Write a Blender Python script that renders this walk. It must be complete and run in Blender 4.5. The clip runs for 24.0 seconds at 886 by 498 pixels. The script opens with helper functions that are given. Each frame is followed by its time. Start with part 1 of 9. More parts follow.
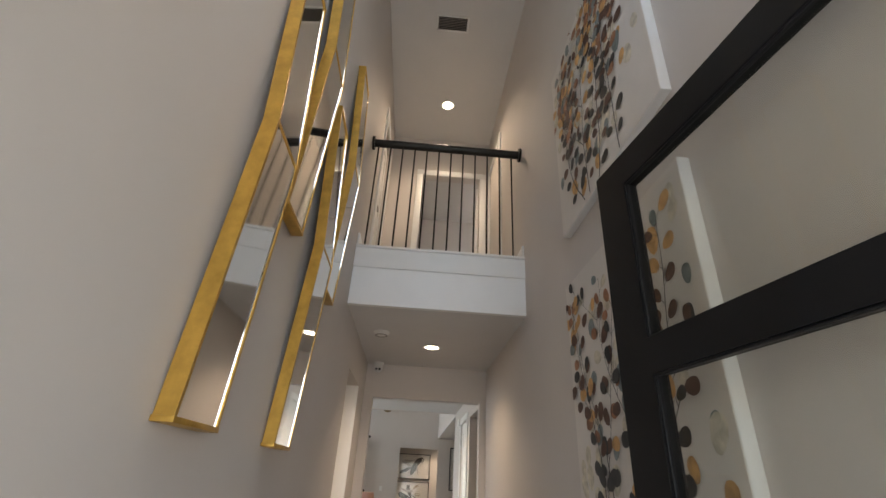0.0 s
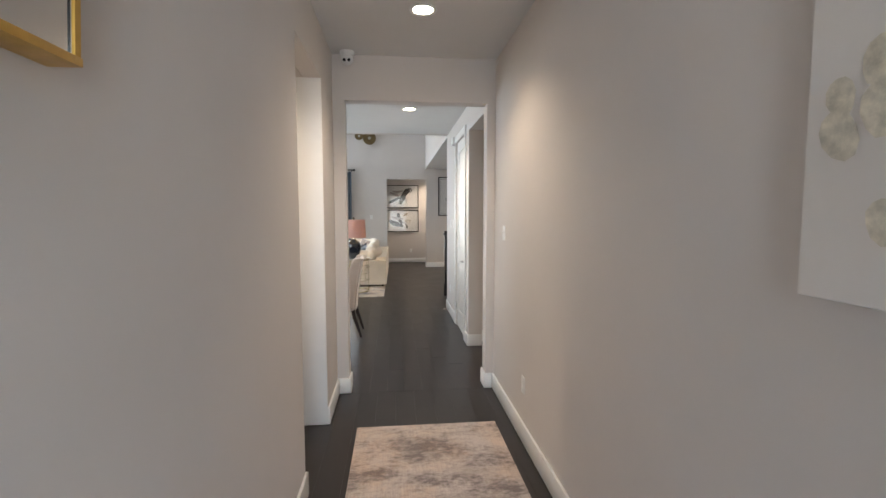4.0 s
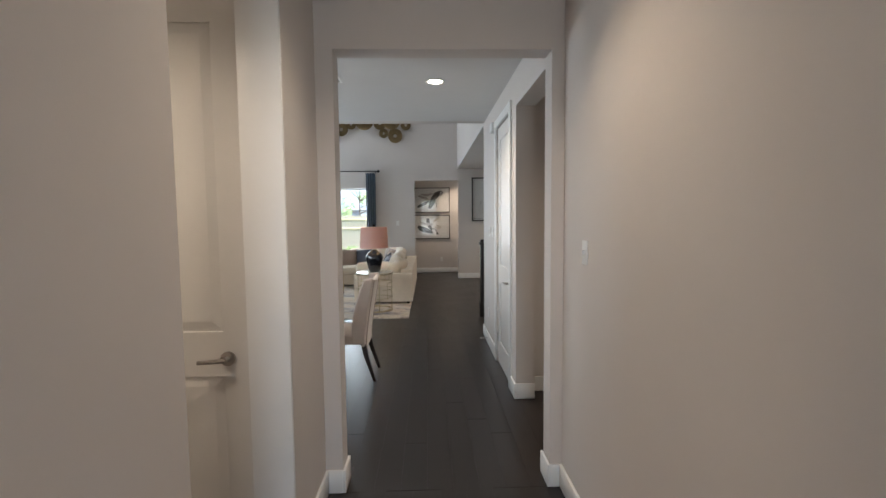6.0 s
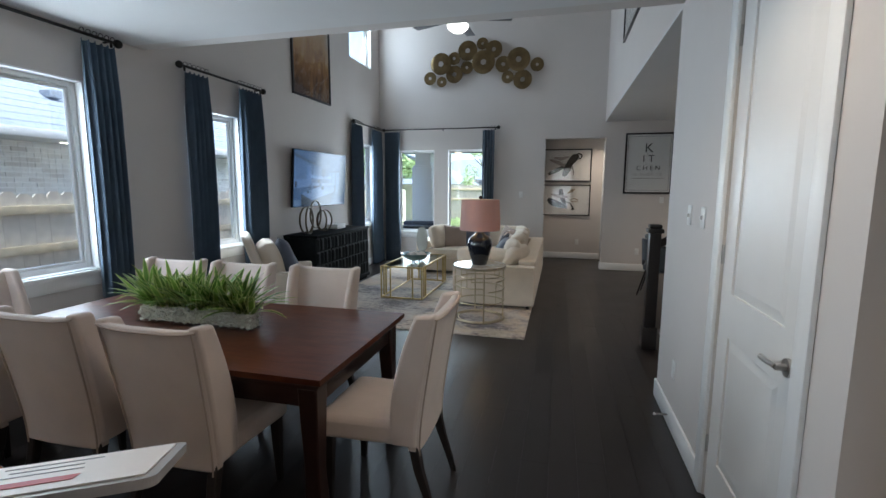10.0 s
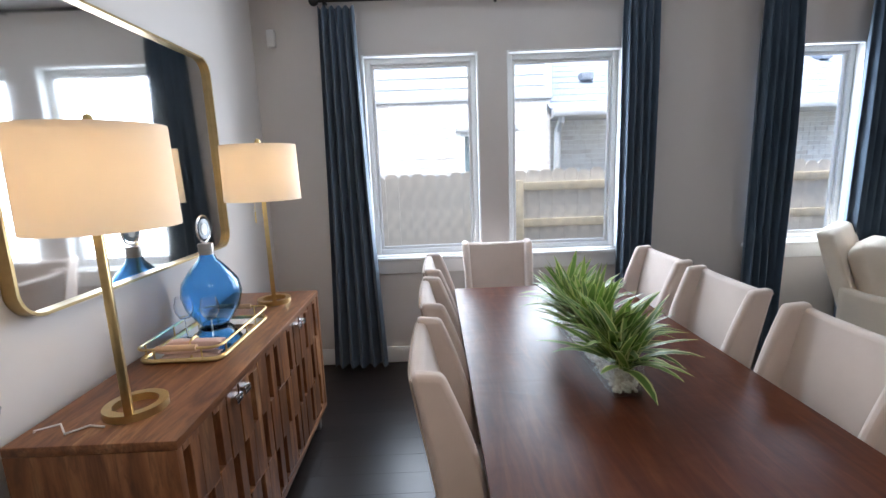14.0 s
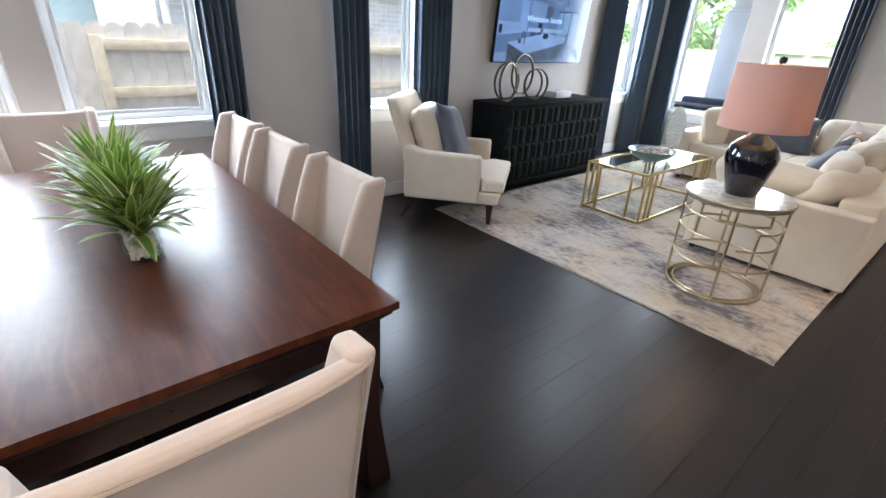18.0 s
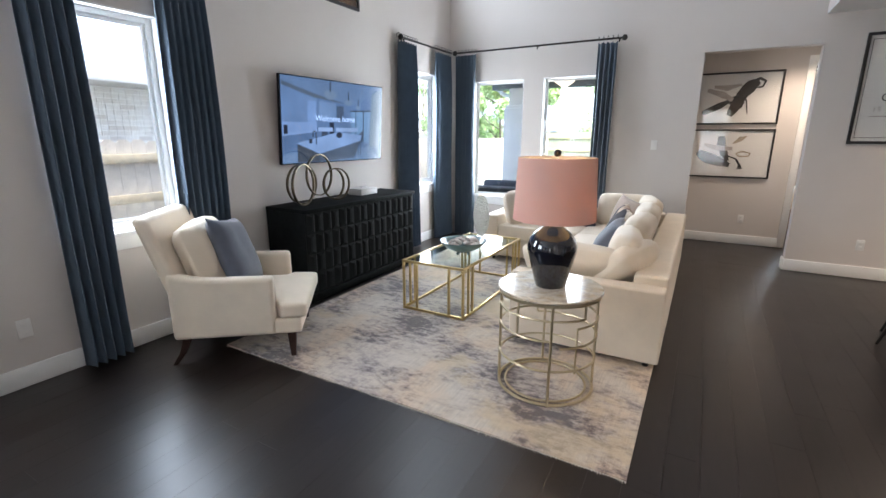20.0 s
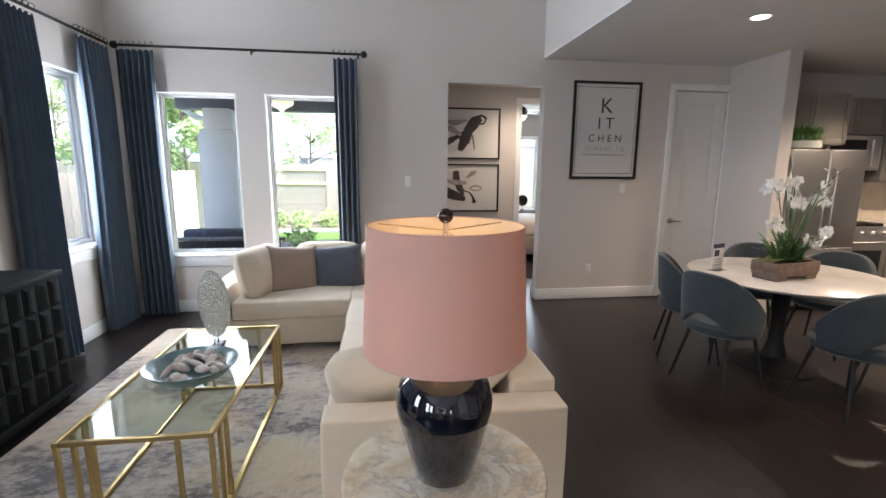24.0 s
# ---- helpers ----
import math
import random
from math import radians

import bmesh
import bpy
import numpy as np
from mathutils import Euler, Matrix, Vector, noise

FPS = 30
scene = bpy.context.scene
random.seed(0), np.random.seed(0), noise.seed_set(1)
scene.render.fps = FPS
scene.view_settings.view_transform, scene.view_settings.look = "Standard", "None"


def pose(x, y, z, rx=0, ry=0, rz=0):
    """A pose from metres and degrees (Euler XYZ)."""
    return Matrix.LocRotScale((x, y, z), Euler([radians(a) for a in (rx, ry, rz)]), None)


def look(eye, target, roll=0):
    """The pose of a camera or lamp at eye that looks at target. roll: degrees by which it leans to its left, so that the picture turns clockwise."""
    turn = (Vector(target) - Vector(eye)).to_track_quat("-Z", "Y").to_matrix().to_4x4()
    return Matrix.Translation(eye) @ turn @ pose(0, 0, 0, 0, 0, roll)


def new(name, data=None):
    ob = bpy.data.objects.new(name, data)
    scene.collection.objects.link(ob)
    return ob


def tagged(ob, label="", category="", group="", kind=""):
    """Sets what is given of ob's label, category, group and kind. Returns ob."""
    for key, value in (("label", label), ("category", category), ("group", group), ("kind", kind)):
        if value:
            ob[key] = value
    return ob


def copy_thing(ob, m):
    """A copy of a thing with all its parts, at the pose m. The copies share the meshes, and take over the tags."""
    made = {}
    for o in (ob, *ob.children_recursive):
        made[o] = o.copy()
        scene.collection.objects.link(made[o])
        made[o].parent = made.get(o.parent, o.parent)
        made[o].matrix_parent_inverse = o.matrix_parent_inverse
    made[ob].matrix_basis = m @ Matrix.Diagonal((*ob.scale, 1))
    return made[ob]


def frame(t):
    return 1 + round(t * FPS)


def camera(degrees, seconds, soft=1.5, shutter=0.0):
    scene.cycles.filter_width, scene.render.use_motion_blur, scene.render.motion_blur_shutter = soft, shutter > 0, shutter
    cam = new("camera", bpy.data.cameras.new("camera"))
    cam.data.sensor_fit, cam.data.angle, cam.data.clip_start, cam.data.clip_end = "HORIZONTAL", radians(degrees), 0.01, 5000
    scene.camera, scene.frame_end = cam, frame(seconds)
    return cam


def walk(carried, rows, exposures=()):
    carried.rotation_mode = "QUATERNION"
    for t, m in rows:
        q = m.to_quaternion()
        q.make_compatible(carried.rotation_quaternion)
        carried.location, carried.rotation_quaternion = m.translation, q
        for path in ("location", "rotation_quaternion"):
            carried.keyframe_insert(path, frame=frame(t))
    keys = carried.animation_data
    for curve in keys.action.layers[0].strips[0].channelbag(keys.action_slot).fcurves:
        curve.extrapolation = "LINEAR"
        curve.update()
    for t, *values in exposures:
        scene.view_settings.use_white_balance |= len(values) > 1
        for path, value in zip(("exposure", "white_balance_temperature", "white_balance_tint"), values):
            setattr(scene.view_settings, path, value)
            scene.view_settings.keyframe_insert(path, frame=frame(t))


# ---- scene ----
cam = camera(88.5, 24.0)
PATH = [
    (0, (0.121, 0.35, 1.661), (0.2, 2.129, 2.57), 3.3),
    (0.5, (0.128, 0.391, 1.631), (0.216, 2.263, 2.327), 2.4),
    (1, (0.111, 0.481, 1.578), (0.237, 2.426, 2.027), 1.3),
    (1.5, (0.078, 0.597, 1.502), (0.253, 2.582, 1.675), 0.6),
    (2, (0.049, 0.755, 1.452), (0.284, 2.741, 1.42), 0.7),
    (2.5, (0.053, 0.939, 1.436), (0.3, 2.921, 1.344), 0.3),
    (4.5, (0.093, 2.031, 1.551), (0.277, 4.016, 1.385), -0.3),
    (5, (0.119, 2.374, 1.548), (0.275, 4.362, 1.397), -0.6),
    (5.5, (0.148, 2.733, 1.57), (0.273, 4.724, 1.429), -0.5),
    (6, (0.169, 3.047, 1.551), (0.235, 5.041, 1.411), -0.6),
    (6.5, (0.181, 3.364, 1.544), (0.143, 5.357, 1.381), -0.4),
    (7, (0.203, 3.647, 1.549), (0.066, 5.634, 1.367), -0.8),
    (7.5, (0.223, 3.969, 1.545), (0.032, 5.95, 1.346), -0.6),
    (8, (0.163, 4.295, 1.536), (-0.044, 6.275, 1.342), -0.5),
    (8.5, (0.156, 4.567, 1.531), (-0.085, 6.542, 1.323), -0.5),
    (9, (0.157, 4.878, 1.528), (-0.137, 6.843, 1.297), -0.3),
    (9.5, (0.155, 5.165, 1.517), (-0.219, 7.114, 1.267), -0.3),
    (11.5, (0.076, 6.207, 1.575), (-0.958, 7.889, 1.255), 1.4),
    (12, (-0.016, 6.387, 1.518), (-1.302, 7.881, 1.182), 0.4),
    (12.5, (-0.109, 6.553, 1.511), (-1.689, 7.722, 1.139), 0.1),
    (13, (-0.108, 6.693, 1.507), (-1.91, 7.474, 1.127), -1.0),
    (13.5, (-0.073, 6.833, 1.524), (-2.013, 7.148, 1.151), -1.9),
    (14, (-0.032, 6.926, 1.538), (-2.0, 6.954, 1.182), -2.2),
    (14.5, (0.058, 6.962, 1.503), (-1.904, 6.895, 1.119), -1.3),
    (15, (0.191, 7.174, 1.467), (-1.748, 7.031, 0.997), -1.1),
    (15.5, (0.146, 7.232, 1.473), (-1.739, 7.158, 0.808), 0.2),
    (16, (0.116, 7.309, 1.438), (-1.714, 7.349, 0.632), 0.8),
    (16.5, (0.121, 7.324, 1.418), (-1.634, 7.595, 0.498), 1.7),
    (17, (0.132, 7.329, 1.433), (-1.546, 7.886, 0.499), 2.4),
    (17.5, (0.167, 7.362, 1.443), (-1.379, 8.257, 0.542), 2.5),
    (18, (0.185, 7.43, 1.453), (-1.196, 8.609, 0.614), 2.6),
    (18.5, (0.176, 7.571, 1.468), (-0.996, 9.011, 0.725), 2.1),
    (19, (0.16, 7.725, 1.506), (-0.916, 9.294, 0.888), 1.1),
    (19.5, (0.083, 7.879, 1.51), (-0.9, 9.544, 1.0), 0.1),
    (21.5, (-0.365, 8.609, 1.52), (-1.264, 10.336, 1.065), 0.4),
    (22, (-0.527, 8.742, 1.519), (-1.313, 10.532, 1.094), 0.4),
    (22.5, (-0.678, 8.884, 1.513), (-1.258, 10.76, 1.132), 0.2),
    (23, (-0.756, 9.06, 1.517), (-1.102, 10.998, 1.17), 0.2),
    (23.5, (-0.844, 9.262, 1.542), (-0.879, 11.232, 1.199), 0.2),
    (24, (-0.905, 9.398, 1.55), (-0.629, 11.348, 1.201), 0.4),
]
# the camera's own brightness and white balance along the walk
EXPOSURES = [(0, 2.6, 7050, 11), (1, 2.95, 6700, 10.5), (2, 3.3, 6500, 11), (5, 3.28, 6300, 8), (6, 2.75, 6250, 8.5), (7, 2.42, 6100, 8.5), (8, 2.32, 5850, 7), (9, 2.36, 5800, 6), (12, 2.6, 5900, 6.5), (13, 2.97, 5950, 11),
             (15, 2.9, 6050, 12.5), (17, 3.26, 6050, 12), (19, 3.5, 6100, 10.5), (22, 3.05, 6300, 13.5), (24, 3.0, 6250, 13)]
walk(cam, [(t, look(eye, target, roll)) for t, eye, target, roll in PATH], EXPOSURES)

# world, sun and exposure: a bright overcast day
world = bpy.data.worlds.new("sky")
scene.world = world
world.use_nodes = True
sky = world.node_tree.nodes.new("ShaderNodeTexSky")
sky.sky_type, sky.sun_disc = "NISHITA", False
sky.sun_elevation, sky.sun_rotation = radians(63), radians(101)
sky.air_density, sky.dust_density = 1.0, 3.0
world.node_tree.links.new(sky.outputs[0], world.node_tree.nodes["Background"].inputs[0])
world.node_tree.nodes["Background"].inputs[1].default_value = 0.13
sun = new("sun", bpy.data.lights.new("sun", "SUN"))
sun.data.energy, sun.data.angle, sun.data.color = 1.1, radians(80), (1.0, 0.96, 0.9)
sun.matrix_world = look((0, 0, 20), (-0.5, 0.1, 19.0))


def window_light(name, x, y, z, w, h, aim, power):
    """Sky light standing in a window's opening."""
    lamp = new(name, bpy.data.lights.new(name, "AREA"))
    lamp.data.shape, lamp.data.size, lamp.data.size_y, lamp.data.energy = "RECTANGLE", w, h, power
    lamp.data.color = (0.86, 0.94, 1.0)
    lamp.matrix_world = look((x, y, z), (x + aim[0], y + aim[1], z + aim[2]))
    return lamp


for y0, y1 in ((6.48, 7.24), (7.53, 8.30), (9.38, 10.09), (13.3, 14.02)):
    window_light("window_light", -3.565, (y0 + y1) / 2, 1.6, y1 - y0 - 0.10, 1.32, (1, 0, 0), 4.4)
window_light("window_light", -3.585, 13.58, 4.4, 0.9, 1.1, (1, 0, -0.25), 6)
for x0, x1 in ((-3.06, -2.37), (-2.01, -1.34)):
    window_light("window_light", (x0 + x1) / 2, 14.54, 1.46, x1 - x0 - 0.06, 1.55, (0, -1, 0), 4.6)
window_light("window_light", 2.30, 19.66, 1.44, 0.78, 1.56, (0, -1, 0), 7)
window_light("window_light", 0.25, 0.33, 4.4, 1.0, 1.4, (0, 1, -0.25), 1.7)
window_light("door_light", 0.25, -0.6, 1.5, 1.0, 2.2, (0, 1, 0.25), 3.5)


def can_light(x, y, z, power):
    lamp = new("can_lamp", bpy.data.lights.new("can_lamp", "SPOT"))
    lamp.data.energy, lamp.data.spot_size, lamp.data.spot_blend, lamp.data.shadow_soft_size = power, radians(130), 0.8, 0.06
    lamp.data.color = (1.0, 0.79, 0.59)
    lamp.location = (x, y, z - 0.03)


# the four kitchen cans after (2.1, 12.86) are unseen, added to brighten it
CANS = [(0.26, 4.66, 2.80, 7), (0.25, 7.13, 2.74, 9), (0.27, 4.70, 5.95, 11), (2.1, 12.86, 2.745, 10), (4.2, 12.97, 2.745, 34), (6.2, 12.97, 2.745, 34), (2.2, 10.9, 2.745, 18), (4.2, 10.9, 2.745, 19),
        # the last can is an unseen lamp added to brighten the upper landing room
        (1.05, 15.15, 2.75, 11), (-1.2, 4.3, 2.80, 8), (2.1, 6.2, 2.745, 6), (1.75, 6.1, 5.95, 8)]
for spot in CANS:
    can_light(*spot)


def bowl_light(x, y, z, power):
    """The bulb behind a fan's glass bowl."""
    lamp = new("bowl_lamp", bpy.data.lights.new("bowl_lamp", "POINT"))
    lamp.data.energy, lamp.data.shadow_soft_size, lamp.data.color = power, 0.08, (1.0, 0.80, 0.58)
    lamp.location = (x, y, z)


bowl_light(-2.2, 16.1, 2.22, 0.7)


# ---- materials ----
def ramp(nt, fac, stops):
    r = nt.nodes.new("ShaderNodeValToRGB")
    while len(r.color_ramp.elements) < len(stops):
        r.color_ramp.elements.new(0.5)
    for e, (p, c) in zip(r.color_ramp.elements, stops):
        e.position, e.color = p, (*c, 1)
    nt.links.new(fac, r.inputs[0])
    return r.outputs[0]


def coords(nt, scale=(1, 1, 1), kind="Object", turn=(0, 0, 0)):
    tc, mp = nt.nodes.new("ShaderNodeTexCoord"), nt.nodes.new("ShaderNodeMapping")
    mp.inputs["Scale"].default_value = scale
    mp.inputs["Rotation"].default_value = [radians(a) for a in turn]
    nt.links.new(tc.outputs[kind], mp.inputs[0])
    return mp.outputs[0]


def noise_tex(nt, vec, scale, detail=4.0, rough=0.6, distort=0.0):
    n = nt.nodes.new("ShaderNodeTexNoise")
    n.inputs["Scale"].default_value, n.inputs["Detail"].default_value = scale, detail
    n.inputs["Roughness"].default_value, n.inputs["Distortion"].default_value = rough, distort
    nt.links.new(vec, n.inputs["Vector"])
    return n.outputs["Fac"]


def mixed(nt, fac, a, b, blend="MIX"):
    m = nt.nodes.new("ShaderNodeMix")
    m.data_type, m.blend_type = "RGBA", blend
    for sock, v in ((m.inputs[0], fac), (m.inputs[6], a), (m.inputs[7], b)):
        if isinstance(v, (int, float)):
            sock.default_value = v
        elif isinstance(v, tuple):
            sock.default_value = (*v, 1)
        else:
            nt.links.new(v, sock)
    return m.outputs[2]


def bumped(nt, bsdf, height, strength, distance=0.002):
    b = nt.nodes.new("ShaderNodeBump")
    b.inputs["Strength"].default_value, b.inputs["Distance"].default_value = strength, distance
    nt.links.new(height, b.inputs["Height"])
    nt.links.new(b.outputs[0], bsdf.inputs["Normal"])


def blank(name, rough=0.5, metal=0.0):
    m = bpy.data.materials.new(name)
    m.use_nodes = True
    b = m.node_tree.nodes["Principled BSDF"]
    b.inputs["Roughness"].default_value, b.inputs["Metallic"].default_value = rough, metal
    return m, m.node_tree, b


def plain(name, color, rough=0.5, metal=0.0, vary=0.06, scale=6.0, grain=120.0, bump=0.08, coat=0.0, sheen=0.0, spec=0.5):
    """A painted, cast or woven surface: soft blotches, fine grain and a slight relief."""
    m, nt, b = blank(name, rough, metal)
    v = coords(nt)
    dark, light = tuple(c * (1 - vary) for c in color), tuple(min(1, c * (1 + vary)) for c in color)
    nt.links.new(ramp(nt, noise_tex(nt, v, scale), [(0.3, dark), (0.7, light)]), b.inputs["Base Color"])
    fine = noise_tex(nt, v, grain, 3)
    if bump:
        bumped(nt, b, fine, bump)
    rr = nt.nodes.new("ShaderNodeMapRange")
    rr.inputs[3].default_value, rr.inputs[4].default_value = max(0.02, rough - 0.06), min(1, rough + 0.06)
    nt.links.new(noise_tex(nt, v, scale * 2.3), rr.inputs[0])
    nt.links.new(rr.outputs[0], b.inputs["Roughness"])
    b.inputs["Specular IOR Level"].default_value = spec
    b.inputs["Coat Weight"].default_value, b.inputs["Sheen Weight"].default_value = coat, sheen
    return m


WALL = plain("wall_paint", (0.615, 0.573, 0.542), 0.7, vary=0.02, scale=1.5, grain=260, bump=0.10)
CEIL = plain("ceiling_paint", (0.66, 0.65, 0.64), 0.85, vary=0.02, scale=2, grain=200, bump=0.12)
TRIM = plain("white_trim_paint", (0.80, 0.80, 0.79), 0.35, vary=0.02, scale=4, grain=90, bump=0.02)
DOORW = plain("white_door_paint", (0.74, 0.73, 0.71), 0.38, vary=0.02, scale=4, grain=90, bump=0.02)
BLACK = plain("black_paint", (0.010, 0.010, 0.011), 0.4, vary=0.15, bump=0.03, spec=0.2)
BRONZE = plain("dark_bronze_metal", (0.02, 0.018, 0.016), 0.38, 0.6, vary=0.2, bump=0.02)
CREAM = plain("cream_upholstery", (0.60, 0.50, 0.435), 0.9, vary=0.05, scale=5, grain=500, bump=0.35, sheen=0.3)
OFFWHITE = plain("off_white_upholstery", (0.76, 0.655, 0.525), 0.92, vary=0.05, scale=5, grain=420, bump=0.35, sheen=0.3)
DARKWOOD = plain("espresso_leg_wood", (0.018, 0.013, 0.011), 0.4, vary=0.2, bump=0.04)
GOLD = plain("gold_leaf_metal", (0.60, 0.36, 0.08), 0.38, 0.65, vary=0.2, scale=14, grain=60, bump=0.12)
BRASS = plain("brushed_brass", (0.62, 0.47, 0.22), 0.30, 1.0, vary=0.08, scale=30, bump=0.02)
PALEGOLD = plain("pale_champagne_metal", (0.62, 0.52, 0.35), 0.33, 1.0, vary=0.06, scale=20, bump=0.02)
STEEL = plain("satin_nickel", (0.42, 0.40, 0.38), 0.3, 1.0, vary=0.05, bump=0.01)
CHROME = plain("chrome", (0.7, 0.7, 0.7), 0.12, 1.0, vary=0.03, bump=0)
WHITEPL = plain("white_plastic", (0.75, 0.74, 0.72), 0.4, vary=0.02, bump=0)
BLUECLOTH = plain("slate_blue_curtain_cloth", (0.062, 0.094, 0.136), 0.75, vary=0.12, scale=8, grain=600, bump=0.25, sheen=0.25)
GREYBLUE = plain("grey_blue_cushion_cloth", (0.095, 0.105, 0.135), 0.9, vary=0.1, scale=9, grain=500, bump=0.3, sheen=0.3)
TAN = plain("taupe_cushion_cloth", (0.36, 0.27, 0.215), 0.9, vary=0.08, grain=500, bump=0.3, sheen=0.3)


def floor_material():
    m, nt, b = blank("dark_oak_floor", 0.32)
    b.inputs["Specular IOR Level"].default_value = 0.53
    v = coords(nt, (1, 0.07, 1))
    info = nt.nodes.new("ShaderNodeObjectInfo")
    tone = ramp(nt, info.outputs["Random"], [(0, (0.0105, 0.0073, 0.0065)), (1, (0.0155, 0.0105, 0.0092))])
    grain = noise_tex(nt, v, 60, 5, 0.65, 0.4)
    nt.links.new(mixed(nt, ramp(nt, grain, [(0.35, (0, 0, 0)), (0.7, (0.5, 0.5, 0.5))]), tone, (0.022, 0.0148, 0.0128)), b.inputs["Base Color"])
    scuff = noise_tex(nt, coords(nt, kind="Object"), 2.2, 5)
    rr = nt.nodes.new("ShaderNodeMapRange")
    rr.inputs[3].default_value, rr.inputs[4].default_value = 0.26, 0.38
    nt.links.new(scuff, rr.inputs[0])
    nt.links.new(rr.outputs[0], b.inputs["Roughness"])
    bumped(nt, b, grain, 0.07)
    return m


FLOOR = floor_material()


def glass(name, color=(1, 1, 1), rough=0.0):
    m, nt, b = blank(name, rough)
    b.inputs["Base Color"].default_value = (*color, 1)
    b.inputs["Transmission Weight"].default_value = 1.0
    b.inputs["IOR"].default_value = 1.45
    return m


def pane_glass(name, tint=(0.96, 0.98, 0.97), gloss=0.45):
    """Thin clear glazing: mostly straight through, more reflection at a glancing angle."""
    m = bpy.data.materials.new(name)
    m.use_nodes = True
    nt = m.node_tree
    nt.nodes.remove(nt.nodes["Principled BSDF"])
    t, g, mix, lw = (nt.nodes.new(k) for k in ("ShaderNodeBsdfTransparent", "ShaderNodeBsdfGlossy", "ShaderNodeMixShader", "ShaderNodeLayerWeight"))
    t.inputs[0].default_value = (*tint, 1)
    g.inputs["Roughness"].default_value = 0.01
    lw.inputs[0].default_value = 0.5
    p, ma = nt.nodes.new("ShaderNodeMath"), nt.nodes.new("ShaderNodeMath")
    p.operation, ma.operation = "POWER", "MULTIPLY_ADD"
    p.inputs[1].default_value, ma.inputs[1].default_value, ma.inputs[2].default_value = 4.0, gloss, 0.03
    for a, bb in ((lw.outputs["Facing"], p.inputs[0]), (p.outputs[0], ma.inputs[0]), (ma.outputs[0], mix.inputs[0]), (t.outputs[0], mix.inputs[1]), (g.outputs[0], mix.inputs[2])):
        nt.links.new(a, bb)
    nt.links.new(mix.outputs[0], nt.nodes["Material Output"].inputs[0])
    return m


PANE = pane_glass("window_glass")
MIRROR = plain("mirror_silver", (0.82, 0.82, 0.80), 0.02, 1.0, vary=0.0, bump=0)


def glow(name, color, strength):
    m, nt, b = blank(name, 0.5)
    b.inputs["Base Color"].default_value = (*color, 1)
    b.inputs["Emission Color"].default_value = (*color, 1)
    b.inputs["Emission Strength"].default_value = strength
    return m


CANGLOW = glow("can_light_lens", (1.0, 0.86, 0.66), 3.0)


# ---- mesh tools ----
def mesh_ob(name, bm, material, parent=None, smooth=False, matrix=None):
    me = bpy.data.meshes.new(name)
    bm.normal_update()
    bm.to_mesh(me)
    bm.free()
    if material:
        me.materials.append(material)
    if smooth:
        me.polygons.foreach_set("use_smooth", [True] * len(me.polygons))
        me.set_sharp_from_angle(angle=radians(38))
    ob = new(name, me)
    if parent:
        ob.parent = parent
    if matrix is not None:
        ob.matrix_basis = matrix
    return ob


def part(name, bm, material, parent=None, label="", smooth=True, matrix=None):
    ob = mesh_ob(name, bm, material, parent, smooth, matrix)
    return tagged(ob, label) if label else ob


def thing(name, label, category, at=(0, 0, 0), rz=0.0, group=""):
    """An empty at a thing's base that carries its parts."""
    ob = new(name)
    ob.empty_display_size = 0.1
    ob.matrix_basis = pose(*at, 0, 0, rz)
    return tagged(ob, label, category, group)


def add_box(bm, lo, hi, bevel=0.0, seg=2, m=None):
    """A box from corner to corner, with rounded edges if asked."""
    c = [(a + b) / 2 for a, b in zip(lo, hi)]
    s = [max(abs(b - a), 1e-5) for a, b in zip(lo, hi)]
    mm = Matrix.Translation(c) @ Matrix.Diagonal((*s, 1))
    r = bmesh.ops.create_cube(bm, size=1.0, matrix=mm)
    vs = r["verts"]
    if bevel:
        es = list({e for v in vs for e in v.link_edges})
        r2 = bmesh.ops.bevel(bm, geom=es, offset=min(bevel, min(s) * 0.49), segments=seg, affect="EDGES", profile=0.5)
        vs = list({v for v in r2["verts"]} | {v for v in vs if v.is_valid})
    if m is not None:
        bmesh.ops.transform(bm, matrix=m, verts=vs)
    return vs


def box_bm(lo, hi, bevel=0.0, seg=2, m=None):
    bm = bmesh.new()
    add_box(bm, lo, hi, bevel, seg, m)
    return bm


def add_cyl(bm, a, b, r, r2=None, seg=16, caps=True):
    """A rod or cone from a to b."""
    a, b = Vector(a), Vector(b)
    d = b - a
    m = Matrix.Translation((a + b) / 2) @ d.to_track_quat("Z", "Y").to_matrix().to_4x4()
    return bmesh.ops.create_cone(bm, cap_ends=caps, segments=seg, radius1=r, radius2=r if r2 is None else r2, depth=d.length, matrix=m)["verts"]


def cyl_bm(a, b, r, r2=None, seg=16):
    bm = bmesh.new()
    add_cyl(bm, a, b, r, r2, seg)
    return bm


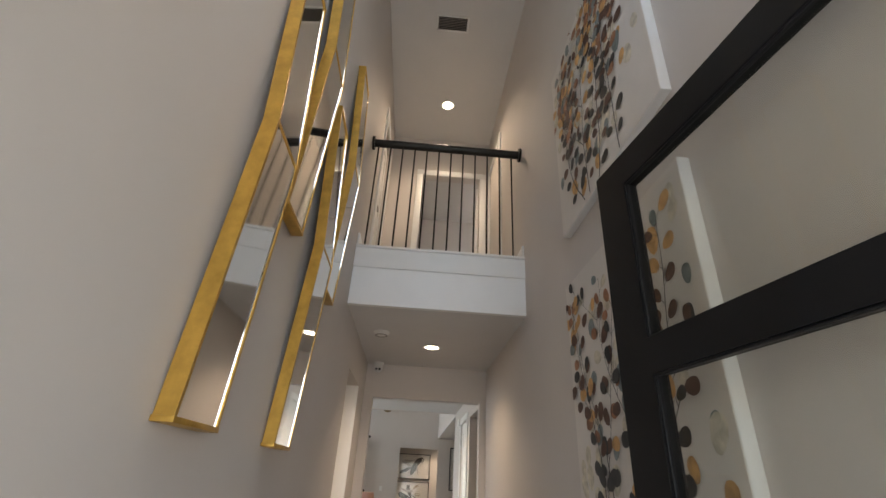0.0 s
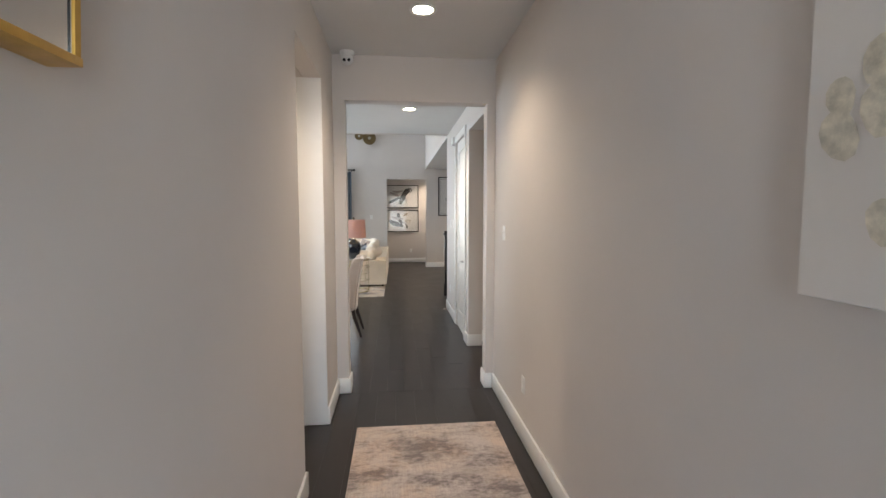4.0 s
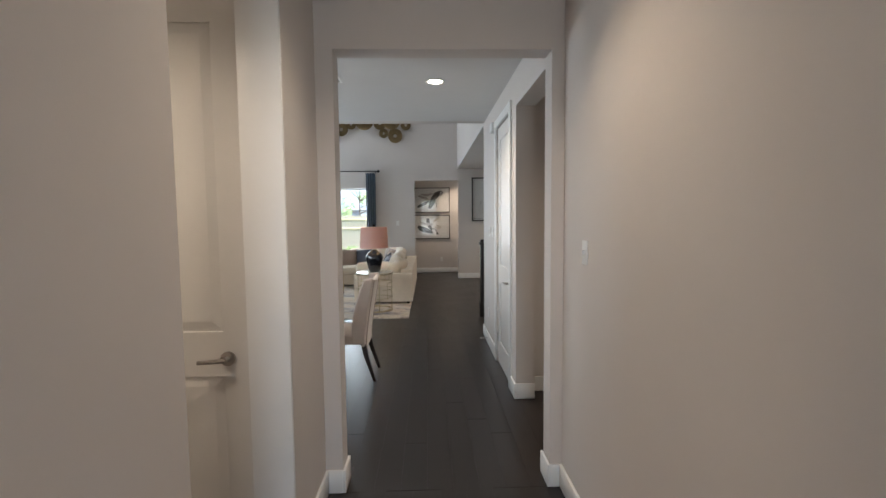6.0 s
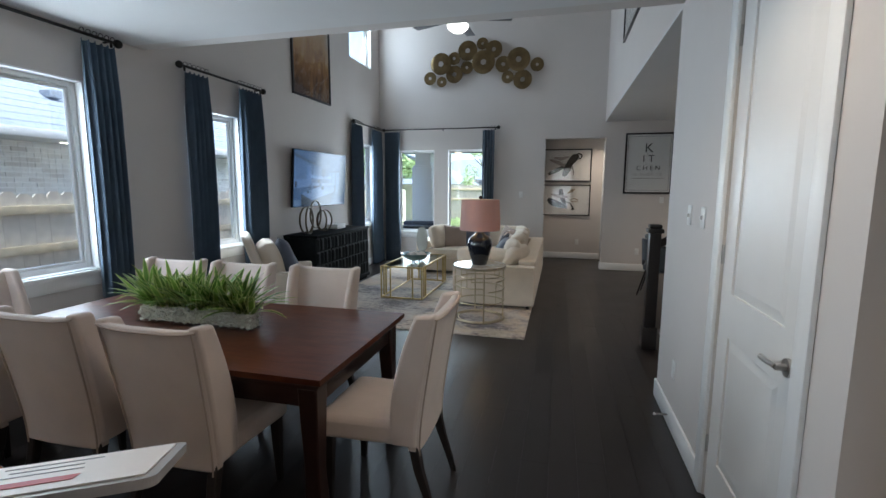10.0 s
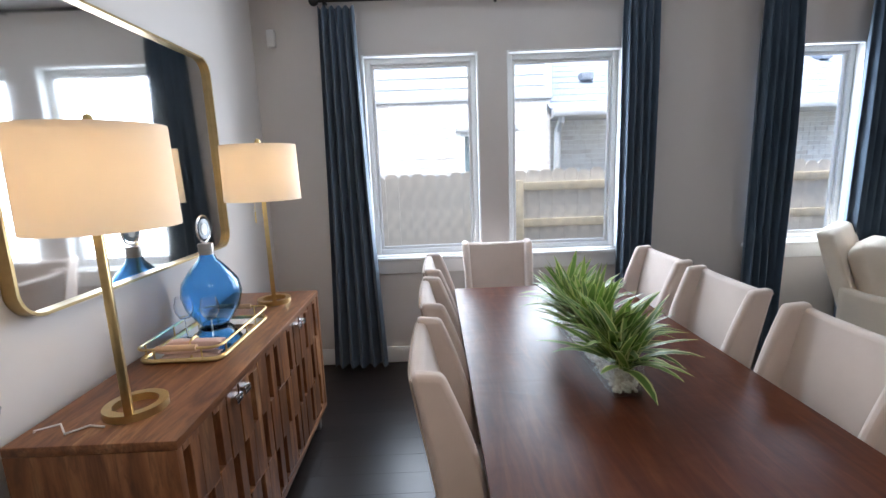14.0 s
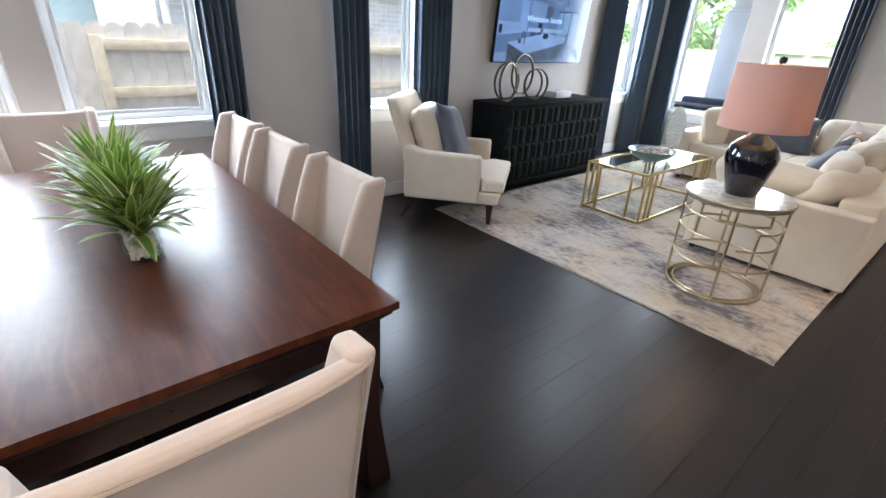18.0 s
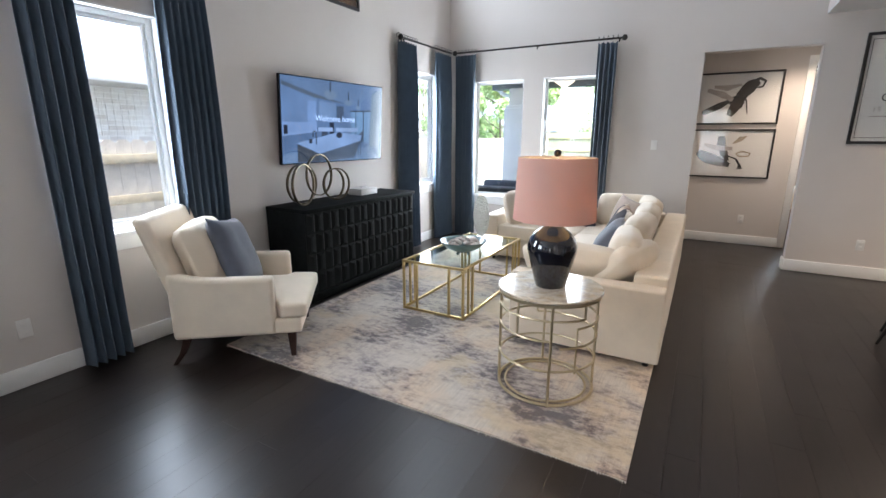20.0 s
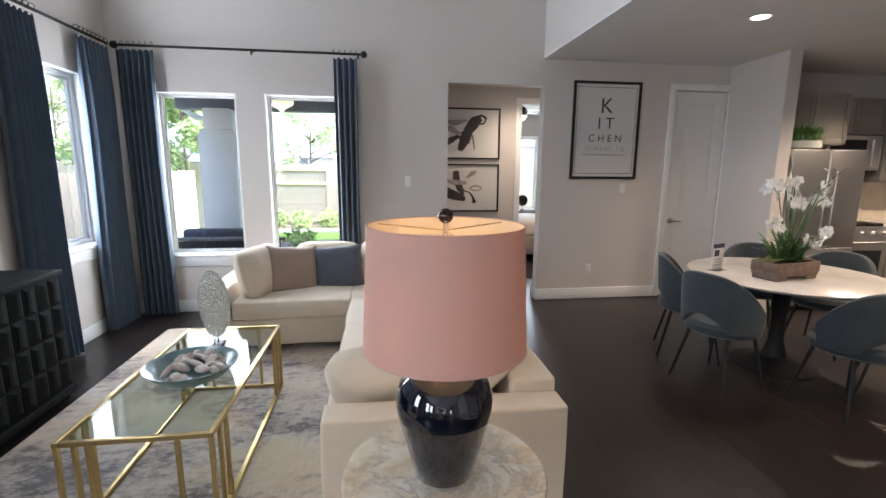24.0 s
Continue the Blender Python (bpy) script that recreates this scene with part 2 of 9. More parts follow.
def add_lathe(bm, profile, seg=32, at=(0, 0, 0), close=True):
    """A turned body: profile of (radius, height) from the bottom up."""
    rings = []
    for r, z in profile:
        if r < 1e-5:
            rings.append([bm.verts.new((at[0], at[1], at[2] + z))])
        else:
            rings.append([bm.verts.new((at[0] + r * math.cos(2 * math.pi * i / seg), at[1] + r * math.sin(2 * math.pi * i / seg), at[2] + z)) for i in range(seg)])
    for lo, hi in zip(rings, rings[1:]):
        for i in range(seg):
            j = (i + 1) % seg
            if len(lo) == 1 and len(hi) == 1:
                continue
            if len(lo) == 1:
                bm.faces.new((lo[0], hi[j], hi[i]))
            elif len(hi) == 1:
                bm.faces.new((lo[i], lo[j], hi[0]))
            else:
                bm.faces.new((lo[i], lo[j], hi[j], hi[i]))
    if close:
        for ring, flip in ((rings[0], True), (rings[-1], False)):
            if len(ring) > 2:
                bm.faces.new(ring[::-1] if flip else ring)


def lathe_bm(profile, seg=32, at=(0, 0, 0), close=True):
    bm = bmesh.new()
    add_lathe(bm, profile, seg, at, close)
    return bm


def add_tube(bm, pts, r, seg=10, closed=False, r_end=None):
    """A round tube along points."""
    pts = [Vector(p) for p in pts]
    n = len(pts)
    rings, up = [], None
    for i, p in enumerate(pts):
        a = pts[i - 1] if (i or closed) else p
        b = pts[(i + 1) % n] if (i < n - 1 or closed) else p
        t = (b - a).normalized()
        if up is None:
            up = Vector((0, 0, 1)) if abs(t.z) < 0.9 else Vector((1, 0, 0))
        side = t.cross(up).normalized()
        up = side.cross(t).normalized()
        rr = r if r_end is None else r + (r_end - r) * i / max(1, n - 1)
        rings.append([bm.verts.new(p + rr * (math.cos(2 * math.pi * k / seg) * side + math.sin(2 * math.pi * k / seg) * up)) for k in range(seg)])
    for i in range(n if closed else n - 1):
        lo, hi = rings[i], rings[(i + 1) % n]
        for k in range(seg):
            j = (k + 1) % seg
            bm.faces.new((lo[k], lo[j], hi[j], hi[k]))
    if not closed:
        bm.faces.new(rings[0][::-1])
        bm.faces.new(rings[-1])


def tube_bm(pts, r, seg=10, closed=False, r_end=None):
    bm = bmesh.new()
    add_tube(bm, pts, r, seg, closed, r_end)
    return bm


def wall_bm(axis, p0, p1, u0, u1, z0, z1, holes=()):
    """A wall slab between p0 and p1 on its axis, with holes (u0, u1, z0, z1) cut through it; only outer faces are made."""
    us = sorted({u0, u1, *[h[0] for h in holes], *[h[1] for h in holes]})
    zs = sorted({z0, z1, *[h[2] for h in holes], *[h[3] for h in holes]})
    us, zs = [u for u in us if u0 <= u <= u1], [z for z in zs if z0 <= z <= z1]

    def solid(i, k):
        if not (0 <= i < len(us) - 1 and 0 <= k < len(zs) - 1):
            return False
        u, z = (us[i] + us[i + 1]) / 2, (zs[k] + zs[k + 1]) / 2
        return not any(h[0] < u < h[1] and h[2] < z < h[3] for h in holes)

    bm, cache = bmesh.new(), {}

    def v(p, u, z):
        key = (round(p, 4), round(u, 4), round(z, 4))
        if key not in cache:
            cache[key] = bm.verts.new((p, u, z) if axis == "x" else (u, p, z))
        return cache[key]

    for i in range(len(us) - 1):
        for k in range(len(zs) - 1):
            if not solid(i, k):
                continue
            a, b, c, d = us[i], us[i + 1], zs[k], zs[k + 1]
            bm.faces.new((v(p0, a, c), v(p0, b, c), v(p0, b, d), v(p0, a, d)))
            bm.faces.new((v(p1, a, c), v(p1, a, d), v(p1, b, d), v(p1, b, c)))
            for di, dk, q in ((-1, 0, ((p0, a, c), (p0, a, d), (p1, a, d), (p1, a, c))), (1, 0, ((p0, b, c), (p1, b, c), (p1, b, d), (p0, b, d))),
                              (0, -1, ((p0, a, c), (p1, a, c), (p1, b, c), (p0, b, c))), (0, 1, ((p0, a, d), (p0, b, d), (p1, b, d), (p1, a, d)))):
                if not solid(i + di, k + dk):
                    bm.faces.new([v(*w) for w in q])
    bmesh.ops.recalc_face_normals(bm, faces=bm.faces)
    return bm


def wall(name, axis, p0, p1, u0, u1, z0, z1, holes=(), material=None):
    return tagged(mesh_ob(name, wall_bm(axis, p0, p1, u0, u1, z0, z1, holes), material or WALL), "light greige painted drywall wall", "wall", kind="structure")


def struct(name, lo, hi, material, label, category, bevel=0.0):
    return tagged(mesh_ob(name, box_bm(lo, hi, bevel), material, smooth=bevel > 0), label, category, kind="structure")


# ---- the house: walls, ceilings ----
TOP = 5.95
WIN_L = [(6.44, 7.28, 0.86, 2.345), (7.49, 8.34, 0.86, 2.345), (9.34, 10.13, 0.86, 2.33), (13.27, 14.06, 0.84, 2.36)]
WIN_H = [(13.1, 14.07, 3.80, 5.0)]
WIN_B = [(-3.10, -2.33, 0.63, 2.29), (-2.05, -1.30, 0.63, 2.29)]
wall("wall_foyer_west", "x", -0.54, -0.42, 0.40, 5.54, 0, TOP, [(4.14, 4.98, -1, 2.45), (4.35, 5.05, 3.28, 5.34)])
wall("wall_foyer_east", "x", 0.92, 1.06, 0.40, 5.54, 0, TOP)
wall("wall_front", "y", 0.24, 0.40, -0.54, 1.06, 0, TOP, [(-0.30, 0.89, -1, 2.64), (-0.25, 0.75, 3.7, 5.1)])
wall("wall_dining_south", "y", 5.54, 5.68, -3.66, 1.06, 0, 2.80, [(-0.325, 0.85, -1, 2.445)])
wall("wall_west", "x", -3.66, -3.50, 5.68, 14.475, 0, TOP, WIN_L + WIN_H)
wall("wall_north", "y", 14.475, 14.62, -3.66, 3.28, 0, TOP, WIN_B + [(-0.142, 0.945, -1, 2.46), (2.53, 3.20, -1, 2.46)])
wall("wall_hall_east", "x", 0.90, 1.06, 5.68, 8.95, 0, 2.74, [(5.681, 6.80, -1, 2.45), (7.06, 7.82, -1, 2.46)])
wall("wall_living_south_upper", "y", 8.80, 8.93, -3.50, 0.92, 2.74, TOP)
wall("wall_living_east_upper", "x", 0.92, 1.06, 8.95, 14.475, 2.762, TOP)
# the side passage with the thermostat, and the vestibule with the closet door
wall("wall_passage_north", "y", 6.97, 7.06, 1.06, 3.6, 0, 2.74)
wall("wall_passage_south", "y", 5.30, 5.42, 1.06, 3.6, 0, 2.74)
wall("wall_passage_end", "x", 3.6, 3.72, 5.30, 7.06, 0, 2.74)
wall("wall_vestibule_north", "y", 4.98, 5.12, -2.0, -0.54, 0, 2.80, [(-1.39, -0.60, -1, 2.52)])
wall("wall_vestibule_south", "y", 3.6, 3.7, -2.0, -0.54, 0, 2.80)
wall("wall_vestibule_west", "x", -2.1, -2.0, 3.6, 5.54, 0, 2.80)
# the upper landing
wall("wall_landing_north", "y", 5.40, 5.52, -0.42, 0.92, 3.0, TOP, [(0.02, 0.79, 3.26, 5.34)])
wall("wall_landing_room", "y", 7.6, 7.7, -1.5, 2.2, 3.0, TOP)
wall("wall_landing_room_west", "x", -1.6, -1.5, 5.52, 7.7, 3.0, TOP)
wall("wall_landing_room_east", "x", 2.2, 2.3, 5.52, 7.7, 3.0, TOP)
wall("wall_upper_bedroom", "x", -2.2, -2.1, 3.5, 5.54, 3.0, TOP)
wall("wall_upper_bedroom_south", "y", 3.5, 3.6, -2.2, -0.54, 3.0, TOP)
# the back hall and the bedroom behind it
wall("wall_back_hall_north", "y", 15.78, 15.90, -0.42, 3.2, 0, 2.75, [(1.10, 1.86, -1, 2.44)])
wall("wall_back_hall_west", "x", -0.52, -0.42, 14.62, 15.9, 0, 2.75)
wall("wall_back_hall_east", "x", 2.3, 2.4, 14.62, 15.78, 0, 2.75)
wall("wall_bedroom_north", "y", 19.6, 19.75, -0.2, 4.6, 0, 2.75, [(1.86, 2.74, 0.6, 2.28)])
wall("wall_bedroom_west", "x", -0.3, -0.2, 15.9, 19.75, 0, 2.75)
wall("wall_bedroom_east", "x", 4.6, 4.7, 15.9, 19.75, 0, 2.75)
# kitchen side
wall("wall_pantry_east", "x", 3.21, 3.36, 13.70, 14.62, 0, 2.745)
wall("wall_kitchen_north", "y", 14.62, 14.74, 3.28, 8.4, 0, 2.745)
wall("wall_kitchen_east", "x", 8.3, 8.4, 5.3, 14.62, 0, 2.745)
wall("wall_stair_south", "y", 8.86, 8.95, 1.06, 8.3, 0, 2.745)
wall("pantry_back", "y", 15.4, 15.5, 2.4, 3.4, 0, 2.745)
struct("floor_slab", (-3.66, 0.24, -0.12), (8.4, 19.75, -0.03), FLOOR, "concrete slab below the floorboards", "floor")
for nm, lo, hi in (("ceiling_dining", (-3.66, 5.68, 2.74), (0.90, 8.80, 2.86)), ("ceiling_hall", (-0.42, 3.62, 2.80), (0.92, 5.54, 3.0)),
                   ("ceiling_kitchen", (0.92, 5.42, 2.745), (8.4, 14.62, 2.762)), ("ceiling_upper", (-3.66, 0.24, TOP), (2.3, 14.62, TOP + 0.12)),
                   ("ceiling_vestibule", (-2.1, 3.6, 2.80), (-0.54, 5.54, 2.9)), ("ceiling_back_hall", (-0.52, 14.62, 2.75), (4.7, 19.75, 2.85))):
    struct(nm, lo, hi, CEIL, "flat painted drywall ceiling", "ceiling")
struct("landing_floor", (-2.2, 3.62, 3.0), (2.3, 7.7, 3.25), TRIM, "upper landing floor", "floor")
# landing edge: fascia, nosing band and skirting returns
landing = thing("landing_edge", "white painted landing edge with trim bands over the entry", "trim", (0, 0, 0))
part("fascia", box_bm((-0.42, 3.575, 2.80), (0.92, 3.62, 3.10)), TRIM, landing, smooth=False)
part("upper_band", box_bm((-0.42, 3.562, 3.10), (0.92, 3.62, 3.262), 0.003), TRIM, landing)
part("nosing", box_bm((-0.42, 3.545, 3.262), (0.92, 3.66, 3.284), 0.006), TRIM, landing)
for x in (-0.42, 0.905):
    part("skirting_return", box_bm((x, 3.58, 3.284), (x + 0.015, 5.40, 3.40), 0.003), TRIM, landing)
tagged(landing, kind="structure")


def baseboard(axis, p, u0, u1, side):
    """A skirting board on a wall face; side is the way it stands out."""
    lo, hi = min(p, p + side * 0.016), max(p, p + side * 0.016)
    bm = box_bm((lo, u0, 0.004), (hi, u1, 0.135), 0.004) if axis == "x" else box_bm((u0, lo, 0.004), (u1, hi, 0.135), 0.004)
    return tagged(mesh_ob("baseboard", bm, TRIM, smooth=True), "white painted skirting board along the wall", "baseboard", kind="structure")


for a in (("x", -0.42, 0.40, 4.14, 1), ("x", -0.42, 4.98, 5.54, 1), ("x", 0.92, 0.40, 5.54, -1), ("y", 5.54, -0.404, -0.325, -1), ("y", 5.54, 0.85, 0.904, -1),
          ("x", -0.325, 5.524, 5.696, 1), ("x", 0.85, 5.524, 5.696, -1), ("y", 5.68, -3.484, -0.325, 1), ("x", -3.50, 5.696, 14.459, 1), ("y", 14.475, -3.5, -0.142, -1),
          ("y", 14.475, 0.943, 2.45, -1), ("x", 0.943, 14.459, 14.636, -1), ("x", -0.142, 14.459, 14.636, 1), ("x", 0.90, 7.91, 8.95, -1), ("x", 0.90, 6.784, 6.98, -1),
          ("y", 6.80, 0.90, 1.06, -1), ("y", 8.95, 0.884, 1.06, 1), ("y", 6.97, 1.06, 3.6, -1), ("y", 15.78, -0.42, 1.018, -1), ("y", 5.42, 1.06, 3.6, 1), ("x", 3.21, 13.70, 14.475, -1),
          ("y", 4.98, -0.54, -0.404, -1)):
    baseboard(*a)


def casing(axis, p, side, u0, u1, z1, w=0.082, z0=0.0):
    """Door casing on a wall face: two uprights and a head."""
    t = thing("door_trim", "white painted door casing", "trim")
    tagged(t, kind="structure")

    def bar(a, b, c, d):
        lo, hi = min(p, p + side * 0.018), max(p, p + side * 0.018)
        return box_bm((lo, a, c), (hi, b, d), 0.004) if axis == "x" else box_bm((a, lo, c), (b, hi, d), 0.004)
    part("upright", bar(u0 - w, u0, z0 + 0.004, z1), TRIM, t)
    part("upright", bar(u1, u1 + w, z0 + 0.004, z1), TRIM, t)
    part("head", bar(u0 - w, u1 + w, z1, z1 + w), TRIM, t)
    return t


struct("vestibule_jamb", (-0.598, 4.962, 0.004), (-0.421, 4.979, 2.45), TRIM, "white painted jamb board beside the closet door", "trim", 0.003)
casing("x", 0.90, -1, 7.06, 7.82, 2.46)
casing("y", 14.475, -1, 2.53, 3.20, 2.46, 0.075)
casing("y", 5.40, -1, 0.02, 0.79, 5.34, z0=3.25)
casing("x", -0.42, 1, 4.35, 5.05, 5.34, z0=3.25)
casing("y", 15.78, -1, 1.10, 1.86, 2.44)
casing("x", 0.92, -1, 4.6, 5.3, 5.34, z0=3.25)


def panel_door(name, w, h, lever_side, label, lever=True, knob_z=0.94, set_in=0.065):
    """A two-panel hollow door, 35 mm thick: local x along its width from 0 to w, faces at y = -0.0175 and 0.0175."""
    t = thing(name, label, "door")
    tagged(t, kind="structure")
    s = 0.125
    bm = wall_bm("y", -0.0175, 0.0175, 0, w, 0.008, h, [(s, w - s, 0.24, 0.86), (s, w - s, 1.06, h - 0.13)])
    part("door_frame", bm, DOORW, t, smooth=False)
    for z0, z1 in ((0.24, 0.86), (1.06, h - 0.13)):
        bm = bmesh.new()
        add_box(bm, (s - 0.002, -0.008, z0 - 0.002), (w - s + 0.002, 0.008, z1 + 0.002))
        for sy in (-1, 1):
            o = [bm.verts.new((x, sy * 0.0085, z)) for x, z in ((s + 0.004, z0 + 0.004), (w - s - 0.004, z0 + 0.004), (w - s - 0.004, z1 - 0.004), (s + 0.004, z1 - 0.004))]
            i = [bm.verts.new((x, sy * 0.0155, z)) for x, z in ((s + 0.045, z0 + 0.045), (w - s - 0.045, z0 + 0.045), (w - s - 0.045, z1 - 0.045), (s + 0.045, z1 - 0.045))]
            for k in range(4):
                bm.faces.new((o[k], o[(k + 1) % 4], i[(k + 1) % 4], i[k]))
            bm.faces.new(i)
        bmesh.ops.recalc_face_normals(bm, faces=bm.faces)
        part("door_panel", bm, DOORW, t, smooth=False)
    if lever:
        x = set_in if lever_side < 0 else w - set_in
        for sy in (-1, 1):
            b = bmesh.new()
            add_cyl(b, (x, sy * 0.0175, knob_z), (x, sy * 0.028, knob_z), 0.032, seg=24)
            add_cyl(b, (x, sy * 0.028, knob_z), (x, sy * 0.06, knob_z), 0.012, seg=12)
            add_tube(b, [(x, sy * 0.056, knob_z), (x - lever_side * 0.03, sy * 0.06, knob_z), (x - lever_side * 0.075, sy * 0.06, knob_z - 0.004), (x - lever_side * 0.115, sy * 0.058, knob_z - 0.006)], 0.0095, 10)
            part("door_handle", b, STEEL, t, "satin nickel lever handle")
    for hz in (0.28, h * 0.5, h - 0.25):
        hx = w - 0.002 if lever_side < 0 else -0.006
        part("hinge", box_bm((hx, -0.03, hz - 0.045), (hx + 0.008, -0.016, hz + 0.045), 0.002), STEEL, t)
    return t


panel_door("door_vestibule", 0.77, 2.505, 1, "white two-panel closet door, closed, with a nickel lever", set_in=0.105).matrix_basis = pose(-1.38, 5.06, 0, 0, 0, 0)
panel_door("door_closet", 0.75, 2.45, 1, "white two-panel closet door, closed, with a nickel lever").matrix_basis = pose(0.928, 7.815, 0, 0, 0, -90)
panel_door("door_pantry", 0.65, 2.45, -1, "white two-panel pantry door, closed, with a nickel lever").matrix_basis = pose(2.545, 14.51, 0, 0, 0, 0)
panel_door("door_landing", 0.74, 2.03, -1, "white two-panel bedroom door standing open on the landing").matrix_basis = pose(0.78, 5.54, 3.25, 0, 0, 68)
panel_door("door_landing_side", 0.69, 2.07, 1, "white two-panel door, closed, beside the landing").matrix_basis = pose(-0.47, 5.045, 3.25, 0, 0, -90)


def window(name, axis, p, u0, u1, z0, z1, side, f=0.05, g=0.022):
    """A fixed white vinyl window set deep in its opening: frame, glazing bead, pane, sill and apron. side: towards the room."""
    t = thing(name, "white vinyl window with a painted sill", "window")
    tagged(t, kind="structure")

    def bx(a, b, c, d, q0, q1, bev=0.003):
        lo, hi = min(q0, q1), max(q0, q1)
        return box_bm((lo, a, c), (hi, b, d), bev) if axis == "x" else box_bm((a, lo, c), (b, hi, d), bev)
    q0, q1 = p - side * 0.13, p - side * 0.075
    for a, b, c, d in ((u0, u0 + f, z0, z1), (u1 - f, u1, z0, z1), (u0 + f, u1 - f, z1 - f, z1), (u0 + f, u1 - f, z0, z0 + f)):
        part("window_frame", bx(a, b, c, d, q0, q1), TRIM, t)
    for a, b, c, d in ((u0 + f, u0 + f + g, z0 + f, z1 - f), (u1 - f - g, u1 - f, z0 + f, z1 - f), (u0 + f + g, u1 - f - g, z1 - f - g, z1 - f), (u0 + f + g, u1 - f - g, z0 + f, z0 + f + g)):
        part("sash_bead", bx(a, b, c, d, q0 + side * 0.01, q1 - side * 0.018), WHITEPL, t)
    j = 0.012
    for a, b, c, d in ((u0 - 0.002, u0 + j, z0, z1), (u1 - j, u1 + 0.002, z0, z1), (u0 + j, u1 - j, z1 - j, z1 + 0.002), (u0 + j, u1 - j, z0, z0 + j)):
        part("jamb_liner", bx(a, b, c, d, q1 + side * 0.002, p + side * 0.002, 0.002), TRIM, t)
    pane = part("pane", bx(u0 + f, u1 - f, z0 + f, z1 - f, q0 + side * 0.02, q0 + side * 0.024, 0), PANE, t, smooth=False)
    pane.visible_shadow = False
    return t


def sill(axis, p, u0, u1, z, side):
    t = thing("window_sill", "white painted window stool with an apron board", "sill")
    tagged(t, kind="structure")
    for nm, a, b, c, d, q0, q1 in (("stool", u0 - 0.03, u1 + 0.03, z - 0.026, z + 0.002, p + side * 0.001, p + side * 0.035), ("apron", u0 - 0.015, u1 + 0.015, z - 0.125, z - 0.027, p + side * 0.001, p + side * 0.017)):
        lo, hi = min(q0, q1), max(q0, q1)
        part(nm, box_bm((lo, a, c), (hi, b, d), 0.005) if axis == "x" else box_bm((a, lo, c), (b, hi, d), 0.005), TRIM, t)


for n, (a, b, c, d) in enumerate(WIN_L + WIN_H):
    window(f"window_{n + 1}", "x", -3.50, a, b, c, d, 1)
for n, (a, b, c, d) in enumerate(WIN_B):
    window(f"window_{n + 6}", "y", 14.475, a, b, c, d, -1, 0.032, 0.012)
window("window_8", "y", 19.6, 1.86, 2.74, 0.6, 2.28, -1)
window("window_9", "y", 0.40, -0.25, 0.75, 3.7, 5.1, 1)
sill("x", -3.50, 6.44, 8.34, 0.86, 1)
sill("x", -3.50, 9.34, 10.13, 0.86, 1)
sill("x", -3.50, 13.27, 14.06, 0.84, 1)
sill("y", 14.475, -3.10, -1.30, 0.63, -1)


def can(x, y, z):
    t = thing("recessed_light", "small round recessed ceiling downlight, lit", "ceiling light", (x, y, z), group="recessed lights")
    part("trim_ring", lathe_bm([(0.088, -0.004), (0.086, -0.008), (0.066, -0.007), (0.062, 0.0)], 32, close=False), TRIM, t)
    part("lens", lathe_bm([(0.0, -0.004), (0.063, -0.004)], 32, close=False), CANGLOW, t, "glowing frosted lens")


# also puts fittings at the added kitchen and upper-room lamps
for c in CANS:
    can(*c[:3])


# ---- outside: ground, fence, neighbours, patio ----
GRASS = plain("lawn_grass", (0.10, 0.26, 0.025), 0.9, vary=0.35, scale=30, grain=300, bump=0.6)
SOIL = plain("bare_ground", (0.22, 0.19, 0.14), 0.95, vary=0.25, scale=6, grain=120, bump=0.6)
CONC = plain("pale_concrete", (0.56, 0.55, 0.52), 0.85, vary=0.12, scale=5, grain=150, bump=0.3)
# one fence wood: lightened for the shaded side yard, darkened for the bright lawn
CEDAR = plain("fence_wood_lightened", (0.75, 0.67, 0.57), 0.85, vary=0.12, scale=7, grain=90, bump=0.12)
CEDAR_DIMMED = plain("fence_wood_dimmed", (0.48, 0.43, 0.36), 0.9, vary=0.14, scale=7, grain=90, bump=0.12)
RAILW = plain("new_fence_rail_wood", (0.70, 0.58, 0.40), 0.8, vary=0.15, scale=9, bump=0.3)
SIDING = plain("white_lap_siding", (0.60, 0.65, 0.68), 0.6, vary=0.03, bump=0.05)
GUTTER = plain("grey_gutter_metal", (0.42, 0.44, 0.46), 0.5, vary=0.05, bump=0)
STUCCO = plain("white_stucco", (0.86, 0.87, 0.86), 0.9, vary=0.05, grain=90, bump=0.3)
PATIOCEIL = plain("patio_soffit_paint", (0.17, 0.20, 0.235), 0.8, vary=0.08, bump=0.1)
SHINGLE = plain("grey_asphalt_shingle", (0.22, 0.25, 0.30), 0.9, vary=0.3, scale=18, grain=200, bump=0.5)
WICKER = plain("dark_wicker", (0.05, 0.05, 0.055), 0.6, vary=0.3, scale=60, grain=90, bump=0.6)
FARROOF = plain("far_grey_roof", (0.22, 0.25, 0.30), 0.9, vary=0.15, bump=0.2)
FARWALL = plain("far_pale_wall", (0.62, 0.63, 0.63), 0.9, vary=0.06, bump=0.1)
LEAF = plain("pale_green_leaf", (0.36, 0.47, 0.20), 0.6, vary=0.35, scale=5, bump=0)
SHRUB = plain("shrub_leaf", (0.10, 0.22, 0.05), 0.55, vary=0.4, scale=9, bump=0)
BARK = plain("grey_bark", (0.16, 0.13, 0.10), 0.9, vary=0.2, bump=0.5)


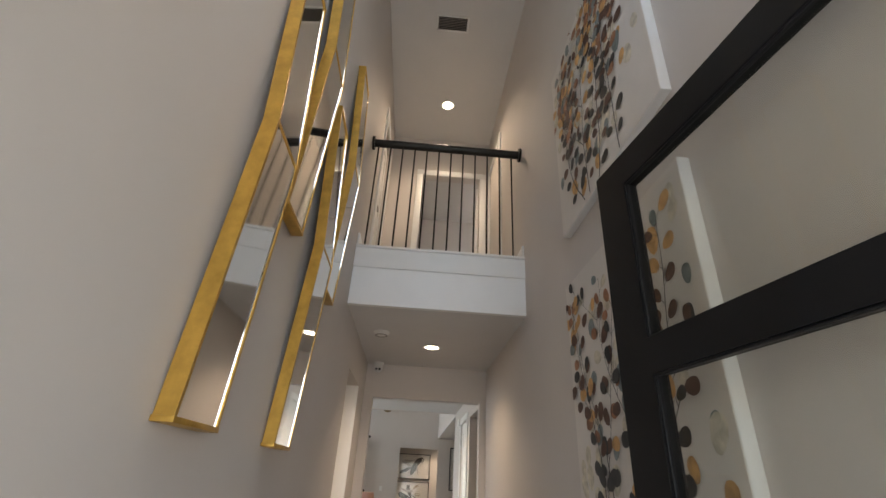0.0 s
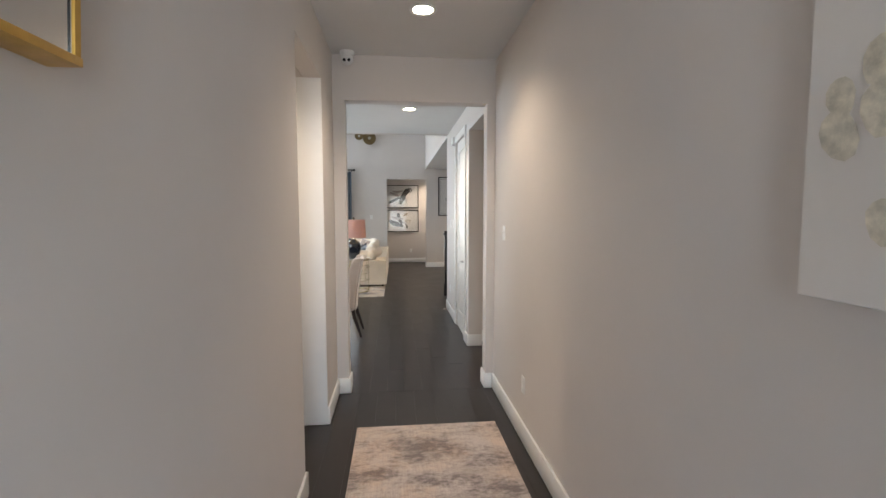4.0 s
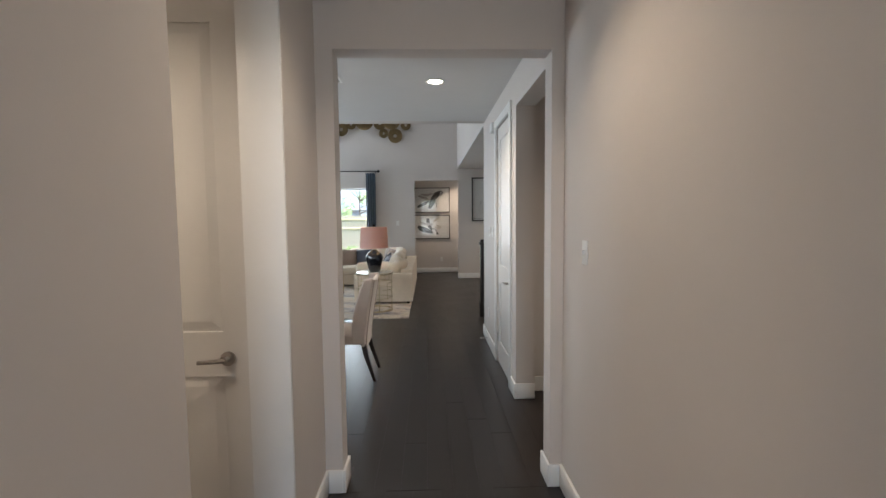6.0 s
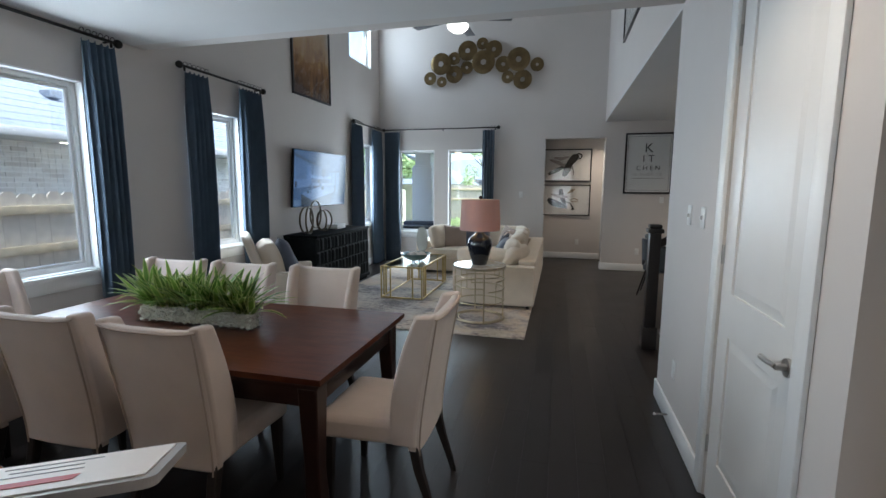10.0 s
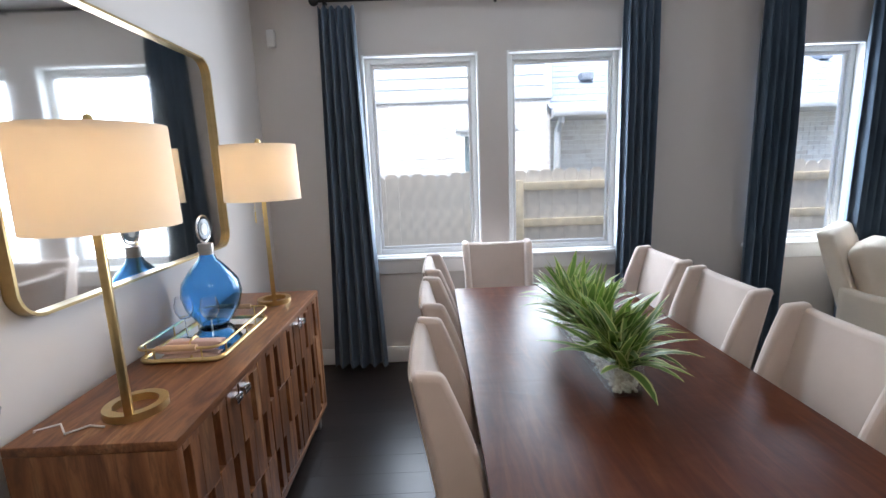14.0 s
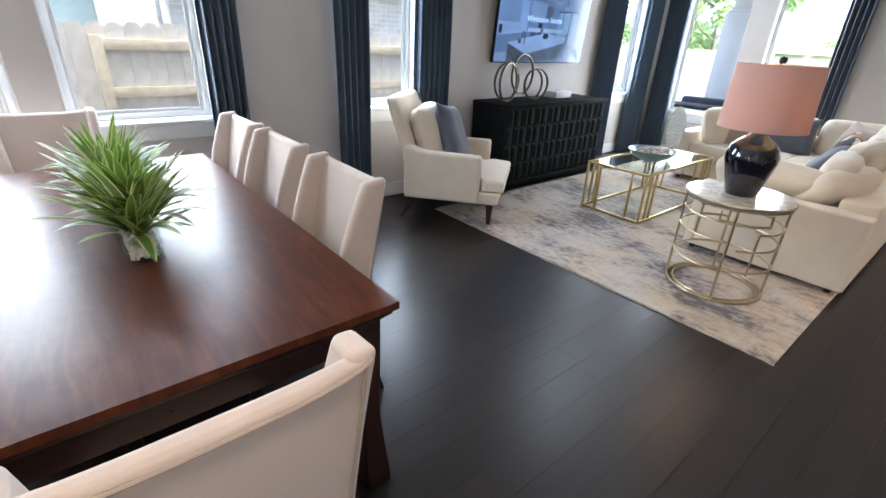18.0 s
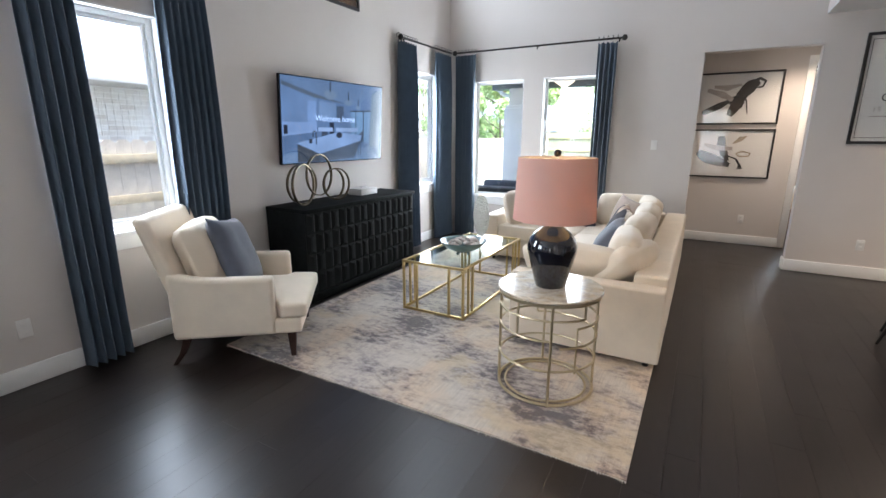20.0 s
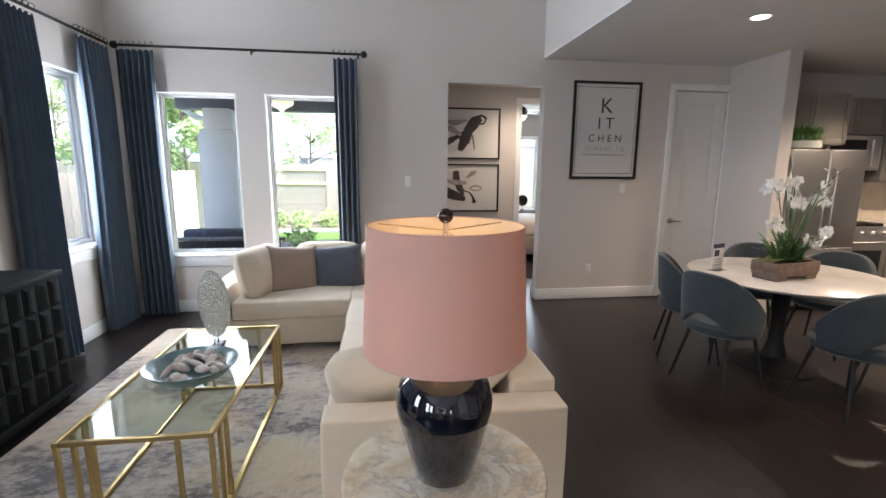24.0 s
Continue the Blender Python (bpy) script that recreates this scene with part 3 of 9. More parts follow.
def brick_material():
    m, nt, b = blank("whitewashed_brick", 0.85)
    info = nt.nodes.new("ShaderNodeNewGeometry")
    tone = ramp(nt, info.outputs["Random Per Island"], [(0.0, (0.58, 0.57, 0.56)), (0.3, (0.70, 0.70, 0.69)), (1.0, (0.78, 0.79, 0.79))])
    v = coords(nt)
    nt.links.new(mixed(nt, ramp(nt, noise_tex(nt, v, 14), [(0.45, (0, 0, 0)), (0.75, (0.5, 0.5, 0.5))]), tone, (0.55, 0.52, 0.48)), b.inputs["Base Color"])
    bumped(nt, b, noise_tex(nt, v, 90), 0.4)
    return m


BRICK = brick_material()
bm = bmesh.new()
bmesh.ops.create_grid(bm, x_segments=40, y_segments=40, size=300, matrix=Matrix.Translation((0, 0, -0.34)))
tagged(mesh_ob("ground", bm, SOIL), "dry pale ground round the house", "ground", kind="structure")
bm = bmesh.new()
bmesh.ops.create_grid(bm, x_segments=30, y_segments=12, size=0.5, matrix=Matrix.Translation((-2.2, 20.4, -0.14)) @ Matrix.Diagonal((13, 4.9, 1, 1)))
rng = random.Random(4)
for v in bm.verts:
    v.co.z += rng.uniform(-0.012, 0.012)
for k in range(9000):
    x, y = rng.uniform(-5.5, 1.5), rng.uniform(18.0, 22.8)
    a, h = rng.uniform(0, 6.28), rng.uniform(0.03, 0.07)
    p = [bm.verts.new((x + 0.006 * math.cos(a), y + 0.006 * math.sin(a), -0.14)), bm.verts.new((x - 0.006 * math.cos(a), y - 0.006 * math.sin(a), -0.14)), bm.verts.new((x + rng.uniform(-0.02, 0.02), y + rng.uniform(-0.02, 0.02), -0.14 + h))]
    bm.faces.new(p)
tagged(mesh_ob("grass", bm, GRASS), "bright green mown lawn behind the patio", "grass", kind="stuff")
struct("patio_slab", (-3.66, 14.62, -0.16), (1.6, 17.9, -0.06), CONC, "pale concrete patio slab", "patio")
struct("patio_roof", (-4.0, 14.62, 2.62), (-0.32, 17.75, 2.80), PATIOCEIL, "dark painted patio ceiling", "roof")
beam = struct("patio_beam", (-4.0, 17.2, 2.44), (-0.32, 17.48, 2.62), PATIOCEIL, "dark painted patio beam", "beam", 0.01)


def column(x, y):
    t = thing("patio_column", "white stucco patio column with a stepped cap", "column", (x, y, -0.06))
    part("shaft", box_bm((-0.27, -0.27, 0), (0.27, 0.27, 2.12), 0.015), STUCCO, t)
    part("cap", box_bm((-0.20, -0.20, 2.12), (0.20, 0.20, 2.50), 0.015), STUCCO, t)
    part("necking", box_bm((-0.245, -0.245, 2.10), (0.245, 0.245, 2.18), 0.01), STUCCO, t)


column(-3.36, 17.25)
gut = thing("downpipe_gutter", "white curved gutter along the patio roof edge", "gutter", (-4.02, 17.7, 2.62))
part("trough", box_bm((-0.12, -3.0, -0.02), (0.0, 0.05, 0.10), 0.03), SIDING, gut)
part("elbow", tube_bm([(-0.06, 0.0, 0.0), (-0.06, -0.02, -0.12), (0.1, -0.06, -0.24), (0.3, -0.1, -0.30)], 0.04, 10), SIDING, gut)
plamp = thing("patio_fan", "patio ceiling fan with a lit glass bowl", "ceiling fan", (-2.2, 16.1, 2.62))
part("rod", cyl_bm((0, 0, 0), (0, 0, -0.06), 0.016), BRONZE, plamp)
part("motor", lathe_bm([(0.0, -0.17), (0.11, -0.17), (0.13, -0.13), (0.11, -0.06), (0.0, -0.05)], 24), BRONZE, plamp)
part("bowl", lathe_bm([(0.0, -0.325), (0.02, -0.32), (0.05, -0.285), (0.11, -0.255), (0.155, -0.225), (0.168, -0.20), (0.165, -0.175), (0.0, -0.172)], 28), glow("patio_bowl_glass", (1.0, 0.86, 0.62), 0.13), plamp, "glowing alabaster glass bowl")
for k in range(5):
    part("blade", box_bm((0.12, -0.06, -0.122), (0.64, 0.06, -0.114), 0.003, m=pose(0, 0, 0, 0, 0, 20 + 72 * k)), GUTTER, plamp)


def picket_fence(name, axis, p, u0, u1, zb, zt, rails_from, rails_to, wood, label):
    """A board fence with dog-eared pickets; rails show on one stretch of it."""
    t = thing(name, label, "fence")
    w, u, k = 0.138, u0, 0
    me = {}
    rr = random.Random(7)
    while u < u1:
        dz = rr.choice((0.0, 0.008, -0.008, 0.015))
        if dz not in me:
            b = bmesh.new()
            h = zt - zb + dz
            prof = [(0, 0), (w, 0), (w, h - 0.035), (w - 0.035, h), (0.035, h), (0, h - 0.035)]
            f = [b.verts.new((0.0, q, z)) for q, z in prof]
            g = [b.verts.new((0.016, q, z)) for q, z in prof]
            b.faces.new(f)
            b.faces.new(g[::-1])
            for i in range(6):
                j = (i + 1) % 6
                b.faces.new((f[i], g[i], g[j], f[j]))
            bmesh.ops.recalc_face_normals(b, faces=b.faces)
            m2 = bpy.data.meshes.new("picket")
            b.to_mesh(m2)
            b.free()
            m2.materials.append(wood)
            me[dz] = m2
        o = new("picket", me[dz])
        o.parent = t
        off = rr.uniform(0, 0.002)
        o.matrix_basis = pose(p + off, u, zb, 0, 0, 0) if axis == "x" else pose(u + w, p + off, zb, 0, 0, 90)
        u += w + 0.002
        k += 1
    if rails_to > rails_from:
        for z in (zb + 0.28, zt - 0.57, zt - 0.17):
            q = box_bm((p + 0.020, rails_from, z - 0.045), (p + 0.058, rails_to, z + 0.045), 0.004) if axis == "x" else box_bm((rails_from, p - 0.042, z - 0.045), (rails_to, p - 0.004, z + 0.045), 0.004)
            part("rail", q, RAILW, t)
        for u in (rails_from, rails_to):
            q = box_bm((p + 0.018, u - 0.045, zb), (p + 0.064, u + 0.045, zt - 0.10), 0.005) if axis == "x" else box_bm((u - 0.045, p - 0.048, zb), (u + 0.045, p - 0.003, zt - 0.10), 0.005)
            part("post", q, RAILW, t)
    return t


# the two woods differ only to even out the daylight on the fences
picket_fence("side_fence", "x", -5.05, 1.5, 20.5, -0.30, 1.46, 7.85, 12.6, CEDAR, "cedar picket fence beside the house, its wood lightened against the shade")
picket_fence("back_fence", "y", 23.2, -14.0, 6.0, -0.25, 1.66, -4.6, -2.36, CEDAR_DIMMED, "beige picket fence behind the lawn, its wood darkened against strong daylight")


def neighbour():
    t = thing("neighbour_house", "whitewashed brick neighbour house with lap siding and a grey shingle roof", "house", (0, 0, -0.3))
    # brick walls, laid course by course over a mortar backing
    part("mortar_wall", wall_bm("x", -7.5, -7.24, -2.0, 8.75, 0, 2.82, [(7.37, 8.18, 1.05, 2.35)]), STUCCO, t, smooth=False)
    part("mortar_wall", wall_bm("x", -8.0, -7.64, 8.75, 17.0, 0, 2.62), STUCCO, t, smooth=False)
    for x, y0, y1, z1, hole in ((-7.24, 0.5, 8.75, 2.80, (7.37, 8.18, 1.05, 2.35)), (-7.64, 8.75, 17.0, 2.60, None)):
        verts, faces = [], []
        rr = random.Random(3)
        z, row = 0.9, 0
        while z < z1 - 0.07:
            y = y0 - (0.1 if row % 2 else 0.0)
            while y < y1:
                a, b = max(y, y0), min(y + 0.19, y1)
                if b - a > 0.03 and not (hole and hole[0] < b and a < hole[1] and hole[2] < z + 0.06 and z < hole[3]):
                    d = rr.uniform(0.008, 0.014)
                    n = len(verts)
                    verts += [(x, a, z), (x, b, z), (x, b, z + 0.066), (x, a, z + 0.066), (x + d, a, z), (x + d, b, z), (x + d, b, z + 0.066), (x + d, a, z + 0.066)]
                    faces += [(n + 4, n + 5, n + 6, n + 7), (n, n + 1, n + 5, n + 4), (n + 1, n + 2, n + 6, n + 5), (n + 2, n + 3, n + 7, n + 6), (n + 3, n, n + 4, n + 7)]
                y += 0.20
            z += 0.076
            row += 1
        me = bpy.data.meshes.new("brickwork")
        me.from_pydata(verts, [], faces)
        me.materials.append(BRICK)
        o = new("brickwork", me)
        o.parent = t
        tagged(o, kind="stuff")
    for k in range(16):
        z = 2.85 + k * 0.155
        part("siding_board", box_bm((-7.30, -2.0, z), (-7.235, 8.76, z + 0.165), 0.002, m=None), SIDING, t, smooth=False).rotation_euler = (0, 0, 0)
        bmv = t.children[-1].data
        for v in bmv.vertices:
            if v.co.x > -7.26 and v.co.z > z + 0.1:
                v.co.x -= 0.014
    part("siding_wall", box_bm((-10.5, -2.0, 2.83), (-7.30, 8.75, 5.6)), SIDING, t, smooth=False)
    part("band_board", box_bm((-7.3, -2.0, 2.80), (-7.20, 8.78, 2.86), 0.004), GUTTER, t)
    part("corner_board", box_bm((-7.32, 8.66, 2.86), (-7.215, 8.77, 5.6), 0.004), SIDING, t)
    # low wing with its roof, eave and downpipe
    bm = bmesh.new()
    rise, run = 3.2, 5.0
    rows_n = 26
    for r in range(rows_n):
        f0, f1 = r / rows_n, (r + 1.25) / rows_n
        x0, z0, x1, z1 = -7.05 - run * f0, 2.62 + rise * f0, -7.05 - run * f1, 2.62 + rise * f1
        o = 0.012
        q = [bm.verts.new(c) for c in ((x0, 8.7, z0 + o), (x0, 18.0, z0 + o), (x1, 18.0, z1), (x1, 8.7, z1), (x0, 8.7, z0 - 0.006), (x0, 18.0, z0 - 0.006))]
        bm.faces.new(q[:4])
        bm.faces.new((q[0], q[4], q[5], q[1]))
    bmesh.ops.recalc_face_normals(bm, faces=bm.faces)
    tagged(part("shingle_courses", bm, SHINGLE, t, smooth=False), kind="stuff")
    part("roof_deck", box_bm((-12.2, 8.7, 2.3), (-12.1, 18, 5.8)), SHINGLE, t, smooth=False)
    part("eave_gutter", box_bm((-7.06, 8.72, 2.50), (-6.92, 18.0, 2.63), 0.025), GUTTER, t)
    part("soffit", box_bm((-7.7, 8.75, 2.50), (-7.06, 18.0, 2.53)), GUTTER, t, smooth=False)
    part("downpipe", tube_bm([(-7.0, 8.86, 2.55), (-7.0, 8.86, 2.44), (-7.14, 8.84, 2.30), (-7.17, 8.84, 0.0)], 0.05, 8), GUTTER, t)
    for y, f in ((9.5, 0.16), (10.6, 0.34), (11.4, 0.2), (11.2, 0.5), (12.4, 0.36), (13.8, 0.25)):
        x, z = -7.05 - run * f, 2.62 + rise * f
        part("roof_vent", box_bm((x - 0.14, y - 0.10, z + 0.01), (x + 0.10, y + 0.10, z + 0.14), 0.02), SHINGLE, t)
    for y in (9.9, 11.0):
        part("soffit_light", lathe_bm([(0.0, 0.0), (0.05, 0.0)], 16, (-7.35, y, 2.495), close=False), CANGLOW, t)
    wn = part("window", box_bm((-7.40, 7.37, 1.05), (-7.36, 8.18, 2.35)), plain("dim_curtain_window", (0.20, 0.27, 0.29), 0.2, vary=0.2, scale=2, bump=0), t, smooth=False)
    for a, b, c, d in ((7.37, 7.43, 1.05, 2.35), (8.12, 8.18, 1.05, 2.35), (7.43, 8.12, 2.29, 2.35), (7.43, 8.12, 1.05, 1.11)):
        part("frame", box_bm((-7.36, a, c), (-7.25, b, d), 0.004), SIDING, wn)
    part("lintel", box_bm((-7.24, 7.29, 2.35), (-7.21, 8.26, 2.42), 0.003), GUTTER, wn)


neighbour()


def gable_house(x, y, w, d, h, r, name="far_house", hip=0.5):
    t = thing(name, "distant pale house with a grey hipped roof", "house", (x, y, -0.3), group="houses beyond the fence")
    part("wall", box_bm((-w / 2, -d / 2, 0), (w / 2, d / 2, h)), FARWALL, t, smooth=False)
    bm = bmesh.new()
    e = 0.4
    a = [bm.verts.new(c) for c in ((-w / 2 - e, -d / 2 - e, h), (w / 2 + e, -d / 2 - e, h), (w / 2 + e, d / 2 + e, h), (-w / 2 - e, d / 2 + e, h))]
    b = [bm.verts.new(c) for c in ((-w / 2 * hip, 0, h + r), (w / 2 * hip, 0, h + r))]
    for f in ((a[0], a[1], b[1], b[0]), (a[2], a[3], b[0], b[1]), (a[1], a[2], b[1]), (a[3], a[0], b[0]), (a[3], a[2], a[1], a[0])):
        bm.faces.new(f)
    bmesh.ops.recalc_face_normals(bm, faces=bm.faces)
    part("roof", bm, FARROOF, t, smooth=False)
    for k in (-0.3, 0.05, 0.32):
        w1 = part("window", box_bm((w * k - 0.5, -d / 2 - 0.04, h * 0.55), (w * k + 0.5, -d / 2 + 0.05, h * 0.55 + 1.2)), GUTTER, t, smooth=False)
        part("pane", box_bm((w * k - 0.42, -d / 2 - 0.055, h * 0.55 + 0.08), (w * k + 0.42, -d / 2 - 0.04, h * 0.55 + 1.12)), FARROOF, w1, smooth=False)


for a in ((-9, 62, 14, 10, 2.8, 2.6), (-24, 70, 15, 12, 3.2, 3.4), (6, 66, 14, 10, 2.6, 2.6), (20, 72, 14, 11, 4.6, 2.4), (-44, 60, 16, 12, 4.0, 3.5), (-14, 48, 11, 9, 2.2, 2.2)):
    gable_house(*a)


def leafy(bm, centre, radius, count, size, rr):
    for k in range(count):
        d = Vector((rr.gauss(0, 1), rr.gauss(0, 1), rr.gauss(0, 0.8)))
        d = d.normalized() * radius * rr.uniform(0.25, 1.0) ** 0.6
        c = Vector(centre) + d
        u = Vector((rr.uniform(-1, 1), rr.uniform(-1, 1), rr.uniform(-1, 1))).normalized()
        w = u.orthogonal().normalized()
        s = size * rr.uniform(0.6, 1.3)
        q = [bm.verts.new(c + u * s), bm.verts.new(c + w * s * 0.45), bm.verts.new(c - u * s), bm.verts.new(c - w * s * 0.45)]
        bm.faces.new(q)


def tree(x, y, h, seed, spread=1.3, size=0.06, mat=None, n=2600, name="tree", label="slender pale green young tree behind the fence"):
    rr = random.Random(seed)
    t = thing(name, label, "tree", (x, y, -0.3))
    tr, cr = bmesh.new(), bmesh.new()
    add_tube(tr, [(0, 0, 0), (0.03, 0.02, h * 0.3), (-0.03, 0.0, h * 0.6), (0.0, 0.02, h * 0.9)], 0.06, 8, r_end=0.015)
    clumps = []
    for k in range(11):
        a, z = rr.uniform(0, 6.28), h * rr.uniform(0.38, 0.8)
        L = spread * rr.uniform(0.4, 1.0)
        e = (L * math.cos(a), L * math.sin(a), z + rr.uniform(0.2, 0.9))
        add_tube(tr, [(0, 0, z), (e[0] * 0.5, e[1] * 0.5, z + 0.25), e], 0.022, 6, r_end=0.006)
        clumps.append((e, rr.uniform(0.3, 0.62) * spread * 0.6))
    clumps.append(((0, 0, h * 0.95), spread * 0.4))
    for c, r in clumps:
        leafy(cr, c, r, n // len(clumps), size, rr)
    part("trunk", tr, BARK, t)
    part("crown", cr, mat or LEAF, t, smooth=False)


tree(-5.6, 21.6, 4.2, 1, 1.5, 0.07, n=8000)
tree(-7.2, 22.2, 4.0, 2, 1.5, 0.07, n=7000)
tree(-3.2, 26.0, 3.6, 3)
tree(-10.5, 25.0, 4.8, 4)
tree(3.0, 28.0, 3.4, 6)


def shrub(x, y, z, r, seed, mat=None, label="small rounded green garden shrub"):
    rr = random.Random(seed)
    t = thing("shrub", label, "shrub", (x, y, z), group="garden shrubs")
    b = bmesh.new()
    for k in range(6):
        add_tube(b, [(0, 0, 0), (rr.uniform(-0.5, 0.5) * r, rr.uniform(-0.5, 0.5) * r, r * 0.9)], 0.008, 5)
    part("stems", b, BARK, t)
    b = bmesh.new()
    leafy(b, (0, 0, r * 0.85), r, 700, 0.045, rr)
    part("leaves", b, mat or SHRUB, t, smooth=False)


shrub(-2.35, 17.95, -0.14, 0.34, 11)
for k, (x, y) in enumerate(((-3.0, 22.2), (-2.3, 22.4), (-1.5, 22.3), (-0.6, 22.4), (-3.7, 22.5), (0.6, 22.3))):
    shrub(x, y, -0.12, 0.30, 20 + k, LEAF)
edge = thing("bed_edging", "white stone edging round a planting bed", "edging", (0, 0, -0.16))
rr = random.Random(9)
for k in range(26):
    x = -4.1 + k * 0.24
    part("edge_stone", box_bm((x, 21.55, 0), (x + 0.225, 21.70, 0.10 + rr.uniform(0, 0.015)), 0.015), CONC, edge)
struct("planting_bed", (-4.1, 21.7, -0.16), (2.1, 23.0, -0.10), SOIL, "dark mulch planting bed", "bed")


def patio_sofa(x, y, rz):
    t = thing("patio_loveseat", "dark wicker patio loveseat with navy cushions", "patio seat", (x, y, -0.06), rz)
    bm = bmesh.new()
    for i in range(46):
        a = -0.62 + i * 0.0276
        add_tube(bm, [(a, -0.02, 0.12), (a, -0.035, 0.5), (a, -0.03, 0.70)], 0.017, 6)
    part("back_weave", bm, WICKER, t)
    bm = bmesh.new()
    for i in range(42):
        a = -0.63 + i * 0.031
        add_tube(bm, [(a, -0.05, 0.72), (a + 0.03, 0.02, 0.735), (a + 0.03, 0.05, 0.70)], 0.016, 6)
    part("top_braid", bm, plain("grey_braid", (0.30, 0.31, 0.33), 0.7, vary=0.2, bump=0.3), t)
    part("seat_frame", box_bm((-0.64, 0.0, 0.1), (0.64, 0.66, 0.32), 0.03), WICKER, t)
    for sx in (-0.60, 0.60):
        part("arm", box_bm((sx - 0.06, 0.0, 0.0), (sx + 0.06, 0.66, 0.58), 0.03), WICKER, t)
    part("seat_cushion", box_bm((-0.54, 0.06, 0.32), (0.54, 0.64, 0.46), 0.04), GREYBLUE, t)
    part("back_cushion", box_bm((-0.56, 0.05, 0.46), (0.56, 0.19, 0.84), 0.05, 3), GREYBLUE, t)


patio_sofa(-2.78, 15.35, 0)
patio_sofa(-0.55, 16.2, 90)


# ---- soft shapes ----
def grid_solid(nu, nv, front, back):
    """A closed shell between two parametric sheets front(u, v) and back(u, v), u and v from 0 to 1."""
    bm = bmesh.new()
    F = [[bm.verts.new(front(i / nu, j / nv)) for j in range(nv + 1)] for i in range(nu + 1)]
    B = [[bm.verts.new(back(i / nu, j / nv)) for j in range(nv + 1)] for i in range(nu + 1)]
    for i in range(nu):
        for j in range(nv):
            bm.faces.new((F[i][j], F[i + 1][j], F[i + 1][j + 1], F[i][j + 1]))
            bm.faces.new((B[i][j], B[i][j + 1], B[i + 1][j + 1], B[i + 1][j]))
    for j in range(nv):
        bm.faces.new((F[0][j], F[0][j + 1], B[0][j + 1], B[0][j]))
        bm.faces.new((F[nu][j], B[nu][j], B[nu][j + 1], F[nu][j + 1]))
    for i in range(nu):
        bm.faces.new((F[i][0], B[i][0], B[i + 1][0], F[i + 1][0]))
        bm.faces.new((F[i][nv], F[i + 1][nv], B[i + 1][nv], B[i][nv]))
    bmesh.ops.recalc_face_normals(bm, faces=bm.faces)
    return bm


def soften(ob, width=0.012, seg=3, subdiv=0):
    if width:
        m = ob.modifiers.new("bevel", "BEVEL")
        m.width, m.segments, m.limit_method, m.angle_limit = width, seg, "ANGLE", radians(40)
    if subdiv:
        s = ob.modifiers.new("subsurf", "SUBSURF")
        s.levels = s.render_levels = subdiv
    return ob


def cushion_bm(w, h, d, seed=0, n=18, puff=1.0, corner=0.10, sag=0.0, boxy=3.2, soft=0.0):
    """A stuffed cushion in the local xz plane, w wide, h high, d thick, with pinched corners and soft creases."""
    rr = random.Random(seed)
    off = Vector((rr.uniform(0, 50), rr.uniform(0, 50), rr.uniform(0, 50)))

    def sheet(sgn):
        def f(u, v):
            a, b = 2 * u - 1, 2 * v - 1
            body = max(0.0, (1 - abs(a) ** boxy)) ** 0.5 * max(0.0, (1 - abs(b) ** boxy)) ** 0.5
            blunt = 1 - soft * (abs(a) * abs(b)) ** 3
            pin = 1 - corner * (1 - abs(a) ** 2) * abs(b) ** 6 * 0.8
            pin2 = 1 - corner * (1 - abs(b) ** 2) * abs(a) ** 6 * 0.8
            x, z = a * w / 2 * pin2 * blunt, b * h / 2 * pin * blunt
            y = sgn * (d / 2 * body * puff + 0.004)
            nz = noise.noise(Vector((x * 5, sgn * 2.0, z * 5)) + off)
            y += sgn * 0.018 * nz * body
            z -= sag * (1 - a * a) * max(0, b) * 0.5
            return (x, y, z + 0.006 * noise.noise(Vector((x * 8, z * 8, 3)) + off))
        return f
    return grid_solid(n, n, sheet(-1), sheet(1))


def table_wood():
    m, nt, b = blank("cherry_stained_tabletop", 0.3)
    v = coords(nt, (1.1, 7.0, 1))
    g = noise_tex(nt, v, 4, 7, 0.55, 0.9)
    big = noise_tex(nt, coords(nt), 1.6, 3)
    c = ramp(nt, g, [(0.3, (0.055, 0.013, 0.006)), (0.52, (0.085, 0.023, 0.009)), (0.72, (0.125, 0.038, 0.015))])
    nt.links.new(mixed(nt, ramp(nt, big, [(0.35, (0, 0, 0)), (0.7, (0.45, 0.45, 0.45))]), c, (0.035, 0.011, 0.006)), b.inputs["Base Color"])
    rr = nt.nodes.new("ShaderNodeMapRange")
    rr.inputs[3].default_value, rr.inputs[4].default_value = 0.28, 0.38
    nt.links.new(noise_tex(nt, coords(nt, (2, 2, 2)), 4, 5), rr.inputs[0])
    nt.links.new(rr.outputs[0], b.inputs["Roughness"])
    bumped(nt, b, noise_tex(nt, coords(nt, (5, 3.2, 3)), 2.0, 2, 0.4, 0.8), 0.07, 0.02)
    b.inputs["Specular IOR Level"].default_value = 0.2
    b.inputs["Coat Weight"].default_value = 0.03
    b.inputs["Coat Roughness"].default_value = 0.3
    return m


TABLEW = table_wood()
TABLED = plain("dark_cherry_table_base", (0.022, 0.008, 0.006), 0.3, vary=0.2, scale=12, bump=0.06)


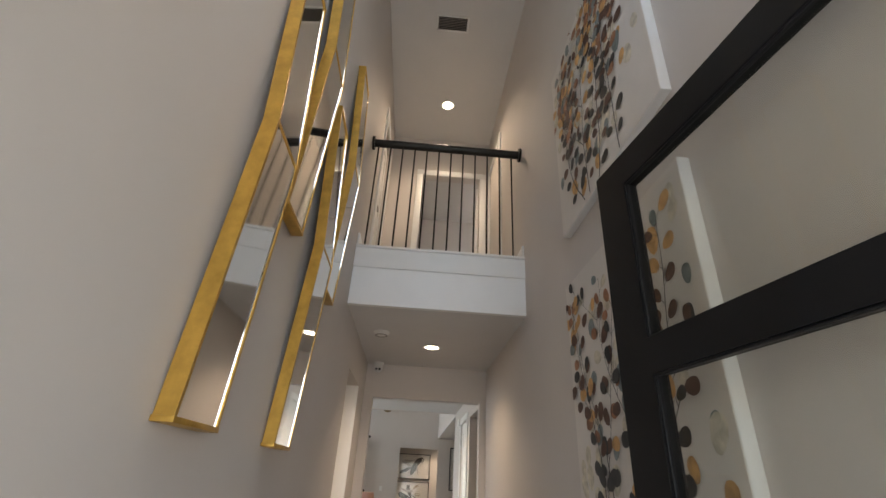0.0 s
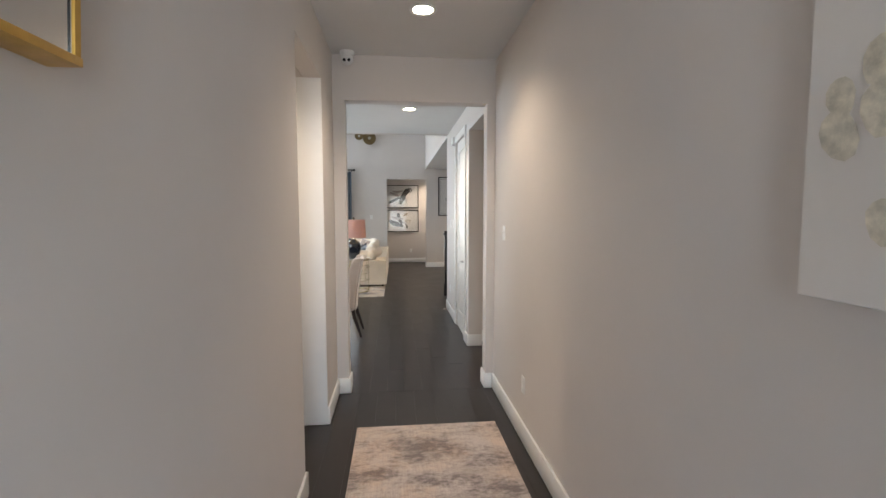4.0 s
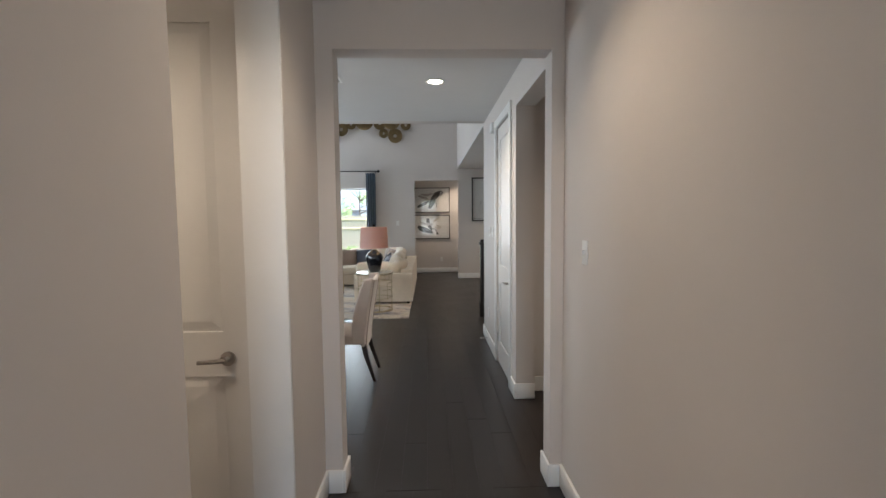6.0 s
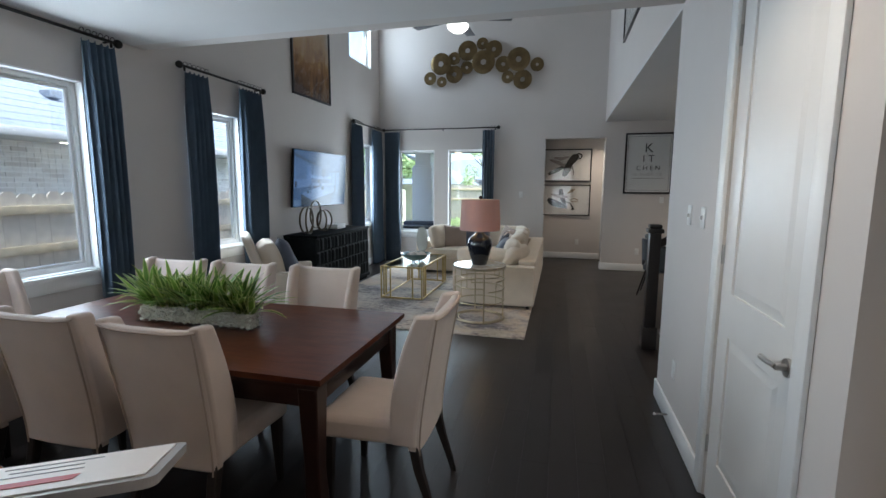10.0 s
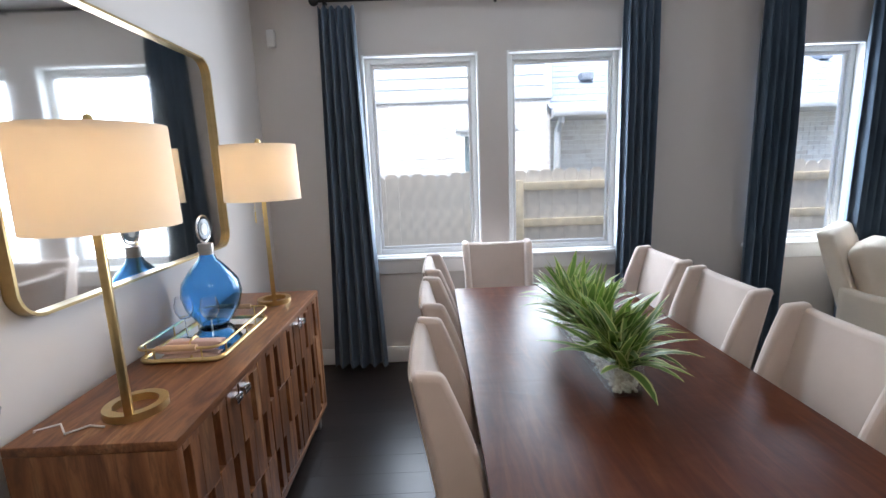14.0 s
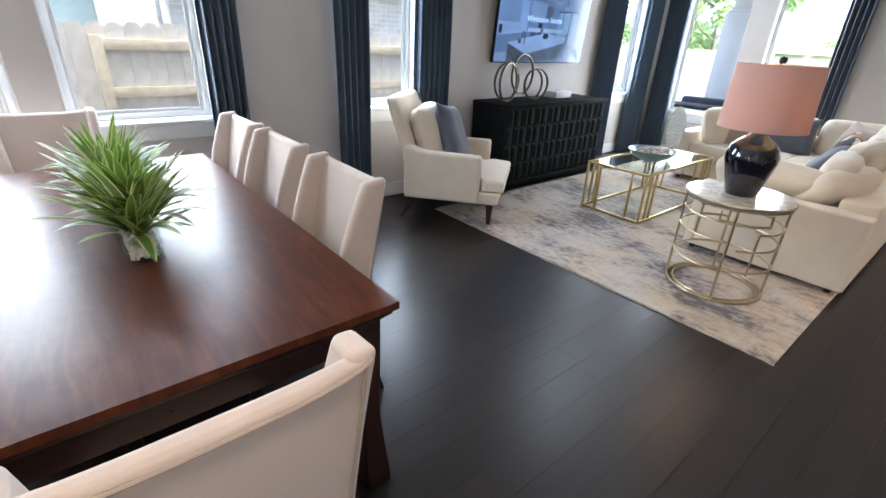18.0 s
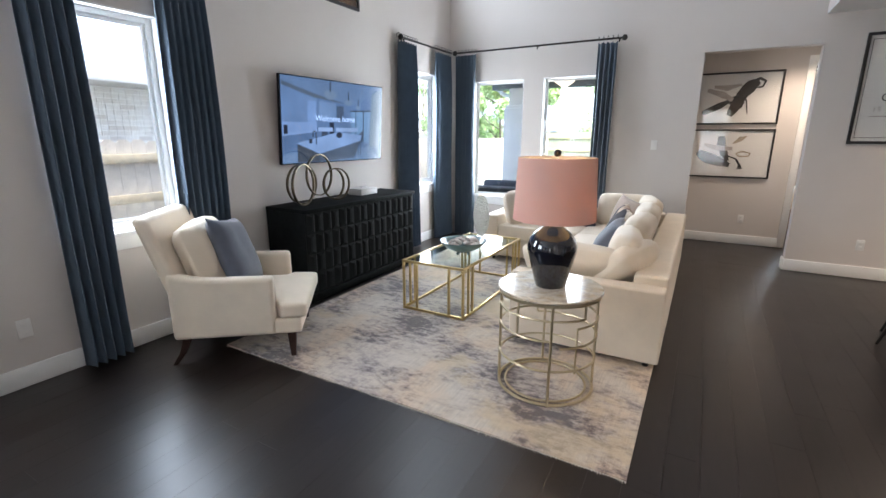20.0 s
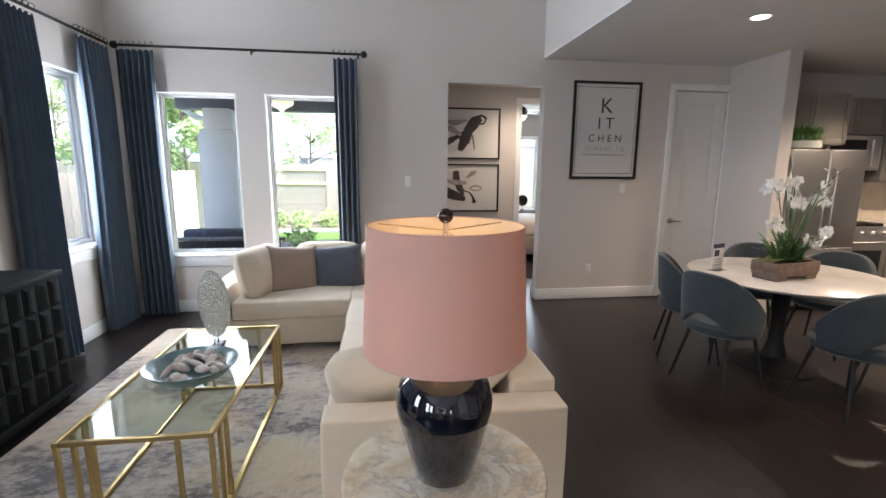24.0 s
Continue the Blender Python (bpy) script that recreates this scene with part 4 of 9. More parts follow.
def sheesham(name, stretch):
    """Figured rosewood-like boards; stretch sets which way the grain runs."""
    m, nt, b = blank(name, 0.42)
    v = coords(nt, stretch)
    info = nt.nodes.new("ShaderNodeObjectInfo")
    shift = nt.nodes.new("ShaderNodeVectorMath")
    shift.operation = "MULTIPLY_ADD"
    nt.links.new(info.outputs["Random"], shift.inputs[0])
    shift.inputs[1].default_value = (13, 7, 5)
    nt.links.new(v, shift.inputs[2])
    g = noise_tex(nt, shift.outputs[0], 1.5, 5, 0.55, 1.6)
    line = noise_tex(nt, shift.outputs[0], 7, 6, 0.65, 0.6)
    c = ramp(nt, g, [(0.30, (0.078, 0.028, 0.011)), (0.46, (0.18, 0.070, 0.027)), (0.60, (0.26, 0.115, 0.047)), (0.75, (0.42, 0.23, 0.11))])
    c = mixed(nt, ramp(nt, line, [(0.38, (0.55, 0.55, 0.55)), (0.52, (0, 0, 0))]), c, (0.07, 0.028, 0.013))
    tone = ramp(nt, info.outputs["Random"], [(0, (0.72, 0.68, 0.66)), (1, (1.3, 1.3, 1.3))])
    nt.links.new(mixed(nt, 1.0, c, tone, "MULTIPLY"), b.inputs["Base Color"])
    bumped(nt, b, line, 0.1)
    return m


SHEESHAM = sheesham("sheesham_wood", (7, 7, 1.1))
SHEESHAM_TOP = sheesham("sheesham_top_wood", (1.1, 7, 7))

# ---- dining table ----
table = thing("dining_table", "dark cherry-stained rectangular dining table with moulded edge", "table", (-1.843, 7.558, 0))
HX, HY = 1.077, 0.525


for x0, x1 in ((-HX, 0.2497), (0.25, HX)):
    part("tabletop_leaf", box_bm((x0, -HY, 0.722), (x1, HY, 0.747)), TABLEW, table, smooth=False)
part("edge_moulding", box_bm((-HX + 0.012, -HY + 0.012, 0.700), (HX - 0.012, HY - 0.012, 0.722), 0.008), TABLED, table)
part("edge_moulding", box_bm((-HX + 0.03, -HY + 0.03, 0.684), (HX - 0.03, HY - 0.03, 0.700), 0.006), TABLED, table)
for y in (-HY + 0.06, HY - 0.085):
    part("apron", box_bm((-HX + 0.10, y, 0.590), (HX - 0.10, y + 0.025, 0.686), 0.003), TABLED, table)
for x in (-HX + 0.06, HX - 0.085):
    part("apron", box_bm((x, -HY + 0.10, 0.590), (x + 0.025, HY - 0.10, 0.686), 0.003), TABLED, table)
for sx in (-1, 1):
    for sy in (-1, 1):
        bm = bmesh.new()
        prof = [(0.0, 0.045), (0.02, 0.045), (0.30, 0.034), (0.55, 0.043), (0.684, 0.046)]
        rings = []
        for z, h in prof:
            k = 0.02 * ((1 - z / 0.684) ** 2)
            cx, cy = sx * (HX - 0.085 + k), sy * (HY - 0.085 + k)
            rings.append([bm.verts.new((cx + a * h, cy + b * h, z)) for a, b in ((-1, -1), (1, -1), (1, 1), (-1, 1))])
        for lo, hi in zip(rings, rings[1:]):
            for i in range(4):
                bm.faces.new((lo[i], lo[(i + 1) % 4], hi[(i + 1) % 4], hi[i]))
        bm.faces.new(rings[0][::-1])
        bm.faces.new(rings[-1])
        soften(part("leg", bm, TABLED, table), 0.006, 2)


# ---- dining chairs ----
PIPING = plain("beige_piping_cord", (0.42, 0.34, 0.28), 0.9, vary=0.1, bump=0.2)


def dining_chair():
    """Facing local +x, origin on the floor under the seat."""
    t = thing("dining_chair", "beige upholstered wing-edged dining chair with dark curved legs", "chair", group="chairs round the dining table")

    def lean(z):
        return -0.185 - 0.095 * ((z - 0.40) / 0.6) ** 1.3 if z > 0.40 else -0.185

    def half(z):
        return 0.220 + 0.024 * (z - 0.38) / 0.62

    def back(u, v):
        a, z = 2 * u - 1, 0.33 + 0.622 * v
        z2 = z + 0.018 * v ** 6 + 0.014 * v ** 6 * abs(a) ** 4
        return (lean(z) - 0.030 + 0.012 * abs(a) ** 3, a * half(z), z2)

    def front(u, v):
        a, z = 2 * u - 1, 0.33 + 0.622 * v
        z2 = z + 0.018 * v ** 6 + 0.014 * v ** 6 * abs(a) ** 4
        return (lean(z) + 0.034 - 0.02 * v ** 5, a * half(z), z2)
    soften(part("backrest", grid_solid(14, 14, front, back), CREAM, t), 0.014)
    for s in (-1, 1):
        def wo(u, v, s=s):
            z = 0.36 + 0.632 * v
            return (lean(z) - 0.012 + (0.125 - 0.035 * v + 0.03 * math.sin(v * 3.1)) * u, s * (half(z) + 0.012), z - 0.008 * u * v)

        def wi(u, v, s=s):
            z = 0.36 + 0.632 * v
            return (lean(z) - 0.012 + (0.125 - 0.035 * v + 0.03 * math.sin(v * 3.1)) * u, s * (half(z) - 0.042 + 0.008 * u), z - 0.008 * u * v)
        soften(part("wing", grid_solid(5, 14, wo, wi), CREAM, t), 0.016)

    def top(u, v):
        a, b = 2 * u - 1, 2 * v - 1
        return (-0.19 + 0.48 * u, b * (0.225 + 0.02 * u), 0.465 + 0.03 * (1 - a ** 4) * (1 - b ** 4))

    def bot(u, v):
        b = 2 * v - 1
        return (-0.19 + 0.48 * u, b * (0.225 + 0.02 * u), 0.36)
    soften(part("seat", grid_solid(12, 12, top, bot), CREAM, t), 0.022)
    bm = bmesh.new()
    pts = [back(i / 16, 1.0) for i in range(17)]
    add_tube(bm, [(x - 0.001, y, z - 0.014) for x, y, z in pts], 0.004, 6)
    for u in (0.03, 0.97):
        add_tube(bm, [(back(u, v)[0] - 0.002, back(u, v)[1], back(u, v)[2] - 0.012) for v in [k / 10 for k in range(11)]], 0.004, 6)
    part("piping", bm, PIPING, t, "stitched piping along the back seam")
    for s in (-1, 1):
        def leg_ring(pts):
            bm = bmesh.new()
            rings = [[bm.verts.new((x + a * h, y + b * h, z)) for a, b in ((-1, -1), (1, -1), (1, 1), (-1, 1))] for x, y, z, h in pts]
            for lo, hi in zip(rings, rings[1:]):
                for i in range(4):
                    bm.faces.new((lo[i], lo[(i + 1) % 4], hi[(i + 1) % 4], hi[i]))
            bm.faces.new(rings[0][::-1])
            bm.faces.new(rings[-1])
            return bm
        soften(part("leg", leg_ring([(-0.275, s * 0.20, 0, 0.013), (-0.245, s * 0.198, 0.10, 0.016), (-0.20, s * 0.195, 0.24, 0.021), (-0.175, s * 0.195, 0.37, 0.023)]), DARKWOOD, t), 0.005, 2)
        soften(part("leg", leg_ring([(0.255, s * 0.20, 0, 0.014), (0.25, s * 0.20, 0.18, 0.020), (0.245, s * 0.20, 0.37, 0.024)]), DARKWOOD, t), 0.005, 2)
    return t


first = dining_chair()
first.matrix_basis = pose(-0.628, 7.496, 0, 0, 0, 180)
for x, y, rz in ((-1.42, 7.13, 90), (-2.06, 7.14, 91), (-2.69, 7.145, 89), (-1.41, 8.012, -91), (-2.06, 8.018, -90), (-2.655, 8.02, -89), (-3.09, 7.37, 0)):
    copy_thing(first, pose(x, y, 0, 0, 0, rz))


# ---- planter ----
def pebble_material():
    m, nt, b = blank("white_river_pebbles", 0.7)
    info = nt.nodes.new("ShaderNodeNewGeometry")
    nt.links.new(ramp(nt, info.outputs["Random Per Island"], [(0, (0.60, 0.56, 0.49)), (1, (0.86, 0.84, 0.78))]), b.inputs["Base Color"])
    return m


PEBBLE = pebble_material()


def blade_material():
    m, nt, b = blank("striped_plant_blade", 0.45)
    info = nt.nodes.new("ShaderNodeNewGeometry")
    base = ramp(nt, info.outputs["Random Per Island"], [(0, (0.04, 0.10, 0.014)), (0.5, (0.105, 0.215, 0.028)), (1, (0.22, 0.36, 0.05))])
    uv = nt.nodes.new("ShaderNodeUVMap")
    sep = nt.nodes.new("ShaderNodeSeparateXYZ")
    nt.links.new(uv.outputs[0], sep.inputs[0])
    stripe = ramp(nt, sep.outputs[0], [(0.0, (0.95, 0.95, 0.95)), (0.13, (0.85, 0.85, 0.85)), (0.2, (0, 0, 0)), (0.8, (0, 0, 0)), (0.87, (0.85, 0.85, 0.85)), (1.0, (0.95, 0.95, 0.95))])
    nt.links.new(mixed(nt, stripe, base, (0.66, 0.68, 0.30)), b.inputs["Base Color"])
    tr, mix = nt.nodes.new("ShaderNodeBsdfTranslucent"), nt.nodes.new("ShaderNodeMixShader")
    tr.inputs[0].default_value = (0.22, 0.36, 0.06, 1)
    mix.inputs[0].default_value = 0.18
    nt.links.new(b.outputs[0], mix.inputs[1])
    nt.links.new(tr.outputs[0], mix.inputs[2])
    nt.links.new(mix.outputs[0], nt.nodes["Material Output"].inputs[0])
    return m


BLADE = blade_material()


def add_blade(bm, uvl, root, ang, tilt, length, width, droop, n=6):
    d, s = Vector((math.cos(ang), math.sin(ang), 0)), Vector((-math.sin(ang), math.cos(ang), 0))
    p, t = Vector(root), tilt
    rows = []
    for i in range(n + 1):
        f = i / n
        w = width * (0.55 + 1.2 * f) * (1 - f) ** 0.75 + 0.0006
        rows.append((bm.verts.new(p - s * w + Vector((0, 0, 0.15 * w))), bm.verts.new(p), bm.verts.new(p + s * w + Vector((0, 0, 0.15 * w)))))
        step = length / n
        p = p + (d * math.sin(t) + Vector((0, 0, 1)) * math.cos(t)) * step
        t += droop / n
    for lo, hi in zip(rows, rows[1:]):
        for k in range(2):
            f = bm.faces.new((lo[k], lo[k + 1], hi[k + 1], hi[k]))
            for loop, u in zip(f.loops, (k / 2, (k + 1) / 2, (k + 1) / 2, k / 2)):
                loop[uvl].uv = (u, 0.5)


planter = thing("glass_planter", "clear glass trough of pebbles with spiky striped plants", "planter", (-1.828, 7.552, 0.747))
L2, W2, H2, TH = 0.388, 0.054, 0.132, 0.006
bm = bmesh.new()
for lo, hi in (((-L2, -W2, 0), (L2, W2, TH)), ((-L2, -W2, TH), (L2, -W2 + TH, H2)), ((-L2, W2 - TH, TH), (L2, W2, H2)), ((-L2, -W2 + TH, TH), (-L2 + TH, W2 - TH, H2)), ((L2 - TH, -W2 + TH, TH), (L2, W2 - TH, H2))):
    add_box(bm, lo, hi)
trough = part("trough", bm, PANE, planter, "clear glass trough", smooth=False)
rr = random.Random(21)
bm = bmesh.new()
for k in range(900):
    r = rr.uniform(0.007, 0.012)
    p = (rr.uniform(-L2 + 0.02, L2 - 0.02), rr.choice((-1, 1)) * rr.uniform(0.028, 0.037), rr.uniform(0.014, 0.085)) if k < 560 else (rr.uniform(-L2 + 0.018, L2 - 0.018), rr.uniform(-0.037, 0.037), rr.uniform(0.078, 0.095)) if k < 820 else (rr.choice((-1, 1)) * (L2 - 0.016), rr.uniform(-0.036, 0.036), rr.uniform(0.014, 0.085))
    bmesh.ops.create_icosphere(bm, subdivisions=1, radius=r, matrix=Matrix.Translation(p) @ Matrix.Diagonal((1.0, rr.uniform(0.7, 1), rr.uniform(0.6, 1), 1)))
tagged(part("pebbles", bm, PEBBLE, planter, "pale river pebbles"), kind="stuff")
part("pebble_core", box_bm((-L2 + 0.022, -0.028, 0.012), (L2 - 0.022, 0.028, 0.080), 0.006), PEBBLE, planter)
for k in range(22):
    bm = bmesh.new()
    uvl = bm.loops.layers.uv.new("UVMap")
    cx, cy = -L2 + 0.03 + k * (2 * L2 - 0.06) / 21, rr.uniform(-0.02, 0.02)
    end = abs(2 * k / 21 - 1) ** 3
    for j in range(13):
        a = rr.choice((1.57, -1.57, 0.0 if k > 10 else 3.14)) + rr.gauss(0, 0.75) if rr.random() < 0.75 else rr.uniform(0, 6.283)
        tilt = rr.uniform(0.05, 1.0) ** 0.85 * (0.95 + 0.25 * end)
        add_blade(bm, uvl, (cx + rr.uniform(-0.008, 0.008), cy + rr.uniform(-0.008, 0.008), 0.085), a, tilt, rr.uniform(0.18, 0.31), rr.uniform(0.019, 0.029), rr.uniform(0.2, 1.15))
    part("plant", bm, BLADE, planter, "spiky green plant with pale leaf edges", smooth=True)

# ---- sideboard ----
sb = thing("sideboard", "warm sheesham wood sideboard with slatted pierced doors", "sideboard", (-1.935, 5.962, 0))
SX, SY, SZ0, SZ1 = 0.768, 0.238, 0.085, 0.835
part("top_board", box_bm((-SX, -SY, SZ1 - 0.03), (SX, SY, SZ1), 0.004), SHEESHAM_TOP, sb)
part("bottom_board", box_bm((-SX, -SY, SZ0), (SX, SY - 0.004, SZ0 + 0.03), 0.004), SHEESHAM_TOP, sb)
for x in (-SX, SX - 0.03):
    part("side_board", box_bm((x, -SY, SZ0 + 0.03), (x + 0.03, SY - 0.004, SZ1 - 0.03), 0.003), SHEESHAM, sb)
part("back_board", box_bm((-SX + 0.03, -SY, SZ0 + 0.03), (SX - 0.03, -SY + 0.015, SZ1 - 0.03)), DARKWOOD, sb, smooth=False)
# solid black block in place of the shade inside the cabinet
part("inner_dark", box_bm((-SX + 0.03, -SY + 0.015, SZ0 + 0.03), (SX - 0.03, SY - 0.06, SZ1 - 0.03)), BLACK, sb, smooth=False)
dw = (2 * SX - 0.06) / 4
for d in range(4):
    x0 = -SX + 0.03 + d * dw + 0.003
    # black sheet behind the slats, colours the slots as deep shade
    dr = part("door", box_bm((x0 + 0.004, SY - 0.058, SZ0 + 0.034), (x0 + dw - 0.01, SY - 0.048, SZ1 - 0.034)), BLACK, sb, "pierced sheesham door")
    n = 4
    sw = (dw - 0.006) / n
    zz0, zz1 = SZ0 + 0.034, SZ1 - 0.034
    for k in range(n):
        xs = x0 + k * sw
        cuts = [(0.345, 0.655)] if (k + d) % 2 else [(0.03, 0.325), (0.675, 0.97)]
        # each upright is stepped: narrow beside the openings, full between them
        bm = bmesh.new()
        last = zz0
        H = zz1 - zz0
        for a, b in cuts:
            za, zb = zz0 + a * H, zz0 + b * H
            if za > last:
                add_box(bm, (xs + 0.001, SY - 0.047, last), (xs + sw - 0.001, SY - 0.006 - 0.002 * (k % 3), za), 0.002)
            add_box(bm, (xs + 0.001, SY - 0.047, za), (xs + sw * 0.55, SY - 0.007 - 0.002 * (k % 2), zb), 0.002)
            last = zb
        add_box(bm, (xs + 0.001, SY - 0.047, last), (xs + sw - 0.001, SY - 0.006 - 0.002 * (k % 3), zz1), 0.002)
        part("slat", bm, SHEESHAM, dr, smooth=False)
    hx = x0 + dw - 0.06 if d % 2 == 0 else x0 + 0.012
    part("handle", box_bm((hx, SY - 0.010, SZ1 - 0.066), (hx + 0.045, SY + 0.016, SZ1 - 0.056), 0.002), CHROME, dr, "chrome tab pull")
    part("handle_lip", box_bm((hx, SY + 0.010, SZ1 - 0.082), (hx + 0.045, SY + 0.016, SZ1 - 0.066), 0.002), CHROME, dr)
for x in (-SX + 0.10, SX - 0.14):
    for y in (-SY + 0.02, SY - 0.05):
        part("leg", box_bm((x, y, 0), (x + 0.045, y + 0.03, SZ0), 0.002), STEEL, sb, "satin steel flat leg")


# ---- sideboard lamps ----
def shade_material(name, color, glow_c, strength):
    """A translucent cloth shade that light shines through."""
    m, nt, b = blank(name, 0.85)
    v = coords(nt, (260, 260, 260))
    b.inputs["Base Color"].default_value = (*color, 1)
    b.inputs["Emission Color"].default_value = (*glow_c, 1)
    b.inputs["Emission Strength"].default_value = strength
    bumped(nt, b, noise_tex(nt, v, 1.5, 3), 0.1)
    tr = nt.nodes.new("ShaderNodeBsdfTranslucent")
    tr.inputs[0].default_value = (*color, 1)
    mix = nt.nodes.new("ShaderNodeMixShader")
    mix.inputs[0].default_value = 0.45
    nt.links.new(b.outputs[0], mix.inputs[1])
    nt.links.new(tr.outputs[0], mix.inputs[2])
    nt.links.new(mix.outputs[0], nt.nodes["Material Output"].inputs[0])
    return m


SHADEW = shade_material("white_linen_shade", (0.86, 0.80, 0.70), (1.0, 0.70, 0.40), 0.03)
BULB = glow("warm_bulb", (1.0, 0.72, 0.42), 3.0)


def ring_bm(R, r_in, z0, z1, seg=40, at=(0, 0, 0)):
    return lathe_bm([(r_in, z0), (R, z0), (R, z1), (r_in, z1), (r_in, z0)], seg, at, close=False)


def bulb_lamp(x, y, z, power, color=(1.0, 0.72, 0.44)):
    lamp = new("bulb_light", bpy.data.lights.new("bulb_light", "POINT"))
    lamp.data.energy, lamp.data.shadow_soft_size, lamp.data.color = power, 0.035, color
    lamp.location = (x, y, z)


def sideboard_lamp(x, y, rz):
    t = thing("table_lamp", "brass table lamp with ring base and white drum shade, lit", "table lamp", (x, y, 0.835), rz, "lamps on the sideboard")
    part("ring_base", ring_bm(0.088, 0.062, 0.0, 0.024), BRASS, t)
    part("post", box_bm((-0.088, -0.011, 0.02), (-0.066, 0.011, 0.60), 0.002), BRASS, t)
    part("arm", box_bm((-0.088, -0.011, 0.585), (0.02, 0.011, 0.603), 0.002), BRASS, t)
    bm = bmesh.new()
    add_cyl(bm, (0, 0, 0.60), (0, 0, 0.66), 0.015)
    add_cyl(bm, (0, 0, 0.60), (0, 0, 0.86), 0.004)
    part("socket", bm, BRASS, t)
    part("bulb", lathe_bm([(0.0, 0.66), (0.018, 0.665), (0.03, 0.71), (0.028, 0.74), (0.0, 0.765)], 16), BULB, t)
    part("shade", lathe_bm([(0.193, 0.565), (0.188, 0.85), (0.185, 0.85), (0.190, 0.565), (0.193, 0.565)], 48, close=False), SHADEW, t, "white linen drum shade")
    part("shade_top", ring_bm(0.185, 0.03, 0.836, 0.848), SHADEW, t)
    part("finial", lathe_bm([(0.0, 0.85), (0.012, 0.854), (0.015, 0.865), (0.010, 0.88), (0.0, 0.885)], 16), BRASS, t)
    part("pull_chain", cyl_bm((0.055, 0.05, 0.58), (0.055, 0.05, 0.50), 0.0015, seg=6), BRASS, t)
    part("pull_bar", cyl_bm((0.055, 0.05, 0.50), (0.055, 0.05, 0.44), 0.004, seg=8), BRASS, t)
    bulb_lamp(x, y, 0.835 + 0.72, 1.1)
    return t


sideboard_lamp(-1.352, 5.978, 200)
sideboard_lamp(-2.485, 6.015, 200)
part_c = thing("lamp_cord", "thin white lamp cord on the sideboard", "cord", (0, 0, 0))
part("cord", tube_bm([(-1.25, 5.95, 0.839), (-1.26, 5.90, 0.839), (-1.22, 5.86, 0.839), (-1.27, 5.81, 0.842), (-1.24, 5.76, 0.842), (-1.24, 5.705, 0.70)], 0.003, 6), WHITEPL, part_c)

# ---- decanter, tray, glasses ----
BLUEGLASS = glass("blue_bottle_glass", (0.26, 0.56, 0.88))
CLEAR = glass("clear_glass", (0.98, 0.99, 1.0))
dec = thing("blue_glass_decanter", "round blue glass decanter with a metal collar and agate ring stopper", "decanter", (-2.115, 5.865, 0.848))
DR, DZ = 1.12, 1.2
part("body", lathe_bm([(q * DR, z * DZ) for q, z in ((0.0, 0.0), (0.045, 0.0), (0.06, 0.008), (0.105, 0.07), (0.118, 0.125), (0.108, 0.175), (0.07, 0.225), (0.035, 0.262), (0.026, 0.285), (0.024, 0.285), (0.032, 0.255), (0.066, 0.218), (0.103, 0.17), (0.112, 0.125), (0.1, 0.075), (0.055, 0.016), (0.0, 0.012))], 48), BLUEGLASS, dec)
part("collar", lathe_bm([(0.033, 0.335), (0.033, 0.385), (0.0, 0.388)], 24), STEEL, dec)
part("stopper_ring", tube_bm([(0.06 * math.cos(a), 0, 0.452 + 0.06 * math.sin(a)) for a in [k * 6.2832 / 36 for k in range(36)]], 0.005, 8, True), CHROME, dec)
part("agate_rim", cyl_bm((0, -0.004, 0.452), (0, 0.004, 0.452), 0.047, seg=32), plain("dark_agate", (0.07, 0.10, 0.13), 0.15, vary=0.4, scale=60, bump=0), dec)
part("agate_core", cyl_bm((0, -0.0055, 0.452), (0, 0.0055, 0.452), 0.026, seg=24), plain("pale_agate", (0.62, 0.66, 0.68), 0.15, vary=0.2, scale=90, bump=0), dec)

tray = thing("serving_tray", "brass gallery tray with a mirrored floor, on the sideboard", "tray", (-1.945, 5.925, 0.835))


def round_rect(hx, hy, r, z, n=6):
    out = []
    for cx, cy, a0 in ((hx - r, hy - r, 0), (-hx + r, hy - r, 90), (-hx + r, -hy + r, 180), (hx - r, -hy + r, 270)):
        out += [(cx + r * math.cos(radians(a0 + 90 * k / n)), cy + r * math.sin(radians(a0 + 90 * k / n)), z) for k in range(n + 1)]
    return out


def plate_bm(pts, z0, z1):
    bm = bmesh.new()
    a = [bm.verts.new((x, y, z0)) for x, y, _ in pts]
    b = [bm.verts.new((x, y, z1)) for x, y, _ in pts]
    bm.faces.new(a[::-1])
    bm.faces.new(b)
    for i in range(len(pts)):
        j = (i + 1) % len(pts)
        bm.faces.new((a[i], a[j], b[j], b[i]))
    return bm


part("floor", plate_bm(round_rect(0.25, 0.15, 0.035, 0), 0.002, 0.012), MIRROR, tray, "mirrored tray floor", smooth=False)
part("rim", tube_bm(round_rect(0.255, 0.155, 0.04, 0.012), 0.009, 8, True), BRASS, tray)
part("gallery_rail", tube_bm(round_rect(0.262, 0.160, 0.04, 0.062), 0.0055, 8, True), BRASS, tray)
for x, y in ((0.2, 0.157), (0.0, 0.157), (-0.2, 0.157), (0.2, -0.157), (0.0, -0.157), (-0.2, -0.157), (0.258, 0.09), (0.258, -0.09), (-0.258, 0.09), (-0.258, -0.09)):
    part("post", cyl_bm((x, y, 0.012), (x, y, 0.062), 0.0035, seg=8), BRASS, tray)
